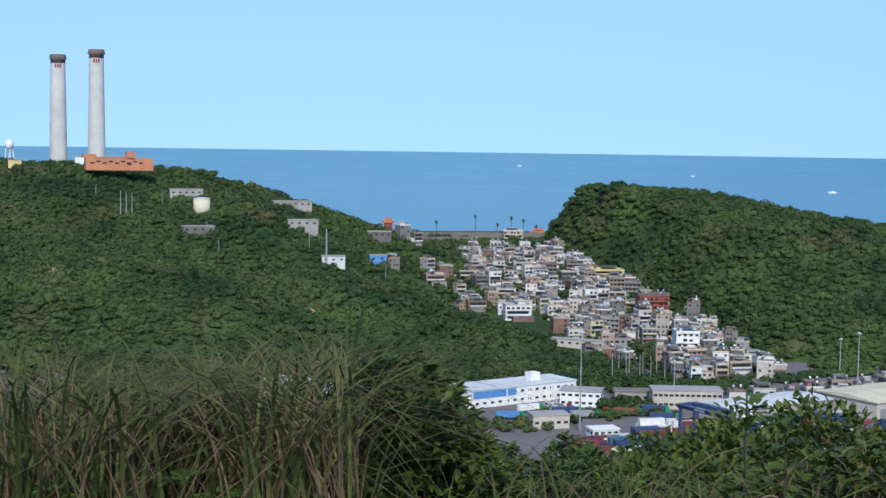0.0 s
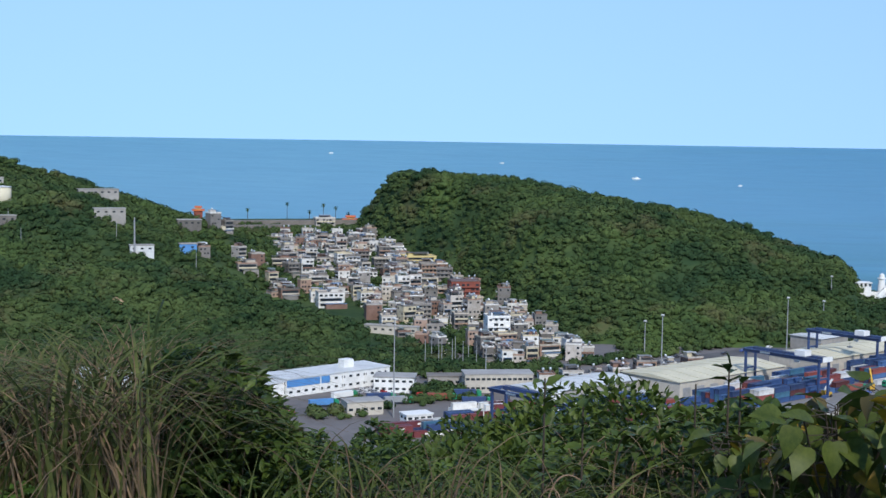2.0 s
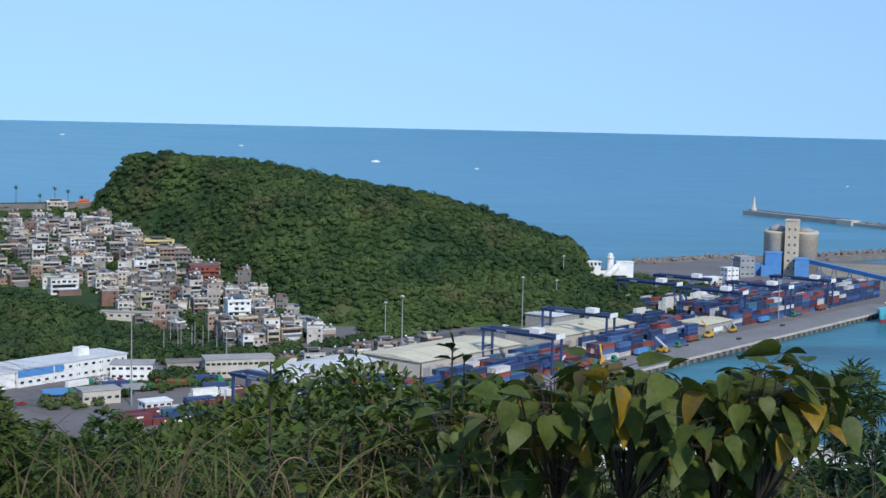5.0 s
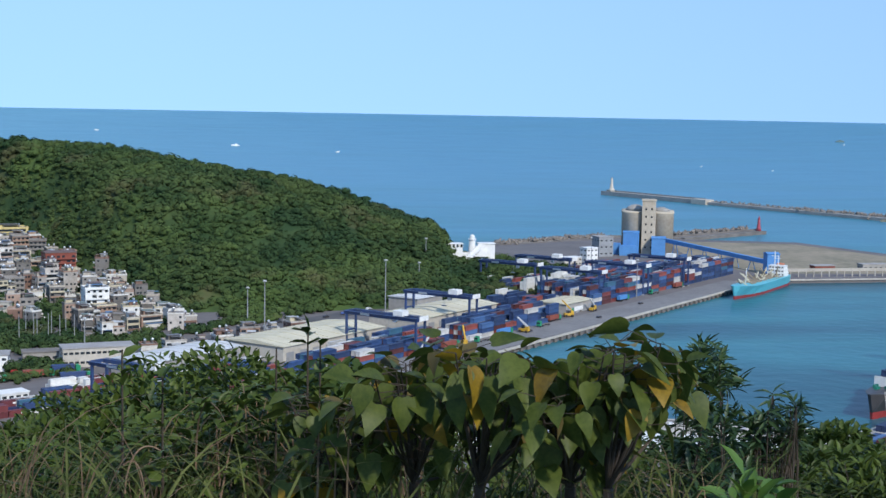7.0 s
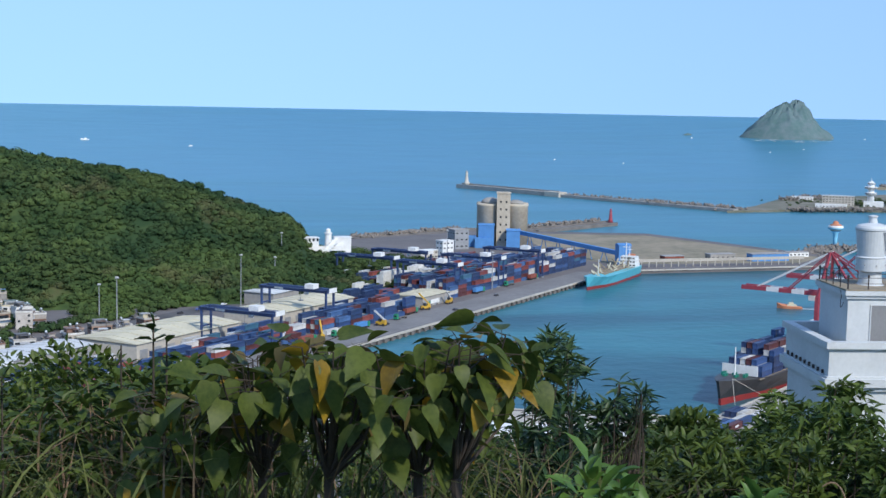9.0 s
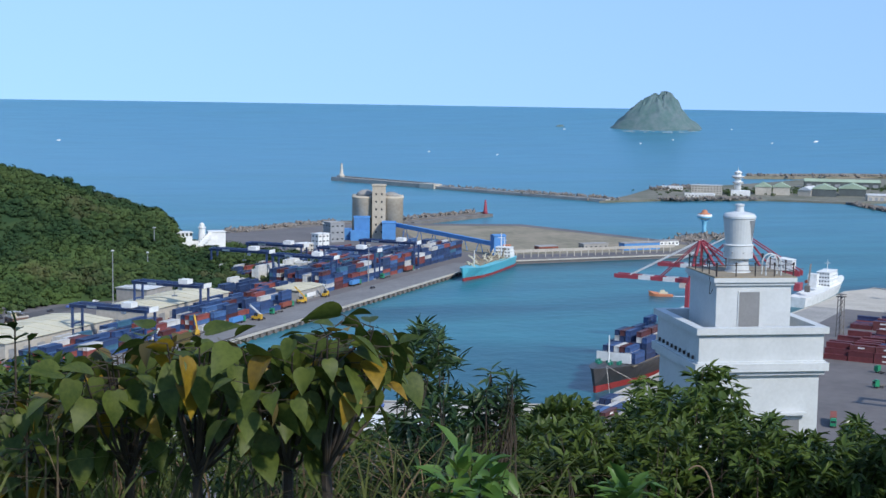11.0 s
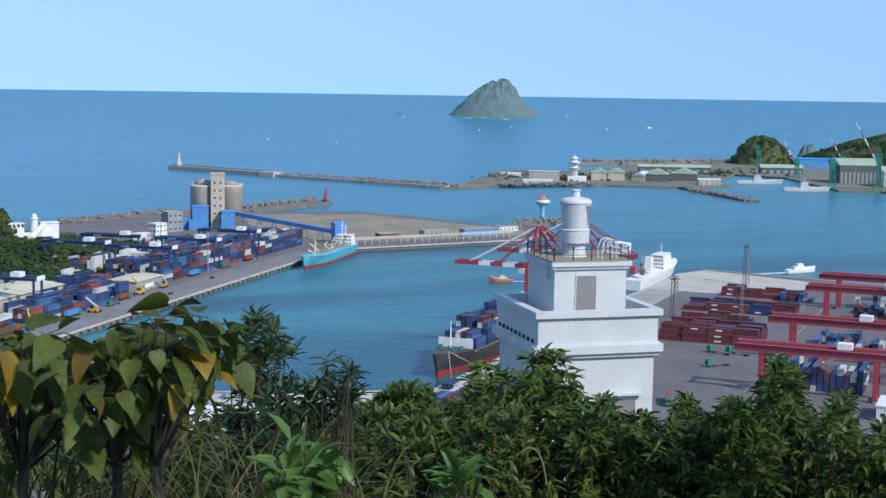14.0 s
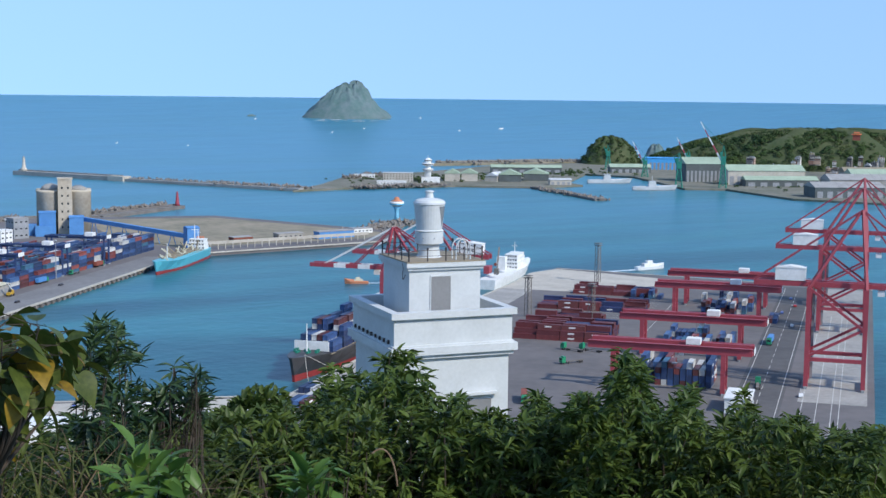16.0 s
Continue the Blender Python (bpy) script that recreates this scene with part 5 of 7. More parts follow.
def truck(x, y, turn, load, label):
    o = thing("truck", label, "truck", x, y, 3.03, turn, "yard trucks")
    part("cab", Shape().box(5.4, 0, 0.8, 2.2, 2.4, 2.4).box(5.0, 0, 3.2, 1.4, 2.2, 0.5), TRUCK_GREEN, o, "green cab")
    part("windscreen", Shape().box(6.5, 0, 2.0, 0.06, 2.0, 0.9), GLASS, o)
    part("chassis", Shape().box(-0.6, 0, 0.9, 12.0, 1.2, 0.35), DARK_CONC, o)
    for xx in (-5.2, -4, 2.6, 5.3):
        for yy in (-1, 1):
            part("wheel", Shape().rod((xx, yy - 0.18, 0.5), (xx, yy + 0.18, 0.5), 0.5, 0.5, 10), TYRE, o)
    if load:
        part("load_box", Shape().box(-2.0, 0, 1.3, 11.5 if load != CREAM else 12, 2.44, 2.6 if load != CREAM else 1.3), load, o)


def yt(u, v, t, load, label):
    x, y = east(u, v)
    truck(x, y, EAST_TURN + t, load, label)


yt(22, 96, -2.9, BRICK, "green truck hauling a red container")
yt(16, 104, -2.9, CREAM, "green truck with a tan flatbed load")
yt(110, 98, 2.4, None, "empty green yard truck")
yt(141, 92, 1.2, None, "green yard tractor beside the containers")
yt(143, 101, 1.2, None, "green yard tractor beside the containers")
yt(84, 186, 0.05, None, "green truck on the lane")
yt(196, 184, 3.1, BLUE, "truck with a blue container")
for k, (u, v) in enumerate(((300, 184), (330, 190), (360, 186), (255, 192), (70, 205))):
    x, y = east(u, v)
    copy_thing(base_car, pose(x, y, 3.04, 0, 0, EAST_DEG + 3))
for k in range(7):
    copy_thing(base_car, pose(130 + k * 9, 552 - k * 3.2, 3.04, 0, 0, 70 + k))
x, y = east(38, 182)
block("yard_office", "white flat roofed yard office", x, y, EAST_TURN, 20, 10, 6, WHITE, 1, 5, None, WHITE)
for k in range(5):
    block("harbour_store", "white roofed store at the head of the harbour", 60 + k * 30, 520 - k * 9, -0.3, 24, 15, 6, WHITE, 1, 5, None, WHITE)


# ---- ships ----
HULL_RED = mat("antifouling_red", (0.30, 0.035, 0.03), (0.22, 0.03, 0.03), 0.5, scale=0.2)
HULL_TEAL = mat("hull_turquoise", (0.10, 0.42, 0.50), (0.08, 0.34, 0.42), 0.4, scale=0.2)
HULL_GREY = mat("hull_grey", (0.060, 0.058, 0.060), (0.040, 0.038, 0.038), 0.5, scale=0.2)
DECK = mat("ship_deck", (0.30, 0.24, 0.16), (0.20, 0.17, 0.12), 0.8, scale=0.3)
GREEN_STEEL = mat("green_steel", (0.02, 0.22, 0.15), (0.02, 0.16, 0.11), 0.5, scale=0.4)


def hull_rings(L, W, zs, flare):
    """Outline rings of a hull with the bow at +x."""
    rings = []
    for z, k in zs:
        ring = []
        for t, w in ((-0.5, 0.78), (-0.42, 0.96), (-0.2, 1.0), (0.1, 1.0), (0.28, 0.94 - 0.2 * (1 - k)), (0.38, 0.76 - 0.42 * (1 - k)), (0.45, 0.48 - 0.34 * (1 - k)), (0.5, 0.06)):
            ring.append((t * L + (flare * k if t > 0.3 else 0) * (t - 0.3) * 5, w * W / 2 * (0.86 + 0.14 * k), z + max(0, t - 0.25) * 10 * k))
        rings.append(ring + [(x, -y, z2) for x, y, z2 in reversed(ring)])
    return rings


def hull_shape(L, W, zs, flare=2.0, cap=True):
    r = hull_rings(L, W, zs, flare)
    n = len(r[0])
    s = Shape()
    s.add([p for ring in r for p in ring], [(j * n + (i + 1) % n, j * n + i, (j + 1) * n + i, (j + 1) * n + (i + 1) % n) for j in range(len(r) - 1) for i in range(n)])
    if cap:
        s.f.append(tuple(range((len(r) - 1) * n, len(r) * n))[::-1])
    return s


def ship(name, label, x, y, deg, L, W, free, side, lower=HULL_RED, red=1.8, rake=4.0):
    o = thing(name, label, "ship", x, y, 0, radians(deg))
    part("lower_hull", hull_shape(L, W, ((-3, 0.0), (red, 0.25)), rake, False), lower, o, "red antifouling band")
    part("upper_hull", hull_shape(L, W, ((red, 0.25), (free, 1.0)), rake, True), side, o)
    return o


def wheelhouse(o, x, tiers, W, z0, wall=WHITE, step=2.6, L=11):
    for k in range(tiers):
        w = W * (0.94 - 0.05 * k)
        part("deckhouse", Shape().box(x, 0, z0 + k * step, L - k * 0.9, w, step - 0.25).box(x, 0, z0 + (k + 1) * step - 0.25, L - k * 0.7, w + 0.8, 0.25), wall, o)
        for j in range(5):
            part("window", Shape().box(x + (L - k * 0.9) / 2 + 0.02, -w * 0.4 + j * w * 0.2, z0 + k * step + 0.9, 0.1, w * 0.11, 0.9), GLASS, o)
            part("window", Shape().box(x - (L - k * 0.9) / 2 - 0.02, -w * 0.4 + j * w * 0.2, z0 + k * step + 0.9, 0.1, w * 0.11, 0.9), GLASS, o)
    top = z0 + tiers * step
    part("mast", Shape().tube(x, 0, [(top, 0.35), (top + 8, 0.15)], 8).box(x, 0, top + 5, 0.4, 4, 0.3), wall, o)


def fwd(deg, L):
    return L * math.cos(radians(deg)), L * math.sin(radians(deg))


# turquoise bulk carrier, bow towards the lookout
d = 180 + 54
o = ship("cargo_ship", "turquoise cargo ship with rusty deck gear", 331, 990, d, 112, 17, 7.5, HULL_TEAL)
wheelhouse(o, -44, 3, 14, 7.5)
part("funnel", Shape().box(-50, 0, 7.5, 4, 5, 9), ORANGE, o, "orange funnel")
part("deck", Shape().box(2, 0, 7.55, 78, 13, 0.4), DECK, o)
for k in range(5):
    part("hatch", Shape().box(-26 + k * 13, 0, 7.95, 9.5, 9, 1.6), DECK, o)
sr = random.Random(5)
for k in range(26):
    xx = -34 + k * 3.0
    part("derrick", Shape().beam((xx, sr.uniform(-5, 5), 8), (xx + sr.uniform(-3, 3), sr.uniform(-6, 6), 8 + sr.uniform(3, 8)), 0.7), CREAM if k % 3 else DECK, o)
part("foremast", Shape().tube(32, 0, [(7.5, 0.4), (20, 0.2)], 8), WHITE, o)
part("mainmast", Shape().tube(-35, 0, [(7.5, 0.6), (27, 0.3)], 8).box(-35, 0, 23, 0.4, 5, 0.4), WHITE, o)

# container ship at the eastern quay
d = EAST_DEG + 180
x, y = east(112, -14)
o = ship("container_ship", "dark grey container ship stacked with navy boxes", x, y, d, 146, 22, 9.0, HULL_GREY, HULL_RED, 2.5)
part("breakwater", Shape().box(52, 0, 10.5, 0.5, 17, 4.5), WHITE, o, "white bow breakwater wall")
part("foremast", Shape().tube(58, 0, [(10, 0.45), (24, 0.25)], 8), WHITE, o)
part("deck", Shape().box(-5, 0, 9.02, 112, 19, 0.5), DECK, o)
for k in range(10):
    part("winch", Shape().box(55 + (k % 4) * 2.2, -6 + (k // 2) * 2.6, 10.5, 1.4, 1.2, 1.5), GREEN_STEEL, o)
wheelhouse(o, -58, 5, 18, 9)
cx, cy = x, y
ca, sa2 = math.cos(radians(d)), math.sin(radians(d))


def deck_frame(u, v):
    return cx + u * ca - v * sa2, cy + u * sa2 + v * ca


for u0, tiers in ((36, 3), (22, 5), (8, 5), (-8, 4), (-22, 5), (-38, 4)):
    stack(deck_frame, radians(d), u0, u0 + 12.7, -10, 10, tiers, "mix", fill=0.95, z=9.55, single=False)
flush_rows("container_rows_east", "navy and red containers in the eastern yard and on deck")
for a, b in (((70, 4, 12), (92, 15, 3.2)), ((70, 4, 12), (60, 17, 3.2))):
    p, q = deck_frame(a[0], a[1]), deck_frame(b[0], b[1])
    t = thing("mooring_line", "pale mooring rope from bow to quay", "rope", 0, 0, 0, 0, "mooring ropes")
    part("rope", Shape().rod((*p, a[2]), (*q, b[2]), 0.12, 0.12, 5), PALE_CONC, t)

# white research ship
x, y = east(410, -9)
o = ship("white_ship", "white passenger ship with red deck gear at the quay", x, y, EAST_DEG, 112, 14, 6.5, WHITE, WHITE, 1.5)
wheelhouse(o, 18, 4, 11, 6.5, WHITE, 2.5, 24)
part("funnel", Shape().box(-18, 0, 9, 6, 6, 9), WHITE, o)
for k in range(3):
    part("lifeboat", Shape().rod((-8 + k * 9, 7.4, 11), (-2 + k * 9, 7.4, 11), 1.1, 1.1, 8), BRICK, o)
part("deck_crane", Shape().beam((-44, -3, 9), (-26, 0, 25), 1.0).box(-44, -3, 9, 3, 3, 4), DARK_CONC, o)
part("stern_gear", Shape().box(-40, 4, 9, 8, 4, 5), CRANE_RED, o)


def small_boat(x, y, deg, L, label, wake=0.0, dark=False, z=0.0):
    o = thing("boat", label, "boat", x, y, z, radians(deg), "boats on the water")
    part("hull", hull_shape(L, L * 0.24, ((-0.6, 0.0), (L * 0.09, 0.9)), 0.6), ORANGE if dark else WHITE, o)
    part("cabin", Shape().box(-L * 0.08, 0, L * 0.09, L * 0.38, L * 0.17, L * 0.09).box(-L * 0.05, 0, L * 0.18, L * 0.2, L * 0.13, L * 0.08), CREAM if dark else WHITE, o)
    part("mast", Shape().rod((-L * 0.1, 0, L * 0.26), (-L * 0.1, 0, L * 0.42), 0.15, 0.08), GREY, o)
    if wake:
        part("wake", Shape().add([(-L * 0.45, -L * 0.1, 0.12), (-L * 0.45, L * 0.1, 0.12), (-L * 0.5 - wake, L * 0.16, 0.12), (-L * 0.5 - wake, -L * 0.16, 0.12)], [(0, 1, 2, 3)]), FOAM, o, "thin white wake")


FOAM = mat("sea_foam", (0.75, 0.78, 0.78), (0.30, 0.42, 0.48), 0.8, scale=0.12)
small_boat(640, 828, 0, 25, "white patrol launch under way", 80)
small_boat(407, 848, 160, 16, "small orange pilot boat with wake", 25, True)
small_boat(405, 780, 150, 24, "white launch beside the quay")


def far_boat(az, el, L, wake=0.0, deg=0.0):
    for r in range(1500, 4880, 20):
        if math.degrees(math.atan2(float(sea_level(np.array(float(r)))) - 130, r)) >= el:
            break
    small_boat(r * math.sin(radians(az)), r * math.cos(radians(az)), deg, L, "tiny white fishing boat far out at sea", wake, False, float(sea_level(np.array(float(r)))))


for az, el, L, wk, dg in ((-2.92, -1.7, 22, 60, 200), (-8.4, -1.15, 12, 0, 0), (1.2, -1.9, 10, 0, 0), (16, -2.2, 5, 0, 0), (21.5, -1.2, 6, 0, 0), (28.2, -1.1, 7, 0, 20), (29.8, -1.6, 6, 0, 0), (31.5, -1.5, 14, 30, 0), (24.6, -1.7, 4, 0, 0), (25.9, -1.55, 4, 0, 0), (18.8, -2.3, 4, 0, 0), (-15.4, -0.85, 14, 0, 0)):
    far_boat(az, el, L, wk, dg)

# ---- breakwaters ----
TETRA = mat("armour_concrete", (0.26, 0.23, 0.20), (0.15, 0.135, 0.12), 0.9, scale=0.3, vary="island")


def tetrapods(name, a, b, count, spread, size, label, z0=1.0, z1=4.0):
    g = np.random.default_rng(count)
    legs = np.array([(0, 0, 1), (0.94, 0, -0.33), (-0.47, 0.82, -0.33), (-0.47, -0.82, -0.33)])
    vs, fs, k = [], [], 0
    for i in range(count):
        t = g.random()
        c = np.array([a[0] + t * (b[0] - a[0]) + g.normal() * spread, a[1] + t * (b[1] - a[1]) + g.normal() * spread, g.uniform(z0, z1)])
        q = Euler(g.uniform(0, 6.28, 3)).to_matrix()
        m = np.array(q)
        s = size * g.uniform(0.8, 1.2)
        L = legs @ m.T
        for d0 in L:
            p = np.cross(d0, (0.3, 0.5, 0.81))
            p /= np.linalg.norm(p)
            r = np.cross(d0, p)
            ring0 = [c + (p * x + r * y) * s * 0.42 for x, y in ((1, 0), (-0.5, 0.87), (-0.5, -0.87))]
            ring1 = [c + d0 * s + (p * x + r * y) * s * 0.26 for x, y in ((1, 0), (-0.5, 0.87), (-0.5, -0.87))]
            vs += ring0 + ring1
            fs += [(k, k + 1, k + 4), (k, k + 4, k + 3), (k + 1, k + 2, k + 5), (k + 1, k + 5, k + 4), (k + 2, k, k + 3), (k + 2, k + 3, k + 5), (k + 3, k + 4, k + 5)]
            k += 6
    setting(name, big_mesh(name, vs, fs, TETRA), TETRA, label, "tetrapods", kind="stuff")


def mole(name, pts, w, top, label, material=CONCRETE, parapet=0.0):
    s = Shape()
    for a, b in zip(pts, pts[1:]):
        s.beam((*a, top / 2 - 1), (*b, top / 2 - 1), w, top + 2)
        if parapet:
            a2, b2 = Vector((*a, 0)), Vector((*b, 0))
            n = (b2 - a2).normalized().cross(Vector((0, 0, 1))) * (w * 0.4)
            s.beam((a2 - n) + Vector((0, 0, top + parapet / 2)), (b2 - n) + Vector((0, 0, top + parapet / 2)), 1.5, parapet)
    setting(name, s, material, label, "breakwater")


mole("trim_inner_breakwater", [(175, 1292), (300, 1372), (375, 1378), (490, 1468)], 14, 3.5, "grey concrete inner breakwater", DARK_CONC, 1.5)
tetrapods("armour_inner", (180, 1300), (300, 1385), 260, 5, 2.6, "jumbled concrete armour blocks along the shore", 2, 5)
tetrapods("armour_inner_arm", (360, 1392), (478, 1478), 170, 3.5, 2.6, "jumbled concrete armour blocks on the breakwater", 3, 6)
mole("trim_outer_breakwater", [(458, 2128), (560, 1935)], 13, 6.0, "long grey outer breakwater", CONCRETE, 2.0)
mole("trim_outer_breakwater_low", [(560, 1935), (715, 1655)], 10, 4.0, "low grey outer breakwater", CONCRETE, 1.0)
mole("trim_breakwater_head", [(552, 1950), (566, 1924)], 17, 7.0, "pale concrete breakwater joint", PALE_CONC)
tetrapods("armour_outer", (650, 1790), (725, 1668), 240, 6, 2.6, "pale concrete armour blocks by the breakwater", 1, 6)
tetrapods("armour_outer_back", (575, 1925), (660, 1780), 90, 3, 2.4, "concrete armour blocks behind the wall", 3, 5.5)


def beacon(x, y, z, rings, paint, label):
    o = thing("beacon", label, "beacon", x, y, z)
    part("tower", Shape().tube(0, 0, rings, 16), paint, o, "", True)
    part("lantern", Shape().tube(0, 0, [(rings[-1][0], 0.9), (rings[-1][0] + 1.6, 0.9), (rings[-1][0] + 2.6, 0.2)], 12), paint, o)
    part("gallery", Shape().tube(0, 0, [(rings[-1][0] - 0.5, rings[-1][1] + 0.5), (rings[-1][0], rings[-1][1] + 0.5)], 16), paint, o)


beacon(486, 1464, 3.5, [(0, 3.0), (3, 2.2), (10, 1.4), (13, 1.2)], CRANE_RED, "small red lighthouse on the breakwater head")
beacon(466, 2112, 6, [(0, 5), (4, 4.5), (5, 3.0), (15, 2.0), (20, 1.8)], PALE_CONC, "slim grey lighthouse on the outer breakwater")

# saucer shaped harbour beacon
BEACON_BLUE = mat("pale_blue_paint", (0.25, 0.60, 0.78), (0.20, 0.50, 0.68), 0.5, scale=0.3)
o = thing("harbour_beacon", "saucer topped harbour beacon with orange lid", "beacon", 632, 1226, 0)
part("column", Shape().tube(0, 0, [(-2, 2.2), (9, 2.0), (14, 2.4), (16.5, 4.5)], 24), BEACON_BLUE, o, "pale blue column", True)
part("saucer", Shape().tube(0, 0, [(16.5, 4.5), (19, 7.2), (20.6, 7.4), (21.6, 6.6)], 32), WHITE, o, "white saucer", True)
part("band", Shape().tube(0, 0, [(18.2, 6.9), (19.0, 7.35), (19.6, 7.4)], 32, False), BEACON_BLUE, o)
part("lid", Shape().tube(0, 0, [(21.6, 6.2), (22.6, 5.0), (23.2, 2.8), (25, 2.6), (26, 1.2)], 32), ORANGE, o, "orange lid", True)
tetrapods("armour_jetty", (545, 1140), (640, 1220), 260, 8, 2.8, "pale armour blocks at the jetty end", 0, 3.5)
mole("trim_jetty_end", [(560, 1120), (632, 1216)], 16, 2.2, "low grey rubble arm of the jetty", DARK_CONC)

# ---- far peninsula and shipyard ----
PENINSULA = [(700, 1648), (811, 1673), (946, 1660), (1040, 1596), (1120, 1606), (1130, 1660), (1280, 1830), (1310, 1740), (1215, 1500), (1262, 1470), (1225, 1300), (1280, 1200), (1500, 1050), (2300, 1400), (2300, 2300), (1520, 2240), (1400, 2130), (1250, 2080), (1060, 1960), (880, 1880), (780, 1740)]
setting("ground_peninsula", Shape().slab(PENINSULA, -6, 2.6), SHIPYARD, "low shipyard land across the harbour", "ground")
mole("trim_shipyard_mole", [(1036, 1598), (1018, 1490), (993, 1385)], 16, 2.8, "dark rubble mole of the shipyard", DARK_CONC)
tetrapods("armour_mole", (1032, 1590), (993, 1382), 160, 5, 2.4, "dark armour rocks on the mole", 1, 3.5)
tetrapods("armour_peninsula", (870, 1840), (960, 1900), 160, 9, 2.6, "dark armour blocks on the seaward shore", 2, 7)
tetrapods("armour_white", (800, 1668), (930, 1668), 240, 7, 2.4, "white new armour blocks stacked ashore", 2, 5)
setting("ground_spit", Shape().slab([(1180, 2150), (1560, 2110), (1600, 2180), (1450, 2240), (1250, 2230)], -4, 4.5), SAND, "pale rocky spit beyond the shipyard", "ground")
tetrapods("armour_spit", (1200, 2170), (1570, 2130), 200, 14, 3.2, "pale broken rocks on the spit", 3, 7)

x, y = 943, 1734
o = thing("harbour_control_tower", "white tiered harbour control tower", "tower", x, y, 2.6, math.atan2(-x, y))
part("podium", Shape().box(4, 0, 0, 26, 16, 7), WHITE, o)
part("column", Shape().tube(0, 0, [(7, 4.6), (16, 4.4), (30, 4.2), (34, 3)], 20), WHITE, o, "", True)
for z0, r in ((15.5, 8.0), (23.5, 8.6), (29, 5.5)):
    part("deck_ring", Shape().tube(0, 0, [(z0, r - 2.5), (z0 + 1.2, r), (z0 + 3.0, r), (z0 + 3.6, r - 1.5)], 24), WHITE, o)
    part("window_band", Shape().tube(0, 0, [(z0 + 1.5, r + 0.04), (z0 + 2.5, r + 0.04)], 24, False), GLASS, o)
part("mast", Shape().tube(0, 0, [(34, 0.5), (39, 0.2)], 6), WHITE, o)
face = math.atan2(-x, y)
block("customs_building", "long cream four storey building beside the tower", 905, 1752, face, 42, 14, 13, PALE_CONC, 4, 10, None, PALE_ROOF, 2.6)
block("customs_building", "low white annex by the shore", 868, 1700, face, 40, 10, 5, WHITE, 1, 9, None, WHITE, 2.6)
block("customs_building", "white low store on the seaward side", 900, 1850, face, 30, 10, 5, WHITE, 1, 7, None, WHITE, 2.6)

GREEN_ROOF = mat("pale_green_roof", (0.36, 0.44, 0.32), (0.26, 0.33, 0.24), 0.7, scale=0.06)
DARK_WALL = mat("dark_shed_wall", (0.10, 0.12, 0.12), (0.07, 0.08, 0.08), 0.8, scale=0.1)
SKY_BLUE = mat("bright_blue_cladding", (0.06, 0.34, 0.68), (0.05, 0.28, 0.56), 0.6, scale=0.1)


def far_hall(label, x, y, L, W, hgt, wall, roof, rise, turn=0.0, n=4):
    hall("shipyard_hall", label, lambda u, v: (x, y), math.atan2(-x, y) + turn, -L / 2, L / 2, -W / 2, W / 2, hgt, wall, roof, rise, n, "shipyard halls", 2.6)


far_hall("pale green roofed twin hall by the tower", 993, 1752, 30, 22, 11, PALE_CONC, GREEN_ROOF, 6, 1.57, 3)
far_hall("pale green roofed twin hall by the tower", 1017, 1744, 30, 23, 11, PALE_CONC, GREEN_ROOF, 6, 1.57, 3)
far_hall("arched pale hangar beside the dock", 1049, 1724, 34, 18, 8, PALE_CONC, PALE_ROOF, 5, 1.2, 3)
far_hall("green roofed shed with dark doorway", 1067, 1714, 36, 32, 10, DARK_WALL, GREEN_ROOF, 7, 1.57, 3)
far_hall("green roofed shed with dark doorway", 1116, 1720, 40, 36, 10, DARK_WALL, GREEN_ROOF, 7, 1.57, 3)
far_hall("long low green roofed shed", 1200, 1880, 112, 20, 9, DARK_WALL, GREEN_ROOF, 4, 0.1, 8)
far_hall("small grey dockside building", 1092, 1622, 30, 14, 7, PALE_CONC, PALE_ROOF, 2, 0.2, 4)
far_hall("low green roofed workshop", 1371, 1836, 66, 24, 9, DARK_WALL, GREEN_ROOF, 5, 0.2, 6)
far_hall("bright blue clad assembly hall", 1489, 1900, 60, 34, 19, SKY_BLUE, SKY_BLUE, 1.5, 0.0, 9)
far_hall("great dark shipbuilding hall with green roof", 1345, 1625, 60, 52, 26, DARK_WALL, GREEN_ROOF, 9, 0.3, 10)
far_hall("long pale green roofed workshop", 1380, 1530, 112, 40, 20, PALE_CONC, GREEN_ROOF, 8, 0.3, 10)
far_hall("low green roofed dock shed", 1376, 1490, 104, 26, 9, DARK_WALL, GREEN_ROOF, 5, 0.3, 6)
far_hall("grey roofed boat shed", 1310, 1300, 90, 44, 13, DARK_WALL, GREY_ROOF, 6, 0.35, 7)
far_hall("long grey roofed warehouse", 1420, 1385, 90, 40, 15, CONCRETE, GREY_ROOF, 7, 0.35, 8)
far_hall("pale grey workshop behind the boat shed", 1560, 1440, 150, 40, 16, PALE_CONC, GREEN_ROOF, 7, 0.3, 9)
far_hall("rusty roofed workshop in the shipyard", 1600, 1520, 110, 40, 14, CONCRETE, DECK, 7, 0.3, 7)
block("shipyard_office", "pale apartment block beyond the shipyard", 1620, 1430, -0.8, 44, 16, 22, PALE_CONC, 6, 9, None, PALE_ROOF, 2.6)
tn = random.Random(21)
for k in range(34):
    a, D = tn.uniform(41.5, 47.5), tn.uniform(2050, 2420)
    x, y = at(a, D)
    zz = 2.6 + max(0, (D - 2120) * 0.06)
    h = copy_thing(house_kinds[tn.randrange(12)][0], pose(x, y, zz, 0, 0, -a + tn.uniform(-20, 20)))


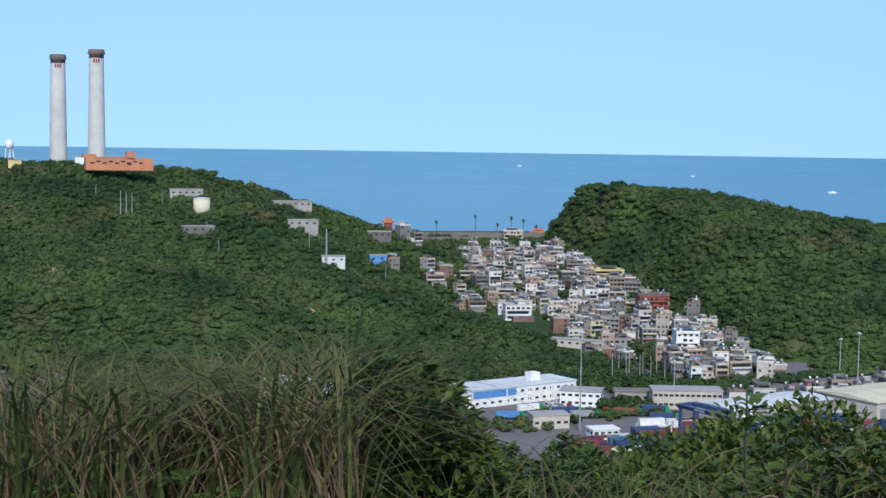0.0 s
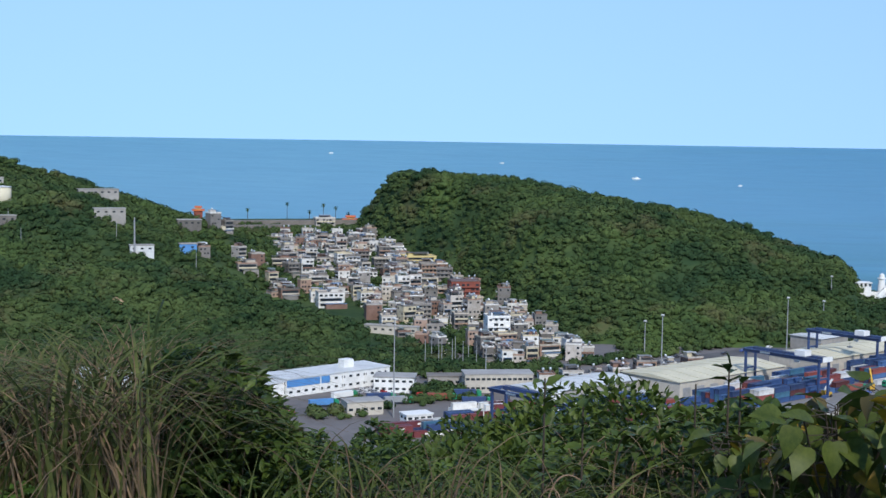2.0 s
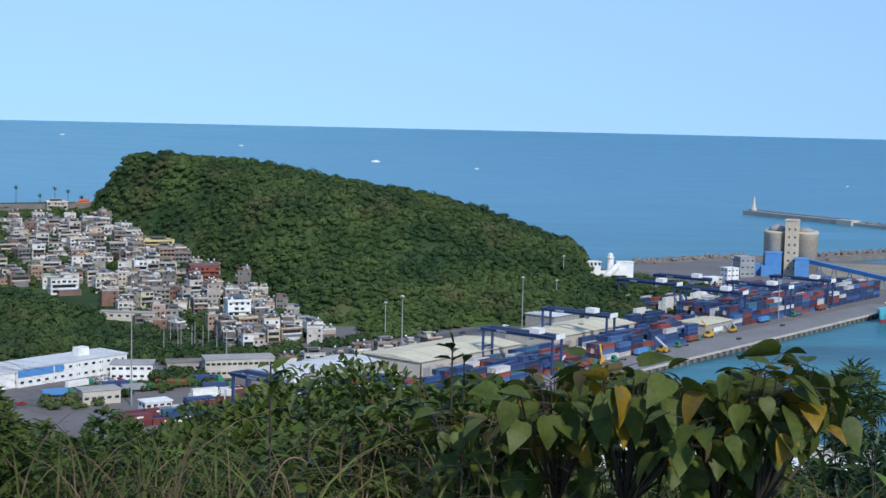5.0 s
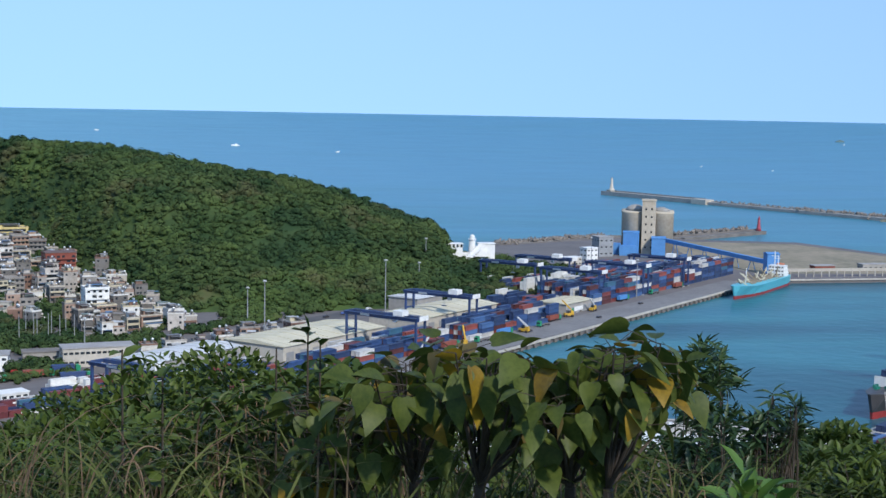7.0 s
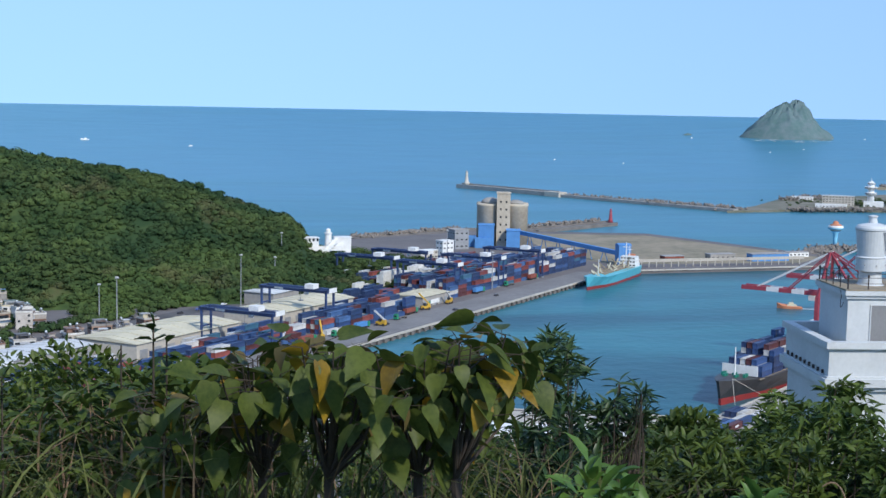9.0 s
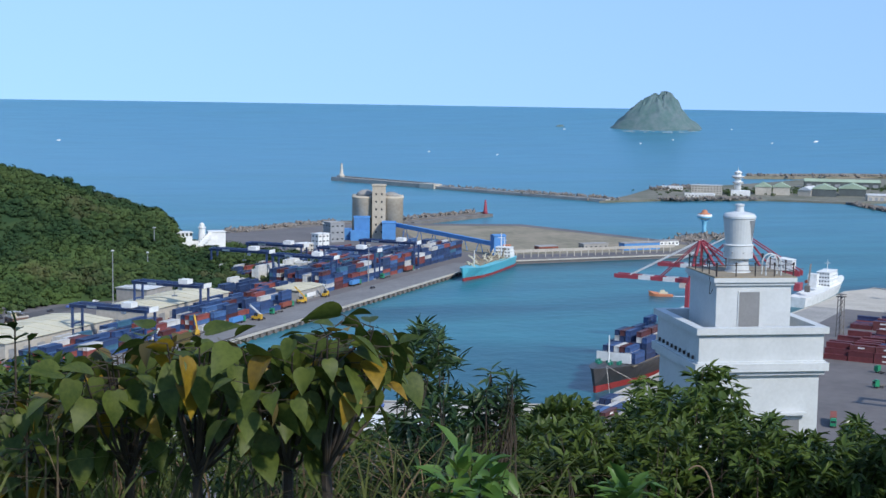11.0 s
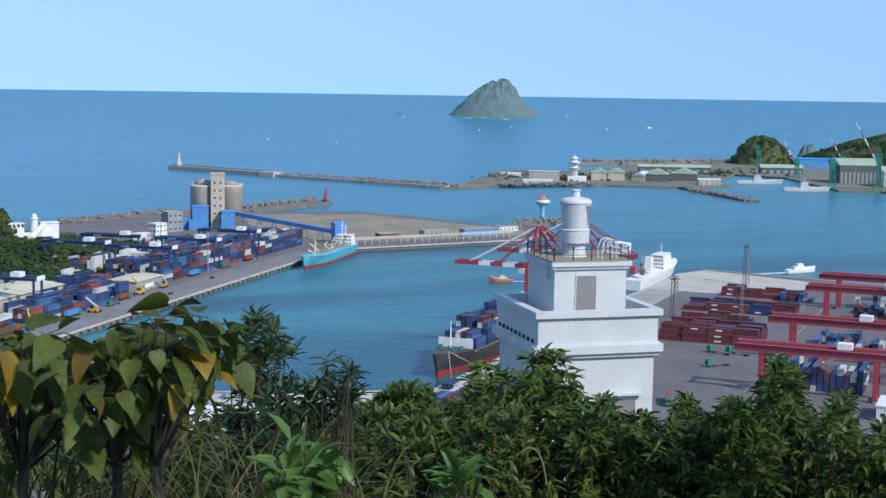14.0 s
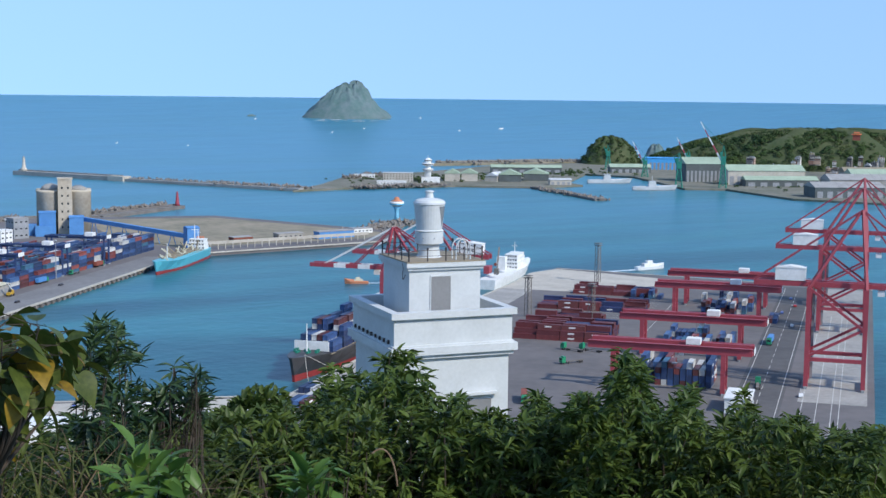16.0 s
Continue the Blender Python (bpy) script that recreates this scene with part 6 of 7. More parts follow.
def jib_crane(x, y, hgt, jib, turn, stripe):
    o = thing("jib_crane", "green shipyard crane with a striped jib", "crane", x, y, 2.6, turn, "shipyard cranes")
    for a, b in ((-1, -1), (1, -1), (1, 1), (-1, 1)):
        part("leg", Shape().beam((a * 5, b * 5, 0), (a * 2, b * 2, hgt * 0.55), 1.2), GREEN_STEEL, o)
    br = Shape()
    for k in range(4):
        z0, z1 = hgt * 0.13 * k, hgt * 0.13 * (k + 1)
        w0, w1 = 5 - 0.75 * k, 5 - 0.75 * (k + 1)
        br.beam((-w0, -w0, z0), (w1, -w1, z1), 0.6).beam((w0, -w0, z0), (-w1, -w1, z1), 0.6).beam((-w1, -w1, z1), (w1, -w1, z1), 0.6)
    part("bracing", br, GREEN_STEEL, o)
    part("cab", Shape().box(0, 0, hgt * 0.55, 7, 7, hgt * 0.2).box(-3, 0, hgt * 0.75, 4, 4, hgt * 0.1), GREEN_STEEL, o)
    part("a_frame", Shape().beam((-3, 0, hgt * 0.75), (0, 0, hgt), 1.2).beam((3, 0, hgt * 0.75), (0, 0, hgt), 1.2), GREEN_STEEL, o)
    tip = Vector((-jib * 0.52, 0, hgt * 0.65 + jib * 0.85))
    foot = Vector((-3, 0, hgt * 0.65))
    for k in range(5):
        p, q = foot.lerp(tip, k / 5), foot.lerp(tip, (k + 1) / 5)
        part("jib_section", Shape().beam(p, q, 2.2 - 0.25 * k), (CRANE_RED if k % 2 else WHITE) if stripe else GREEN_STEEL, o)
    part("stay", Shape().beam((0, 0, hgt), tip, 0.35), GREEN_STEEL, o)


jib_crane(1270, 1487, 58, 62, math.atan2(-1270, 1487), True)
jib_crane(1212, 1510, 48, 14, math.atan2(-1212, 1510), False)
jib_crane(1322, 1730, 34, 38, math.atan2(-1322, 1730), True)
jib_crane(1512, 1860, 34, 38, math.atan2(-1512, 1860), True)
jib_crane(1400, 1935, 40, 14, math.atan2(-1400, 1935), False)
for az, D, L in ((35.92, 2045, 62), (37.75, 1915, 58)):
    x, y = at(az, D)
    o = ship("patrol_ship", "pale grey patrol ship moored at the shipyard", x, y, -25, L, 9, 5, PALE_ROOF, GREY, 0.8)
    wheelhouse(o, -2, 3, 7, 5, PALE_ROOF)

# ---- far hills and the islet ----
def mound(name, label, x, y, rx, ry, hgt, z0, seed, material, peak=1.3, n=48, rough=0.10, turn=0.0, smooth=False):
    g = np.random.default_rng(seed)
    ph = g.uniform(0, 6.28, 8)
    rad, ang = np.linspace(0, 1.05, 26), np.linspace(0, 2 * np.pi, n + 1)
    R, A = np.meshgrid(rad, ang, indexing="ij")
    prof = np.clip(1 - R ** peak, -0.06, 1)
    gully = 1 + rough * (np.sin(A * 9 + ph[0]) + 0.7 * np.sin(A * 17 + ph[1]) + 0.5 * np.sin(A * 31 + ph[2])) * np.sin(np.clip(R, 0, 1) * np.pi)
    X, Y = R * rx * np.cos(A) * (1 + 0.05 * np.sin(A * 5 + ph[3])), R * ry * np.sin(A)
    Z = z0 + hgt * prof * gully + hgt * 0.03 * np.sin(R * 21 + A * 5 + ph[4])
    c, s = math.cos(turn), math.sin(turn)
    P = np.stack([x + X * c - Y * s, y + X * s + Y * c, Z], -1).reshape(-1, 3)
    setting(name, big_mesh(name, P, grid_faces(len(rad), n + 1), material, smooth), material, label, "hill", smooth)

    def top(px, py):
        u, v = (px - x) * c + (py - y) * s, -(px - x) * s + (py - y) * c
        return z0 + hgt * np.clip(1 - np.hypot(u / rx, v / ry) ** peak, -1, 1)
    return top


def grove(name, top, x, y, rx, ry, count, label, rmin=2.5, rmax=5.0):
    g = np.random.default_rng(count)
    out = []
    while len(out) < count:
        a, r = g.uniform(0, 6.28), math.sqrt(g.random())
        px, py = x + rx * r * math.cos(a), y + ry * r * math.sin(a)
        z = float(top(px, py))
        if z > 4 and (px * (px - x) + py * (py - y)) < 40 * math.hypot(px, py):
            q = g.uniform(rmin, rmax)
            out.append((px, py, z + q * 0.3, q, 1.0))
    scatter(name, out, CROWNS, FOREST, label, "woods")


t1 = mound("ground_knoll", "small wooded knoll behind the shipyard", 1515, 2086, 56, 56, 48, 2, 3, SOIL, 2.2)
grove("knoll_woods", t1, 1515, 2086, 54, 54, 260, "dark green woods on the knoll")
t2 = mound("ground_far_ridge", "long low wooded ridge beyond the shipyard", 1790, 1830, 330, 120, 66, 2, 4, SOIL, 2.4, turn=-0.75)
grove("ridge_woods", t2, 1790, 1830, 330, 330, 1500, "dark green woods on the far ridge", 3, 6)
t3 = mound("ground_far_ridge_end", "wooded hill at the harbour mouth", 1720, 1960, 110, 90, 54, 2, 6, SOIL, 2.0)
grove("ridge_end_woods", t3, 1720, 1960, 105, 85, 300, "dark green woods on the headland", 3, 6)
t4 = mound("ground_stack", "small rocky knoll by the sea", 1690, 2180, 24, 22, 30, 1, 8, HAZED_ROCK, 2.4)
x, y = at(45.6, 2330)
temple(x, y, 66, 12)

ix, iy = at(25.15, 4190)
mound("ground_islet", "steep rocky green islet far out at sea", ix, iy, 140, 92, 106, 46, 12, HAZED_ROCK, 1.2, 96, 0.04, -0.44, True)
ax, ay = at(25.55, 4195)
mound("ground_islet_peak", "rocky summit of the islet", ax, ay, 80, 60, 112, 46, 15, HAZED_ROCK, 1.7, 72, 0.04, -0.44, True)
ax, ay = at(24.75, 4180)
mound("ground_islet_shoulder", "rocky shoulder of the islet", ax, ay, 92, 66, 84, 46, 17, HAZED_ROCK, 1.6, 72, 0.04, -0.44, True)
ax, ay = at(21.35, 4190)
mound("ground_skerry", "low dark rock awash beside the islet", ax, ay, 22, 12, 9, 48, 14, HAZED_ROCK, 1.4)
ax, ay = at(26.75, 4120)
mound("ground_skerry_2", "low rocks at the foot of the islet", ax, ay, 30, 12, 10, 44, 16, HAZED_ROCK, 1.4)

# ---- harbour light tower below the lookout ----
LAMP_GLASS = mat("lantern_glass", (0.22, 0.24, 0.25), (0.15, 0.16, 0.17), 0.15, scale=1.0)
DOOR_GREY = mat("grey_door", (0.22, 0.22, 0.22), (0.18, 0.18, 0.18), 0.6, scale=1.0)
RAIL = mat("black_rail", (0.03, 0.025, 0.025), (0.06, 0.045, 0.04), 0.6, scale=1.0)


def ring_wall(name, half, z, hgt, thick, material, parent):
    """Four walls round a square."""
    h = half - thick / 2
    for x, y, sx, sy in ((0, -h, 2 * half, thick), (0, h, 2 * half, thick), (-h, 0, thick, 2 * half - 2 * thick), (h, 0, thick, 2 * half - 2 * thick)):
        part(name, Shape().box(x, y, z, sx, sy, hgt), material, parent)


T = thing("light_tower", "square white harbour light tower with railed top", "lighthouse", 36.67, 66.67, 102, radians(-7.2))
z = 0.0
part("shaft", Shape().box(0, 0, -2, 6.5, 6.5, 16.3), TOWER_WHITE, T)
led = Shape().box(0, 0, 14.02, 6.9, 6.9, 0.22).box(0, 0, 14.24, 7.25, 7.25, 0.42)
led.box(0, 0, 14.66, 6.95, 6.95, 0.10)
part("ledge", led, TOWER_WHITE, T, "moulded white ledge")
ring_wall("terrace_wall", 3.38, 14.76, 1.42, 0.28, TOWER_WHITE, T)
part("terrace_floor", Shape().box(0, 0, 14.77, 6.0, 6.0, 0.2), CONCRETE, T)
ring_wall("terrace_coping", 3.58, 16.18, 0.34, 0.5, TOWER_WHITE, T)
for k in range(9):
    part("scupper", Shape().box(-3.46, -2.7 + k * 0.68, 14.80, 0.1, 0.10, 0.2), RAIL, T, "dark drain slot")
part("watch_room", Shape().box(0, 0, 14.98, 4.1, 4.1, 3.55), TOWER_WHITE, T)
part("cornice", Shape().box(0, 0, 18.54, 4.35, 4.35, 0.16).box(0, 0, 18.70, 4.55, 4.55, 0.24), TOWER_WHITE, T)
part("gallery_floor", Shape().box(0, 0, 18.95, 4.5, 4.5, 0.06), DECK, T)
part("door", Shape().box(-0.25, -2.07, 16.15, 1.1, 0.06, 2.02), DOOR_GREY, T, "plain grey door")
part("door_frame", Shape().box(-0.25, -2.06, 18.18, 1.22, 0.07, 0.06).box(-0.84, -2.06, 16.1, 0.06, 0.07, 2.08).box(0.34, -2.06, 16.1, 0.06, 0.07, 2.08), TOWER_WHITE, T)
part("door", Shape().box(1.6, -3.27, 8.6, 1.3, 0.06, 3.0), DOOR_GREY, T, "tall grey door in the shaft")
part("hood", Shape().box(1.6, -3.4, 11.9, 1.9, 0.35, 0.12), TOWER_WHITE, T)
for sx, sy in ((1, 0), (-1, 0), (0, 1), (0, -1)):
    for k in range(5):
        t = -2.1 + k * 1.05
        part("rail_post", Shape().tube(sx * 2.12 + (t if sy else 0), sy * 2.12 + (t if sx else 0), [(19.0, 0.035), (19.62, 0.035), (19.64, 0.06), (19.72, 0.06), (19.75, 0.02)], 6), RAIL, T)
    a, b = (sx * 2.12 - (2.1 if sy else 0), sy * 2.12 - (2.1 if sx else 0)), (sx * 2.12 + (2.1 if sy else 0), sy * 2.12 + (2.1 if sx else 0))
    for zz in (19.3, 19.6):
        part("rail_bar", Shape().rod((*a, zz), (*b, zz), 0.018, 0.018, 5), RAIL, T)
lamp = part("lantern", Shape().tube(-0.15, 0, [(18.98, 0.74), (19.1, 0.62), (19.5, 0.56), (19.72, 0.58), (19.76, 0.78), (20.42, 0.78), (20.46, 0.82), (20.52, 0.71), (21.85, 0.84), (21.90, 0.88), (22.0, 0.87), (22.12, 0.78), (22.2, 0.45), (22.24, 0.24), (22.52, 0.20), (22.55, 0.25), (22.62, 0.25), (22.66, 0.06)], 32), TOWER_WHITE, T, "white lantern house with low domed cap")
pane = Shape()
for k in range(8):
    ends = []
    for q in (k, k + 1):
        a, zl = -1.25 + q * 0.115, 21.80 - 1.15 * (1 - abs(q - 4) / 4)
        ends.append([(-0.15 + (0.725 + 0.0977 * (z1 - 20.52)) * math.cos(a), (0.725 + 0.0977 * (z1 - 20.52)) * math.sin(a), z1) for z1 in (21.80, zl)])
    pane.add([ends[0][0], ends[1][0], ends[1][1], ends[0][1]], [(0, 1, 2, 3)])
part("pane", pane, LAMP_GLASS, lamp, "grey lantern glass")
for k in range(8):
    a = k * math.pi / 4
    part("bolt", Shape().box(-0.15 + 0.78 * math.cos(a), 0.78 * math.sin(a), 20.05, 0.06, 0.06, 0.06), GREY, lamp)
for yy in (-1.75, -1.2):
    hoop = Shape()
    prev = None
    for k in range(13):
        a = math.pi * k / 12
        p = Vector((1.15 + 0.42 * math.cos(a), yy, 19.55 + 0.55 * math.sin(a)))
        if prev is None:
            hoop.rod((p.x, p.y, 18.98), p, 0.04, 0.04, 6)
        else:
            hoop.rod(prev, p, 0.04, 0.04, 6)
        prev = p
    hoop.rod(prev, (prev.x, prev.y, 18.98), 0.04, 0.04, 6)
    part("ladder_hoop", hoop, TOWER_WHITE, T, "white hooped ladder rails")
cable = Shape()
prev = Vector((-2.3, -1.6, 18.9))
for k in range(8):
    t = (k + 1) / 8
    p = Vector((-2.2 - 0.12 * math.sin(t * 3.1), -1.6 - 0.25 * t, 18.9 - 0.85 * math.sin(t * 2.4)))
    cable.rod(prev, p, 0.02, 0.02, 5)
    prev = p
part("cable", cable, RAIL, T, "loose black cable")

# scrub on the peninsula and the spit
pg_far = np.random.default_rng(91)
pb = []
for k in range(420):
    a = pg_far.random()
    pb.append((860 + 480 * a + pg_far.normal() * 30, 1760 + 120 * a + pg_far.normal() * 40))
for k in range(160):
    pb.append((1420 + pg_far.normal() * 80, 1440 + pg_far.normal() * 90))
pb = [(x, y, 2.6 + 1.0, pg_far.uniform(1.5, 3.6), 0.9) for x, y in pb if y > 1655 or x > 1300]
scatter("peninsula_scrub", pb, CROWNS, FOREST, "low green scrub between the sheds", "bushes")

# trucks and handlers along the western quay
for k, (u, v, ld) in enumerate(((-40, 26, BRICK), (-12, 24, None), (16, 26, BLUE), (58, 25, None), (80, 30, BRICK), (120, 37, WHITE), (190, 38, BLUE), (236, 37, None), (280, 38, BRICK))):
    x, y = west(u, v)
    truck(x, y, WEST_TURN + (3.14 if k % 2 else 0), ld, "green yard truck working along the container quay")
for x, y, t, ld in ((-150, 640, 0.5, CRANE_BLUE), (-140, 634, 0.5, GREY), (-168, 640, 0.9, WHITE), (-112, 660, 0.3, CRANE_BLUE), (-104, 642, 0.3, CRANE_BLUE), (-122, 648, 0.4, BRICK), (-172, 618, 0.6, BLUE)):
    truck(x, y, t, ld, "parked truck with a boxy trailer in the yard")
HANDLER = mat("machine_yellow", (0.55, 0.33, 0.03), (0.40, 0.24, 0.03), 0.5, scale=0.4)
for k, (u, v) in enumerate(((-66, 26), (-30, 24), (30, 22), (100, 31), (132, 31))):
    x, y = west(u, v)
    o = thing("container_handler", "yellow container handler with a raised boom", "machine", x, y, 3.03, WEST_TURN + 0.8 * k, "container handlers")
    part("body", Shape().box(0, 0, 0.9, 6, 2.6, 1.6).box(-2, 0, 2.5, 2, 2.2, 1.2), HANDLER, o)
    part("cab", Shape().box(0.6, 0, 2.5, 1.6, 1.6, 1.6), GLASS, o)
    part("boom", Shape().beam((-2.5, 0, 3.4), (4.5, 0, 8.5 + 2 * (k % 2)), 0.8), HANDLER if k % 2 else PALE_ROOF, o)
    for xx in (-2, 2):
        for yy in (-1.3, 1.3):
            part("wheel", Shape().rod((xx, yy - 0.3, 0.8), (xx, yy + 0.3, 0.8), 0.8, 0.8, 10), TYRE, o)

# surf at the foot of the islet
surf = np.random.default_rng(5)
for k in range(26):
    a, D = surf.uniform(23.3, 26.9), surf.uniform(4020, 4085)
    x, y = at(a, D)
    z = float(sea_level(np.array(float(D)))) + 0.5
    L = surf.uniform(4, 13)
    c, q = math.cos(-0.44), math.sin(-0.44)
    setting("water_surf", Shape().add([(x - L * c, y - L * q, z), (x + L * c, y + L * q, z), (x + L * 0.6 * c + 1, y + L * 0.6 * q + 5, z + 0.4), (x - L * 0.7 * c + 1, y - L * 0.7 * q + 5, z + 0.4)], [(0, 1, 2, 3)]), FOAM, "thin white surf near the islet", "water")

# ---- plants on the lookout slope ----
def leaf_material(name, dark, light, rough=0.45, through=0.25, scale=1.2, gloss=0.4):
    m = mat(name, dark, light, rough, scale=scale, fine=6, vary="island")
    n, l = m.node_tree.nodes, m.node_tree.links
    b, out = n["Principled BSDF"], n["Material Output"]
    tr, mx = n.new("ShaderNodeBsdfTranslucent"), n.new("ShaderNodeMixShader")
    l.new(b.inputs["Base Color"].links[0].from_socket, tr.inputs[0])
    mx.inputs[0].default_value = through
    b.inputs["Specular IOR Level"].default_value = gloss
    l.new(b.outputs[0], mx.inputs[1])
    l.new(tr.outputs[0], mx.inputs[2])
    l.new(mx.outputs[0], out.inputs[0])
    return m


LEAF_DARK = leaf_material("glossy_dark_leaves", (0.018, 0.044, 0.010), (0.088, 0.128, 0.022), 0.5, gloss=0.25)
LEAF_MID = leaf_material("mid_green_leaves", (0.022, 0.044, 0.009), (0.092, 0.128, 0.022), 0.5, gloss=0.25)
LEAF_NARROW = leaf_material("narrow_green_leaves", (0.016, 0.042, 0.014), (0.060, 0.100, 0.030), 0.45)
LEAF_BRIGHT = leaf_material("young_green_leaves", (0.035, 0.090, 0.015), (0.100, 0.180, 0.030), 0.45)
GRASS_GREEN = leaf_material("green_grass_blades", (0.020, 0.034, 0.008), (0.120, 0.135, 0.042), 0.7, 0.25, 1.2, 0.12)
GRASS_DRY = leaf_material("dry_grass_blades", (0.060, 0.040, 0.024), (0.24, 0.165, 0.100), 0.8, 0.25, 1.2, 0.1)
TWIG = mat("twigs", (0.055, 0.040, 0.026), (0.030, 0.022, 0.016), 0.9, scale=4)
STALK_DRY = mat("dry_stalks", (0.20, 0.13, 0.075), (0.12, 0.075, 0.045), 0.8, scale=4)
pg = np.random.default_rng(77)


def spot(az, el, D):
    az, el = np.radians(az), np.radians(el)
    return np.stack([D * np.sin(az), D * np.cos(az), EYE_Z + D * np.tan(el)], -1)


def leaves_mesh(name, base, way, length, ratio, material, droop=0.25, fold=0.18):
    """Bent, folded leaves from base points along ways. Seven points and six triangles each."""
    n = len(base)
    way = way / np.linalg.norm(way, axis=1)[:, None]
    side = np.cross(way, np.array([0, 0, 1.0]) + pg.normal(size=(n, 3)) * 0.25)
    side /= np.linalg.norm(side, axis=1)[:, None] + 1e-9
    up = np.cross(side, way)
    L = length[:, None]
    pts = []
    for t, w, c in ((0, 0, 0), (0.36, 0.5, 0), (0.36, -0.5, 0), (0.36, 0, 1), (0.72, 0.36, 0), (0.72, -0.36, 0), (1.0, 0, 0)):
        p = base + way * L * t + side * L * ratio * w + up * L * (fold * ratio * (0 if c else (1 if w else 0)) - droop * t * t)
        pts.append(p)
    V = np.stack(pts, 1).reshape(-1, 3)
    f = np.array([(0, 3, 1), (0, 2, 3), (1, 3, 4), (3, 6, 4), (3, 2, 5), (3, 5, 6)])
    F = (np.arange(n)[:, None, None] * 7 + f[None]).reshape(-1, 3)
    return big_mesh(name, V, F, material)


def bush(name, label, az0, az1, top, D0, D1, whorls, per, length, ratio, material, stems=14, low=-19.0, spread=0.7, droop=0.25, extra_dark=True, twig=TWIG, category="bush", bias=1.5):
    """A leafy bush: whorls of leaves at twig ends, filling an arc of the slope up to the level top(az)."""
    az = pg.uniform(az0, az1, whorls)
    hi = np.interp(az, [p[0] for p in top], [p[1] for p in top])
    hi = hi - math.degrees(0.25 * length / D0)
    el = hi - (hi - low) * pg.random(whorls) ** bias
    D = pg.uniform(D0, D1, whorls) - (hi - el) * 0.03
    P = spot(az, el, D)
    o = thing(name, label, category, 0, 0, 0)
    b = np.repeat(P, per, 0)
    ang = np.tile(np.arange(per) * 2.4, whorls) + np.repeat(pg.uniform(0, 6.28, whorls), per) + pg.normal(size=whorls * per) * 0.3
    rise = pg.uniform(-0.35, 1.1, whorls * per)
    tilt = np.repeat(pg.normal(size=(whorls, 3)) * 0.35, per, 0)
    way = np.stack([np.cos(ang) * spread, np.sin(ang) * spread, rise * 0.6 + 0.1], 1) + tilt
    L = length * pg.uniform(0.6, 1.2, whorls * per)
    b = b + np.stack([np.zeros(len(b)), np.zeros(len(b)), pg.uniform(-0.5, 0.1, len(b)) * length * 1.3], 1)
    part("foliage", leaves_mesh("foliage", b, way, L, ratio, material, droop), material, o)
    if extra_dark:
        m = whorls * per // 2
        az = pg.uniform(az0, az1, m)
        hi = np.interp(az, [p[0] for p in top], [p[1] for p in top]) - 1.0
        el = hi - (hi - low) * pg.random(m)
        Q = spot(az, el, pg.uniform((D0 + D1) / 2, D1 + 1.0, m))
        part("inner_foliage", leaves_mesh("inner_foliage", Q, pg.normal(size=(m, 3)), np.full(m, length * 1.5), ratio * 1.4, LEAF_DARK, droop), LEAF_DARK, o)
    s = Shape()
    for k in range(stems):
        i = int(pg.integers(whorls))
        tip = Vector(P[i])
        gx, gy = tip.x * 0.97 + pg.normal() * 0.12, tip.y * 0.97 + pg.normal() * 0.12
        foot = Vector((gx, gy, float(near_slope(np.array(gx), np.array(gy)))))
        mid = foot.lerp(tip, 0.6) + Vector((pg.normal() * 0.08, pg.normal() * 0.08, 0))
        th = 0.003 + 0.0004 * D0
        s.rod(foot, mid, th * 1.5, th, 5).rod(mid, tip, th, th * 0.35, 5)
        for j in range(3):
            q = Vector(P[int(pg.integers(whorls))])
            if (q - mid).length < 1.0:
                s.rod(mid, q, th * 0.6, th * 0.3, 4)
    part("stem", s, twig, o)
    return o


# tall grass on the left of the slope
def grass(name, label, az0, az1, count, D0, D1, top, material, length=(0.9, 1.7), width=0.011, lean=0.5):
    az, D = pg.uniform(az0, az1, count), pg.uniform(D0, D1, count)
    tip_el = np.interp(az, [p[0] for p in top], [p[1] for p in top]) - np.abs(pg.normal(size=count)) * 1.6 + pg.normal(size=count) * 0.3
    tip = spot(az, tip_el, D)
    L = pg.uniform(length[0], length[1], count)
    a = pg.uniform(0, 6.28, count)
    out = np.stack([np.cos(a), np.sin(a), np.zeros(count)], 1)
    bend = (0.25 + 0.75 * pg.random(count)) * lean
    segs = 8
    rows = []
    side = np.cross(out, np.array([0, 0, 1.0]))
    turn = pg.uniform(-0.9, 0.9, count)[:, None]
    side = side * np.cos(turn) + out * np.sin(turn)
    tt = np.linspace(0, 1, 21)[None]
    crest = (tt - 0.62 * np.clip(bend, 0, 1)[:, None] * tt ** 3.2).max(1)
    foot = tip - np.stack([np.zeros(count), np.zeros(count), L * crest], 1)
    for k in range(segs + 1):
        t = k / segs
        p = foot + out * (bend * L * t ** 2.4)[:, None] + np.array([0, 0, 1.0]) * (L * (t - 0.62 * np.clip(bend, 0, 1) * t ** 3.2))[:, None]
        w = width * pg.uniform(0.9, 1.1) * (1 - t ** 2.2) + 0.0012
        rows += [p - side * w / 2, p + side * w / 2]
    V = np.stack(rows, 1).reshape(-1, 3)
    n = 2 * (segs + 1)
    f = np.array([(2 * k, 2 * k + 1, 2 * k + 3, 2 * k + 2) for k in range(segs)])
    F = (np.arange(count)[:, None, None] * n + f[None]).reshape(-1, 4)
    setting(name, big_mesh(name, V, F, material), material, label, "grass", kind="stuff")


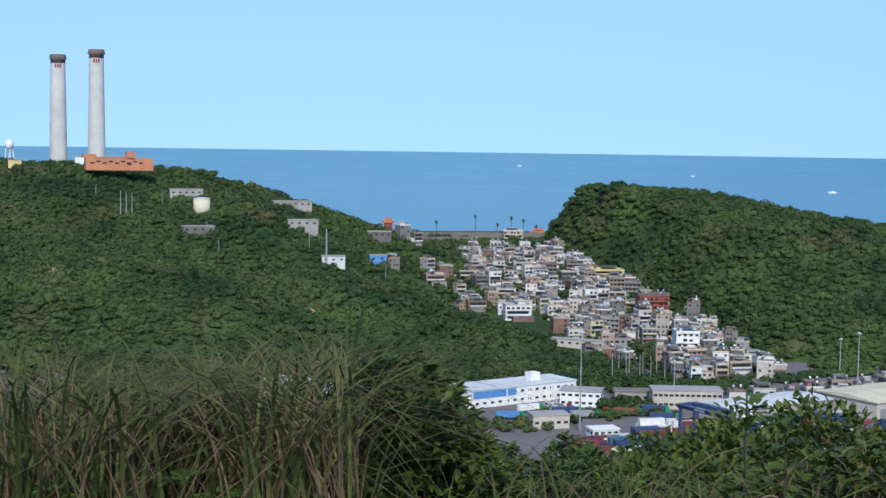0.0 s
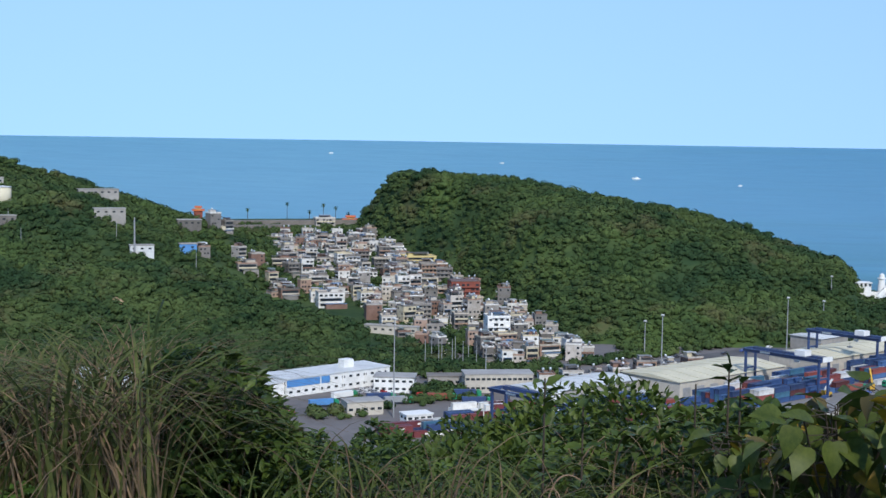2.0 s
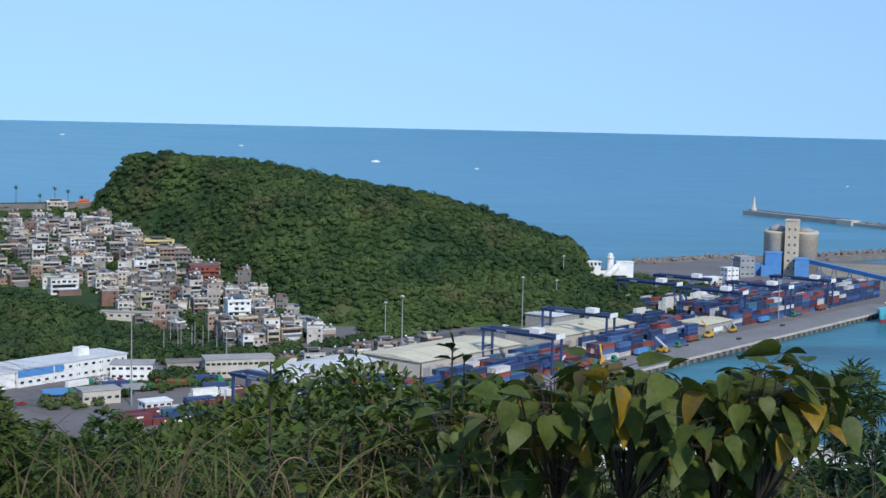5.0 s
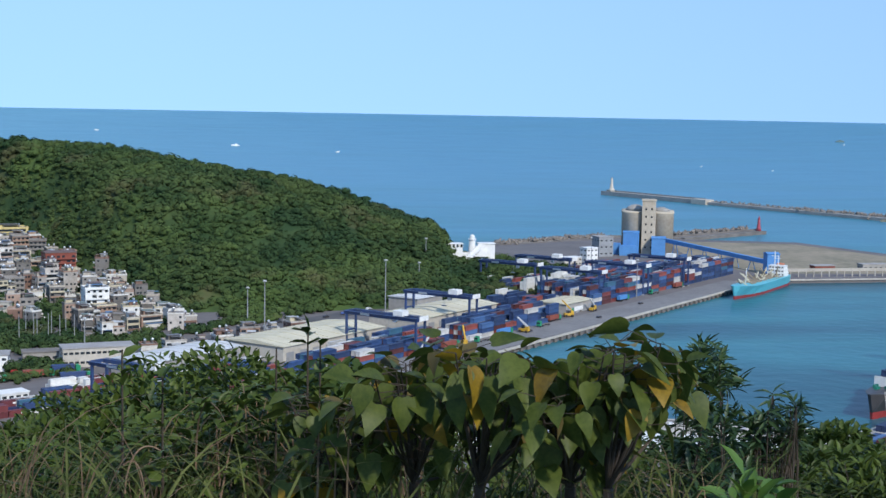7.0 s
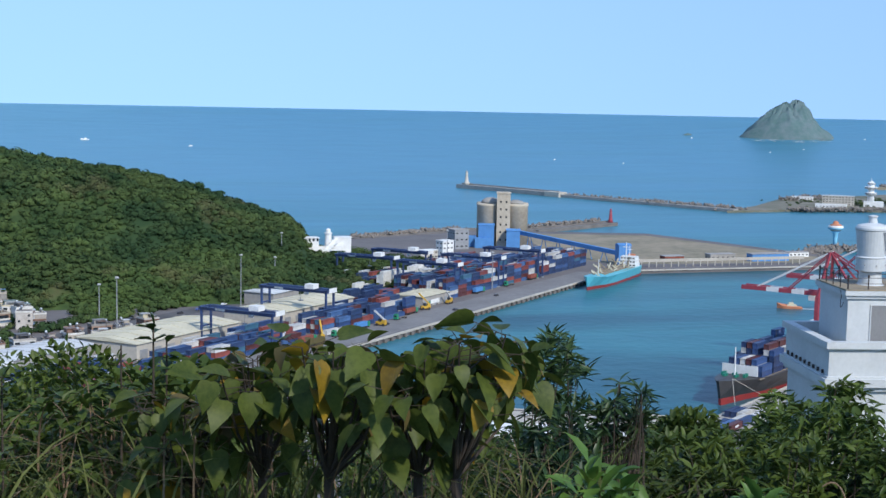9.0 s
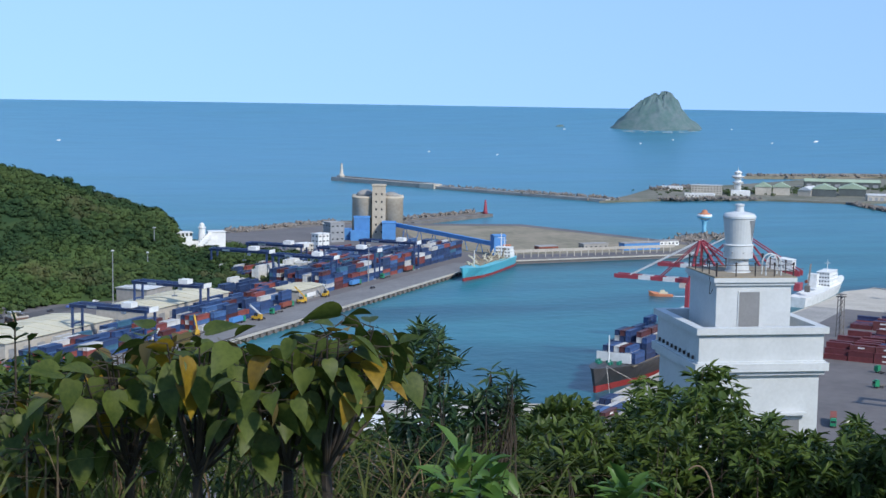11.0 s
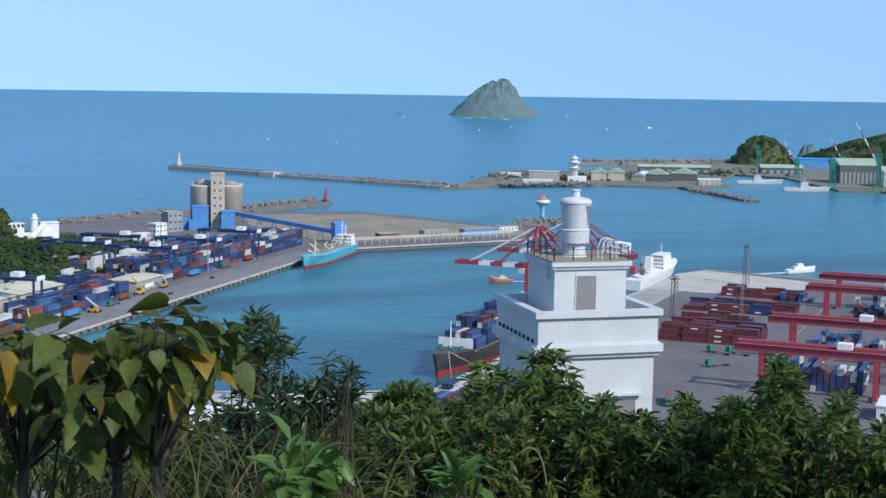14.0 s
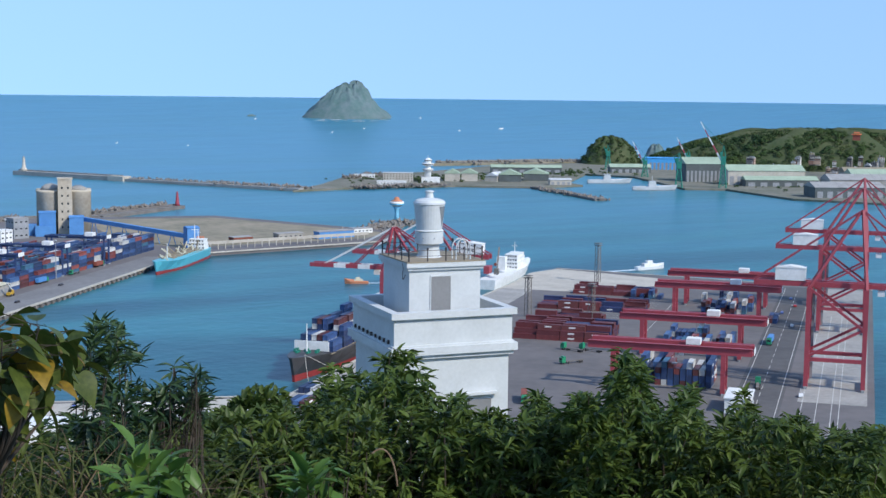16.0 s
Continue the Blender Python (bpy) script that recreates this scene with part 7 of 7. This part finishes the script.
GRASS_TOP = [(-37, -8.4), (-35, -8.2), (-33.5, -8.8), (-32, -8.7), (-30, -8.8), (-28, -8.5), (-26, -8.3), (-24.5, -7.9), (-23.2, -7.8), (-22.4, -9.2), (-21.8, -11.5), (-21, -14)]
grass("grass_green", "long arching green grass blades", -37.5, -22.8, 820, 4.2, 6.4, GRASS_TOP, GRASS_GREEN, (0.7, 1.4), 0.013, 1.1)
grass("grass_dry", "dry tan grass stalks among the green", -37.5, -22.8, 1250, 4.2, 6.6, [(a, e - 0.5) for a, e in GRASS_TOP], GRASS_DRY, (0.7, 1.4), 0.006, 0.9)
grass("grass_deep", "dense shaded grass behind the front blades", -37.5, -23.6, 1050, 5.8, 8.0, [(a, e - 2.0) for a, e in GRASS_TOP], GRASS_GREEN, (0.8, 1.4), 0.010, 0.7)
grass("grass_deep_dry", "dense dry grass behind the front blades", -37.5, -23.6, 1150, 5.8, 8.0, [(a, e - 1.6) for a, e in GRASS_TOP], GRASS_DRY, (0.8, 1.4), 0.006, 0.6)
grass("grass_low", "short rough grass at the slope's edge", -20, 22, 900, 3.8, 6.0, [(-20, -13.2), (-10, -13.6), (0, -13.2), (22, -14.5)], GRASS_GREEN, (0.5, 1.0), 0.010, 0.8)
grass("grass_low_dry", "dry curled stalks in the low scrub", -20, 20, 300, 3.8, 6.0, [(-20, -13), (-10, -12.4), (-4, -11.6), (0, -11.4), (4, -11.6), (8, -12.4), (20, -14.5)], GRASS_DRY, (0.5, 1.0), 0.006, 0.9)

# ferns at the lower left
def fern(x, az, el, D, size):
    P = spot(np.array([az]), np.array([el]), np.array([D]))[0]
    o = thing("fern", "bright green fern at the foot of the grass", "fern", 0, 0, 0, 0, "ferns")
    base, way, L = [], [], []
    for k in range(5):
        a = pg.uniform(0, 6.28)
        d = np.array([math.cos(a), math.sin(a), 0.25])
        s = np.array([-math.sin(a), math.cos(a), 0])
        for j in range(12):
            t = (j + 1) / 12
            c = P + d * size * t - np.array([0, 0, 1]) * size * 0.25 * t * t
            for sd in (-1, 1):
                base.append(c)
                way.append(s * sd + d * 0.5)
                L.append(size * 0.34 * (1.05 - t))
    part("fronds", leaves_mesh("fronds", np.array(base), np.array(way), np.array(L), 0.3, LEAF_BRIGHT, 0.1), LEAF_BRIGHT, o)


for i, (az, el) in enumerate(((-35.6, -13.6), (-34.2, -13.9), (-30.5, -13.4), (-28.6, -14.2), (-30.0, -14.6), (-26.5, -14.8), (-32.8, -14.4), (-36.4, -14.4))):
    fern(i, az, el, 4.4, pg.uniform(0.13, 0.2))

# bushes from left to right
bush("evergreen_bush", "dark scrub under the tall grass", -37.5, -21.5, [(-37.5, -11.0), (-20.5, -11.4)], 6.4, 8.4, 900, 8, 0.06, 0.45, LEAF_DARK, 6, extra_dark=True, bias=1.0)
bush("evergreen_bush", "dense dark green bush beside the tall grass", -23.4, -16.6, [(-23.4, -10.2), (-22.6, -8.9), (-21.6, -8.7), (-20.4, -8.6), (-19.4, -9.2), (-18.2, -10.6), (-17.2, -12.2), (-16.4, -13.5)], 5.0, 7.0, 1150, 9, 0.06, 0.45, LEAF_DARK, 26)
bush("evergreen_bush", "low dark scrub of small leaved bushes", -17.6, -12.0, [(-17.6, -12.2), (-16.2, -12.0), (-15, -12.9), (-13.8, -11.6), (-12.8, -11.9), (-12, -12.8)], 8.5, 11.5, 620, 9, 0.065, 0.45, LEAF_DARK, 30)
bush("evergreen_bush", "low dark scrub of small leaved bushes", -12.6, -6.0, [(-12.6, -12.9), (-11.5, -13.3), (-10, -13.5), (-8.5, -13.4), (-7, -12.9), (-6, -12.5)], 7.5, 10.5, 620, 9, 0.065, 0.45, LEAF_DARK, 26)
bush("thin_shrub", "thin shrub with sparse oval leaves and dry stems", -7.5, -2.0, [(-7.5, -13.4), (-5.6, -12.3), (-4, -12.0), (-2, -11.4)], 4.6, 6.2, 300, 7, 0.06, 0.5, LEAF_MID, 34, twig=STALK_DRY)
bush("thin_shrub", "thin shrub with sparse oval leaves and dry stems", -2.6, 4.0, [(-2.6, -11.6), (-1.2, -10.9), (0.2, -10.6), (2, -10.4), (4, -10.9)], 4.8, 6.6, 420, 7, 0.06, 0.5, LEAF_MID, 34, twig=STALK_DRY)
# upright sprigs that rise above the scrub
for az, top_el, D in ((-7.1, -9.9, 4.4), (0.4, -9.1, 4.6), (0.9, -9.6, 4.8), (-5.5, -11.0, 4.4), (-0.9, -9.9, 4.7)):
    o = thing("sprig", "upright leafy sprig above the scrub", "shrub", 0, 0, 0, 0, "sprigs")
    tip = Vector(spot(np.array([az]), np.array([top_el]), np.array([D]))[0])
    foot = Vector((tip.x, tip.y, float(near_slope(np.array(tip.x), np.array(tip.y)))))
    part("stem", Shape().rod(foot, tip, 0.008, 0.003, 5), TWIG, o)
    ts = pg.uniform(0.55, 1.0, 26)
    base = np.array([foot.lerp(tip, t)[:] for t in ts])
    part("foliage", leaves_mesh("foliage", base, np.stack([pg.normal(size=26), pg.normal(size=26), pg.uniform(0.2, 1.0, 26)], 1), np.full(26, 0.07), 0.5, LEAF_MID), LEAF_MID, o)
bush("narrow_leaved_shrub", "shrub with whorls of narrow glossy leaves", 15.4, 18.6, [(15.4, -10.4), (16.2, -9.6), (16.9, -8.9), (17.6, -9.2), (18.2, -10.5), (18.6, -12.0)], 5.4, 6.6, 170, 13, 0.090, 0.22, LEAF_NARROW, 26, bias=1.1, extra_dark=False)
bush("narrow_leaved_shrub", "small shrub sprig with narrow leaf whorls", 18.6, 20.6, [(18.6, -12.0), (19.4, -10.8), (20.1, -10.6), (20.6, -11.3)], 5.8, 6.4, 34, 13, 0.090, 0.22, LEAF_NARROW, 18, low=-13.5, bias=1.0, extra_dark=False)
bush("evergreen_bush", "dense dark bush under the broad leaved shrub", 8.0, 18.0, [(8, -13.2), (12, -13.4), (15, -12.8), (18, -13.0)], 6.4, 8.6, 420, 9, 0.075, 0.38, LEAF_DARK, 24)
bush("leafy_bush", "bright green leafy bush catching the sun", 17.0, 23.6, [(17, -13.4), (18.6, -13.2), (20.4, -13.5), (22, -12.9), (23.6, -12.9)], 6.4, 8.8, 460, 10, 0.075, 0.38, LEAF_MID, 26)
bush("leafy_bush", "bright green leafy bush below the light tower", 22.6, 27.6, [(22.6, -13.0), (24, -12.6), (25.4, -12.8), (27.6, -13.0)], 7.0, 9.0, 380, 10, 0.075, 0.38, LEAF_MID, 22)
bush("evergreen_tree", "dark glossy bush in front of the light tower", 24.6, 30.4, [(24.6, -12.8), (25.2, -11.2), (26, -11.0), (26.8, -11.4), (27.6, -10.5), (28.5, -10.3), (29.3, -11.3), (30.0, -12.6), (30.4, -13.2)], 8.0, 10.0, 420, 11, 0.085, 0.34, LEAF_DARK, 30, droop=0.5, bias=1.2)
bush("evergreen_tree", "dark glossy bush crowding the slope", 30.0, 35.6, [(30, -13.0), (30.7, -12.1), (31.4, -13.2), (32.2, -12.6), (33.0, -13.6), (34.0, -12.0), (34.8, -13.2), (35.6, -12.4)], 8.0, 10.5, 620, 11, 0.085, 0.34, LEAF_DARK, 30, droop=0.5)
bush("evergreen_tree", "dark glossy bush with a tall leafy crown", 35.2, 40.6, [(35.2, -12.6), (36, -12.0), (36.8, -12.4), (37.6, -10.2), (38.2, -10.8), (38.9, -12.6), (39.6, -12.8), (40.1, -11.0), (40.6, -12.4)], 7.6, 10.0, 640, 11, 0.085, 0.34, LEAF_DARK, 30, droop=0.5)
bush("evergreen_tree", "dark glossy bush at the end of the slope", 40.2, 48.0, [(40.2, -12.8), (41.3, -13.2), (42.4, -11.6), (43.0, -12.9), (44.4, -12.4), (45.4, -13.2), (48, -12.6)], 7.6, 10.5, 720, 11, 0.085, 0.34, LEAF_MID, 30, droop=0.5)
bush("young_shrub", "young shrub with broad upright green leaves", 17.6, 20.4, [(17.6, -14.6), (18.6, -14.0), (19.4, -14.2), (20.4, -14.6)], 3.8, 4.4, 26, 8, 0.10, 0.42, LEAF_BRIGHT, 8, extra_dark=False)
bush("young_shrub", "young shrub with broad upright green leaves", 24.4, 26.4, [(24.4, -14.8), (25.4, -14.4), (26.4, -14.8)], 3.8, 4.4, 16, 8, 0.09, 0.42, LEAF_BRIGHT, 8, extra_dark=False)

# dry arching stalks
st = thing("dry_stalks", "dry pinkish arching stalks in the scrub", "stalks", 0, 0, 0)
for az, el, D, reach in ((-7.0, -12.6, 4.2, 0.10), (-6.2, -13.2, 4.2, -0.07), (28.9, -13.0, 5.0, -0.08), (10, -13, 4.0, 0.1), (4, -13, 4.1, -0.1)):
    p = Vector(spot(np.array([az]), np.array([el - 3.0]), np.array([D]))[0])
    prev, s = p, Shape()
    for k in range(10):
        t = (k + 1) / 10
        q = p + Vector((reach * t * t, 0.05 * t, 0.26 * t - 0.14 * t ** 3))
        s.rod(prev, q, 0.0032, 0.0028, 5)
        prev = q
    part("stalk", s, STALK_DRY, st)

# rounded trees further down the slope
def hill_tree(x, y, r, hgt, label):
    z = float(near_slope(np.array(x), np.array(y)))
    o = thing("tree", label, "tree", x, y, z, 0, "trees on the slope")
    s = Shape().rod((0, 0, -0.5), (0.2, 0.1, hgt * 0.6), r * 0.09, r * 0.05, 7)
    for k in range(6):
        a = k * 1.05
        s.rod((0.1, 0.05, hgt * (0.35 + 0.04 * k)), (math.cos(a) * r * 0.7, math.sin(a) * r * 0.7, hgt * 0.75), r * 0.04, r * 0.015, 5)
    part("trunk", s, BARK, o)
    n = 2600
    d = pg.normal(size=(n, 3))
    d /= np.linalg.norm(d, axis=1)[:, None]
    lob = pg.normal(size=(9, 3))
    lob /= np.linalg.norm(lob, axis=1)[:, None]
    rad = r * (0.55 + 0.45 * np.clip((d @ lob.T).max(1), 0, 1) ** 3) * pg.uniform(0.72, 1.0, n)
    c = d * rad[:, None] * np.array([1, 1, 0.8]) + np.array([0, 0, hgt - r * 0.6])
    part("crown", leaves_mesh("crown", c, d + pg.normal(size=(n, 3)) * 0.6, np.full(n, 0.26), 0.5, LEAF_MID), LEAF_MID, o)


for az, D, r, el in ((-8.2, 34, 2.4, -11.8), (-6.6, 30, 2.2, -11.7), (-5.0, 36, 3.0, -10.9), (-3.2, 33, 2.6, -10.6), (-1.2, 38, 2.8, -10.9), (0.8, 36, 2.4, -11.4), (-10, 28, 1.8, -12.8), (-11.6, 30, 2.0, -13.2), (3.0, 40, 2.6, -11.8), (5.2, 44, 2.8, -12.4), (-2.2, 24, 1.6, -12.6), (-7.4, 22, 1.6, -13.2), (21.6, 30, 1.3, -12.6)):
    x, y = at(az, D)
    hill_tree(x, y, r, EYE_Z + D * math.tan(radians(el)) - float(near_slope(np.array(x), np.array(y))), "rounded dark green tree down the slope")
for k in range(26):
    a, D = pg.uniform(-34, 46), pg.uniform(60, 300)
    if 20 < a < 34 and D < 120:
        continue
    x, y = at(a, D)
    hill_tree(x, y, pg.uniform(2.5, 4), 5.5, "dark green tree on the lower slope")

# broad leaved shrub in the middle: every leaf a part
BROAD = leaf_material("broad_leaves", (0.036, 0.056, 0.010), (0.086, 0.108, 0.020), 0.5, 0.25, 14.0, 0.2)
BROAD_YELLOW = leaf_material("yellowing_leaves", (0.15, 0.095, 0.008), (0.26, 0.165, 0.012), 0.5, 0.25, 16.0)
BROAD_BROWN = leaf_material("browning_leaves", (0.085, 0.065, 0.02), (0.13, 0.10, 0.025), 0.6, 0.2, 2.0)


def broad_leaf(name, material, cup, bend):
    """A heart shaped leaf of length one along +x, hanging down its own slope."""
    outline = ((0.0, 0.0), (-0.05, 0.16), (0.03, 0.30), (0.18, 0.38), (0.36, 0.37), (0.56, 0.28), (0.74, 0.17), (0.88, 0.08), (1.0, 0.0))
    v, f = [], []
    for t, w in outline:
        z = -bend * max(t, 0) ** 2
        v += [(t, w, z + cup * w), (max(t, 0.0), 0, z), (t, -w, z + cup * w)]
    for k in range(len(outline) - 1):
        a = 3 * k
        f += [(a, a + 1, a + 4, a + 3), (a + 1, a + 2, a + 5, a + 4)]
    return Shape().add(v, f).mesh(name, material, True)


LEAVES = [broad_leaf("leaf", BROAD, 0.28, 0.18), broad_leaf("leaf", BROAD, 0.12, 0.35), broad_leaf("leaf", BROAD, 0.4, 0.1), broad_leaf("leaf", BROAD_YELLOW, 0.25, 0.3), broad_leaf("leaf", BROAD_BROWN, 0.3, 0.3)]
CANOPY = [(-1.5, -11.4), (0, -11.0), (1.5, -10.7), (3, -10.2), (4.5, -9.5), (6, -9.0), (7, -8.9), (8.5, -9.1), (10, -9.2), (11.5, -9.0), (13, -8.6), (14.2, -8.2), (15, -8.2), (16.2, -8.6)]
shrub_roots = [(1.5, 4.3), (5.0, 4.1), (8.5, 3.9), (11.5, 3.9), (14.2, 3.8)]
lr = random.Random(31)
for az_r, D_r in shrub_roots:
    o = thing("broad_leaved_shrub", "shrub with broad heart shaped leaves, some yellowing", "shrub", 0, 0, 0, 0, "broad leaved shrubs")
    rx, ry = at(az_r, D_r)
    root = Vector((rx, ry, float(near_slope(np.array(rx), np.array(ry)))))
    fork = root + Vector((lr.gauss(0, 0.08), lr.gauss(0, 0.08), 1.15))
    part("stem", Shape().rod(root, fork, 0.022, 0.015, 7), TWIG, o)
    for k in range(22):
        az = az_r + lr.uniform(-2.1, 2.1)
        hi = float(np.interp(az, [p[0] for p in CANOPY], [p[1] for p in CANOPY]))
        el = hi - lr.random() ** 1.8 * 4.6 - 0.3
        D = D_r + lr.uniform(-0.45, 0.5)
        tip = Vector(spot(np.array([az]), np.array([el]), np.array([D]))[0])
        mid = fork.lerp(tip, 0.55) + Vector((0, 0, -0.05))
        branch = Shape().rod(fork, mid, 0.007, 0.004, 6).rod(mid, mid.lerp(tip, 0.8), 0.004, 0.002, 6)
        for j in range(7):
            t = 0.66 + 0.34 * j / 6
            base = mid.lerp(tip, (t - 0.5) * 1.6)
            a = lr.uniform(0, 6.28)
            stalk = Vector((math.cos(a), math.sin(a), lr.uniform(-0.1, 0.5))) * lr.uniform(0.05, 0.09)
            size = lr.uniform(0.052, 0.108)
            branch.rod(base, base + stalk, 0.0016, 0.0012, 4)
            r = lr.random()
            leaf = part("leaf", LEAVES[3 if r < 0.09 else 4 if r < 0.13 else lr.randrange(3)], BROAD, o)
            fall = -lr.uniform(0.3, 1.35) if j < 6 else -lr.uniform(-0.5, 0.4)
            leaf.matrix_basis = Matrix.Translation(base + stalk) @ Euler((lr.gauss(0, 0.35), -fall, a)).to_matrix().to_4x4() @ Matrix.Scale(size, 4)
        part("branch", branch, TWIG, o)
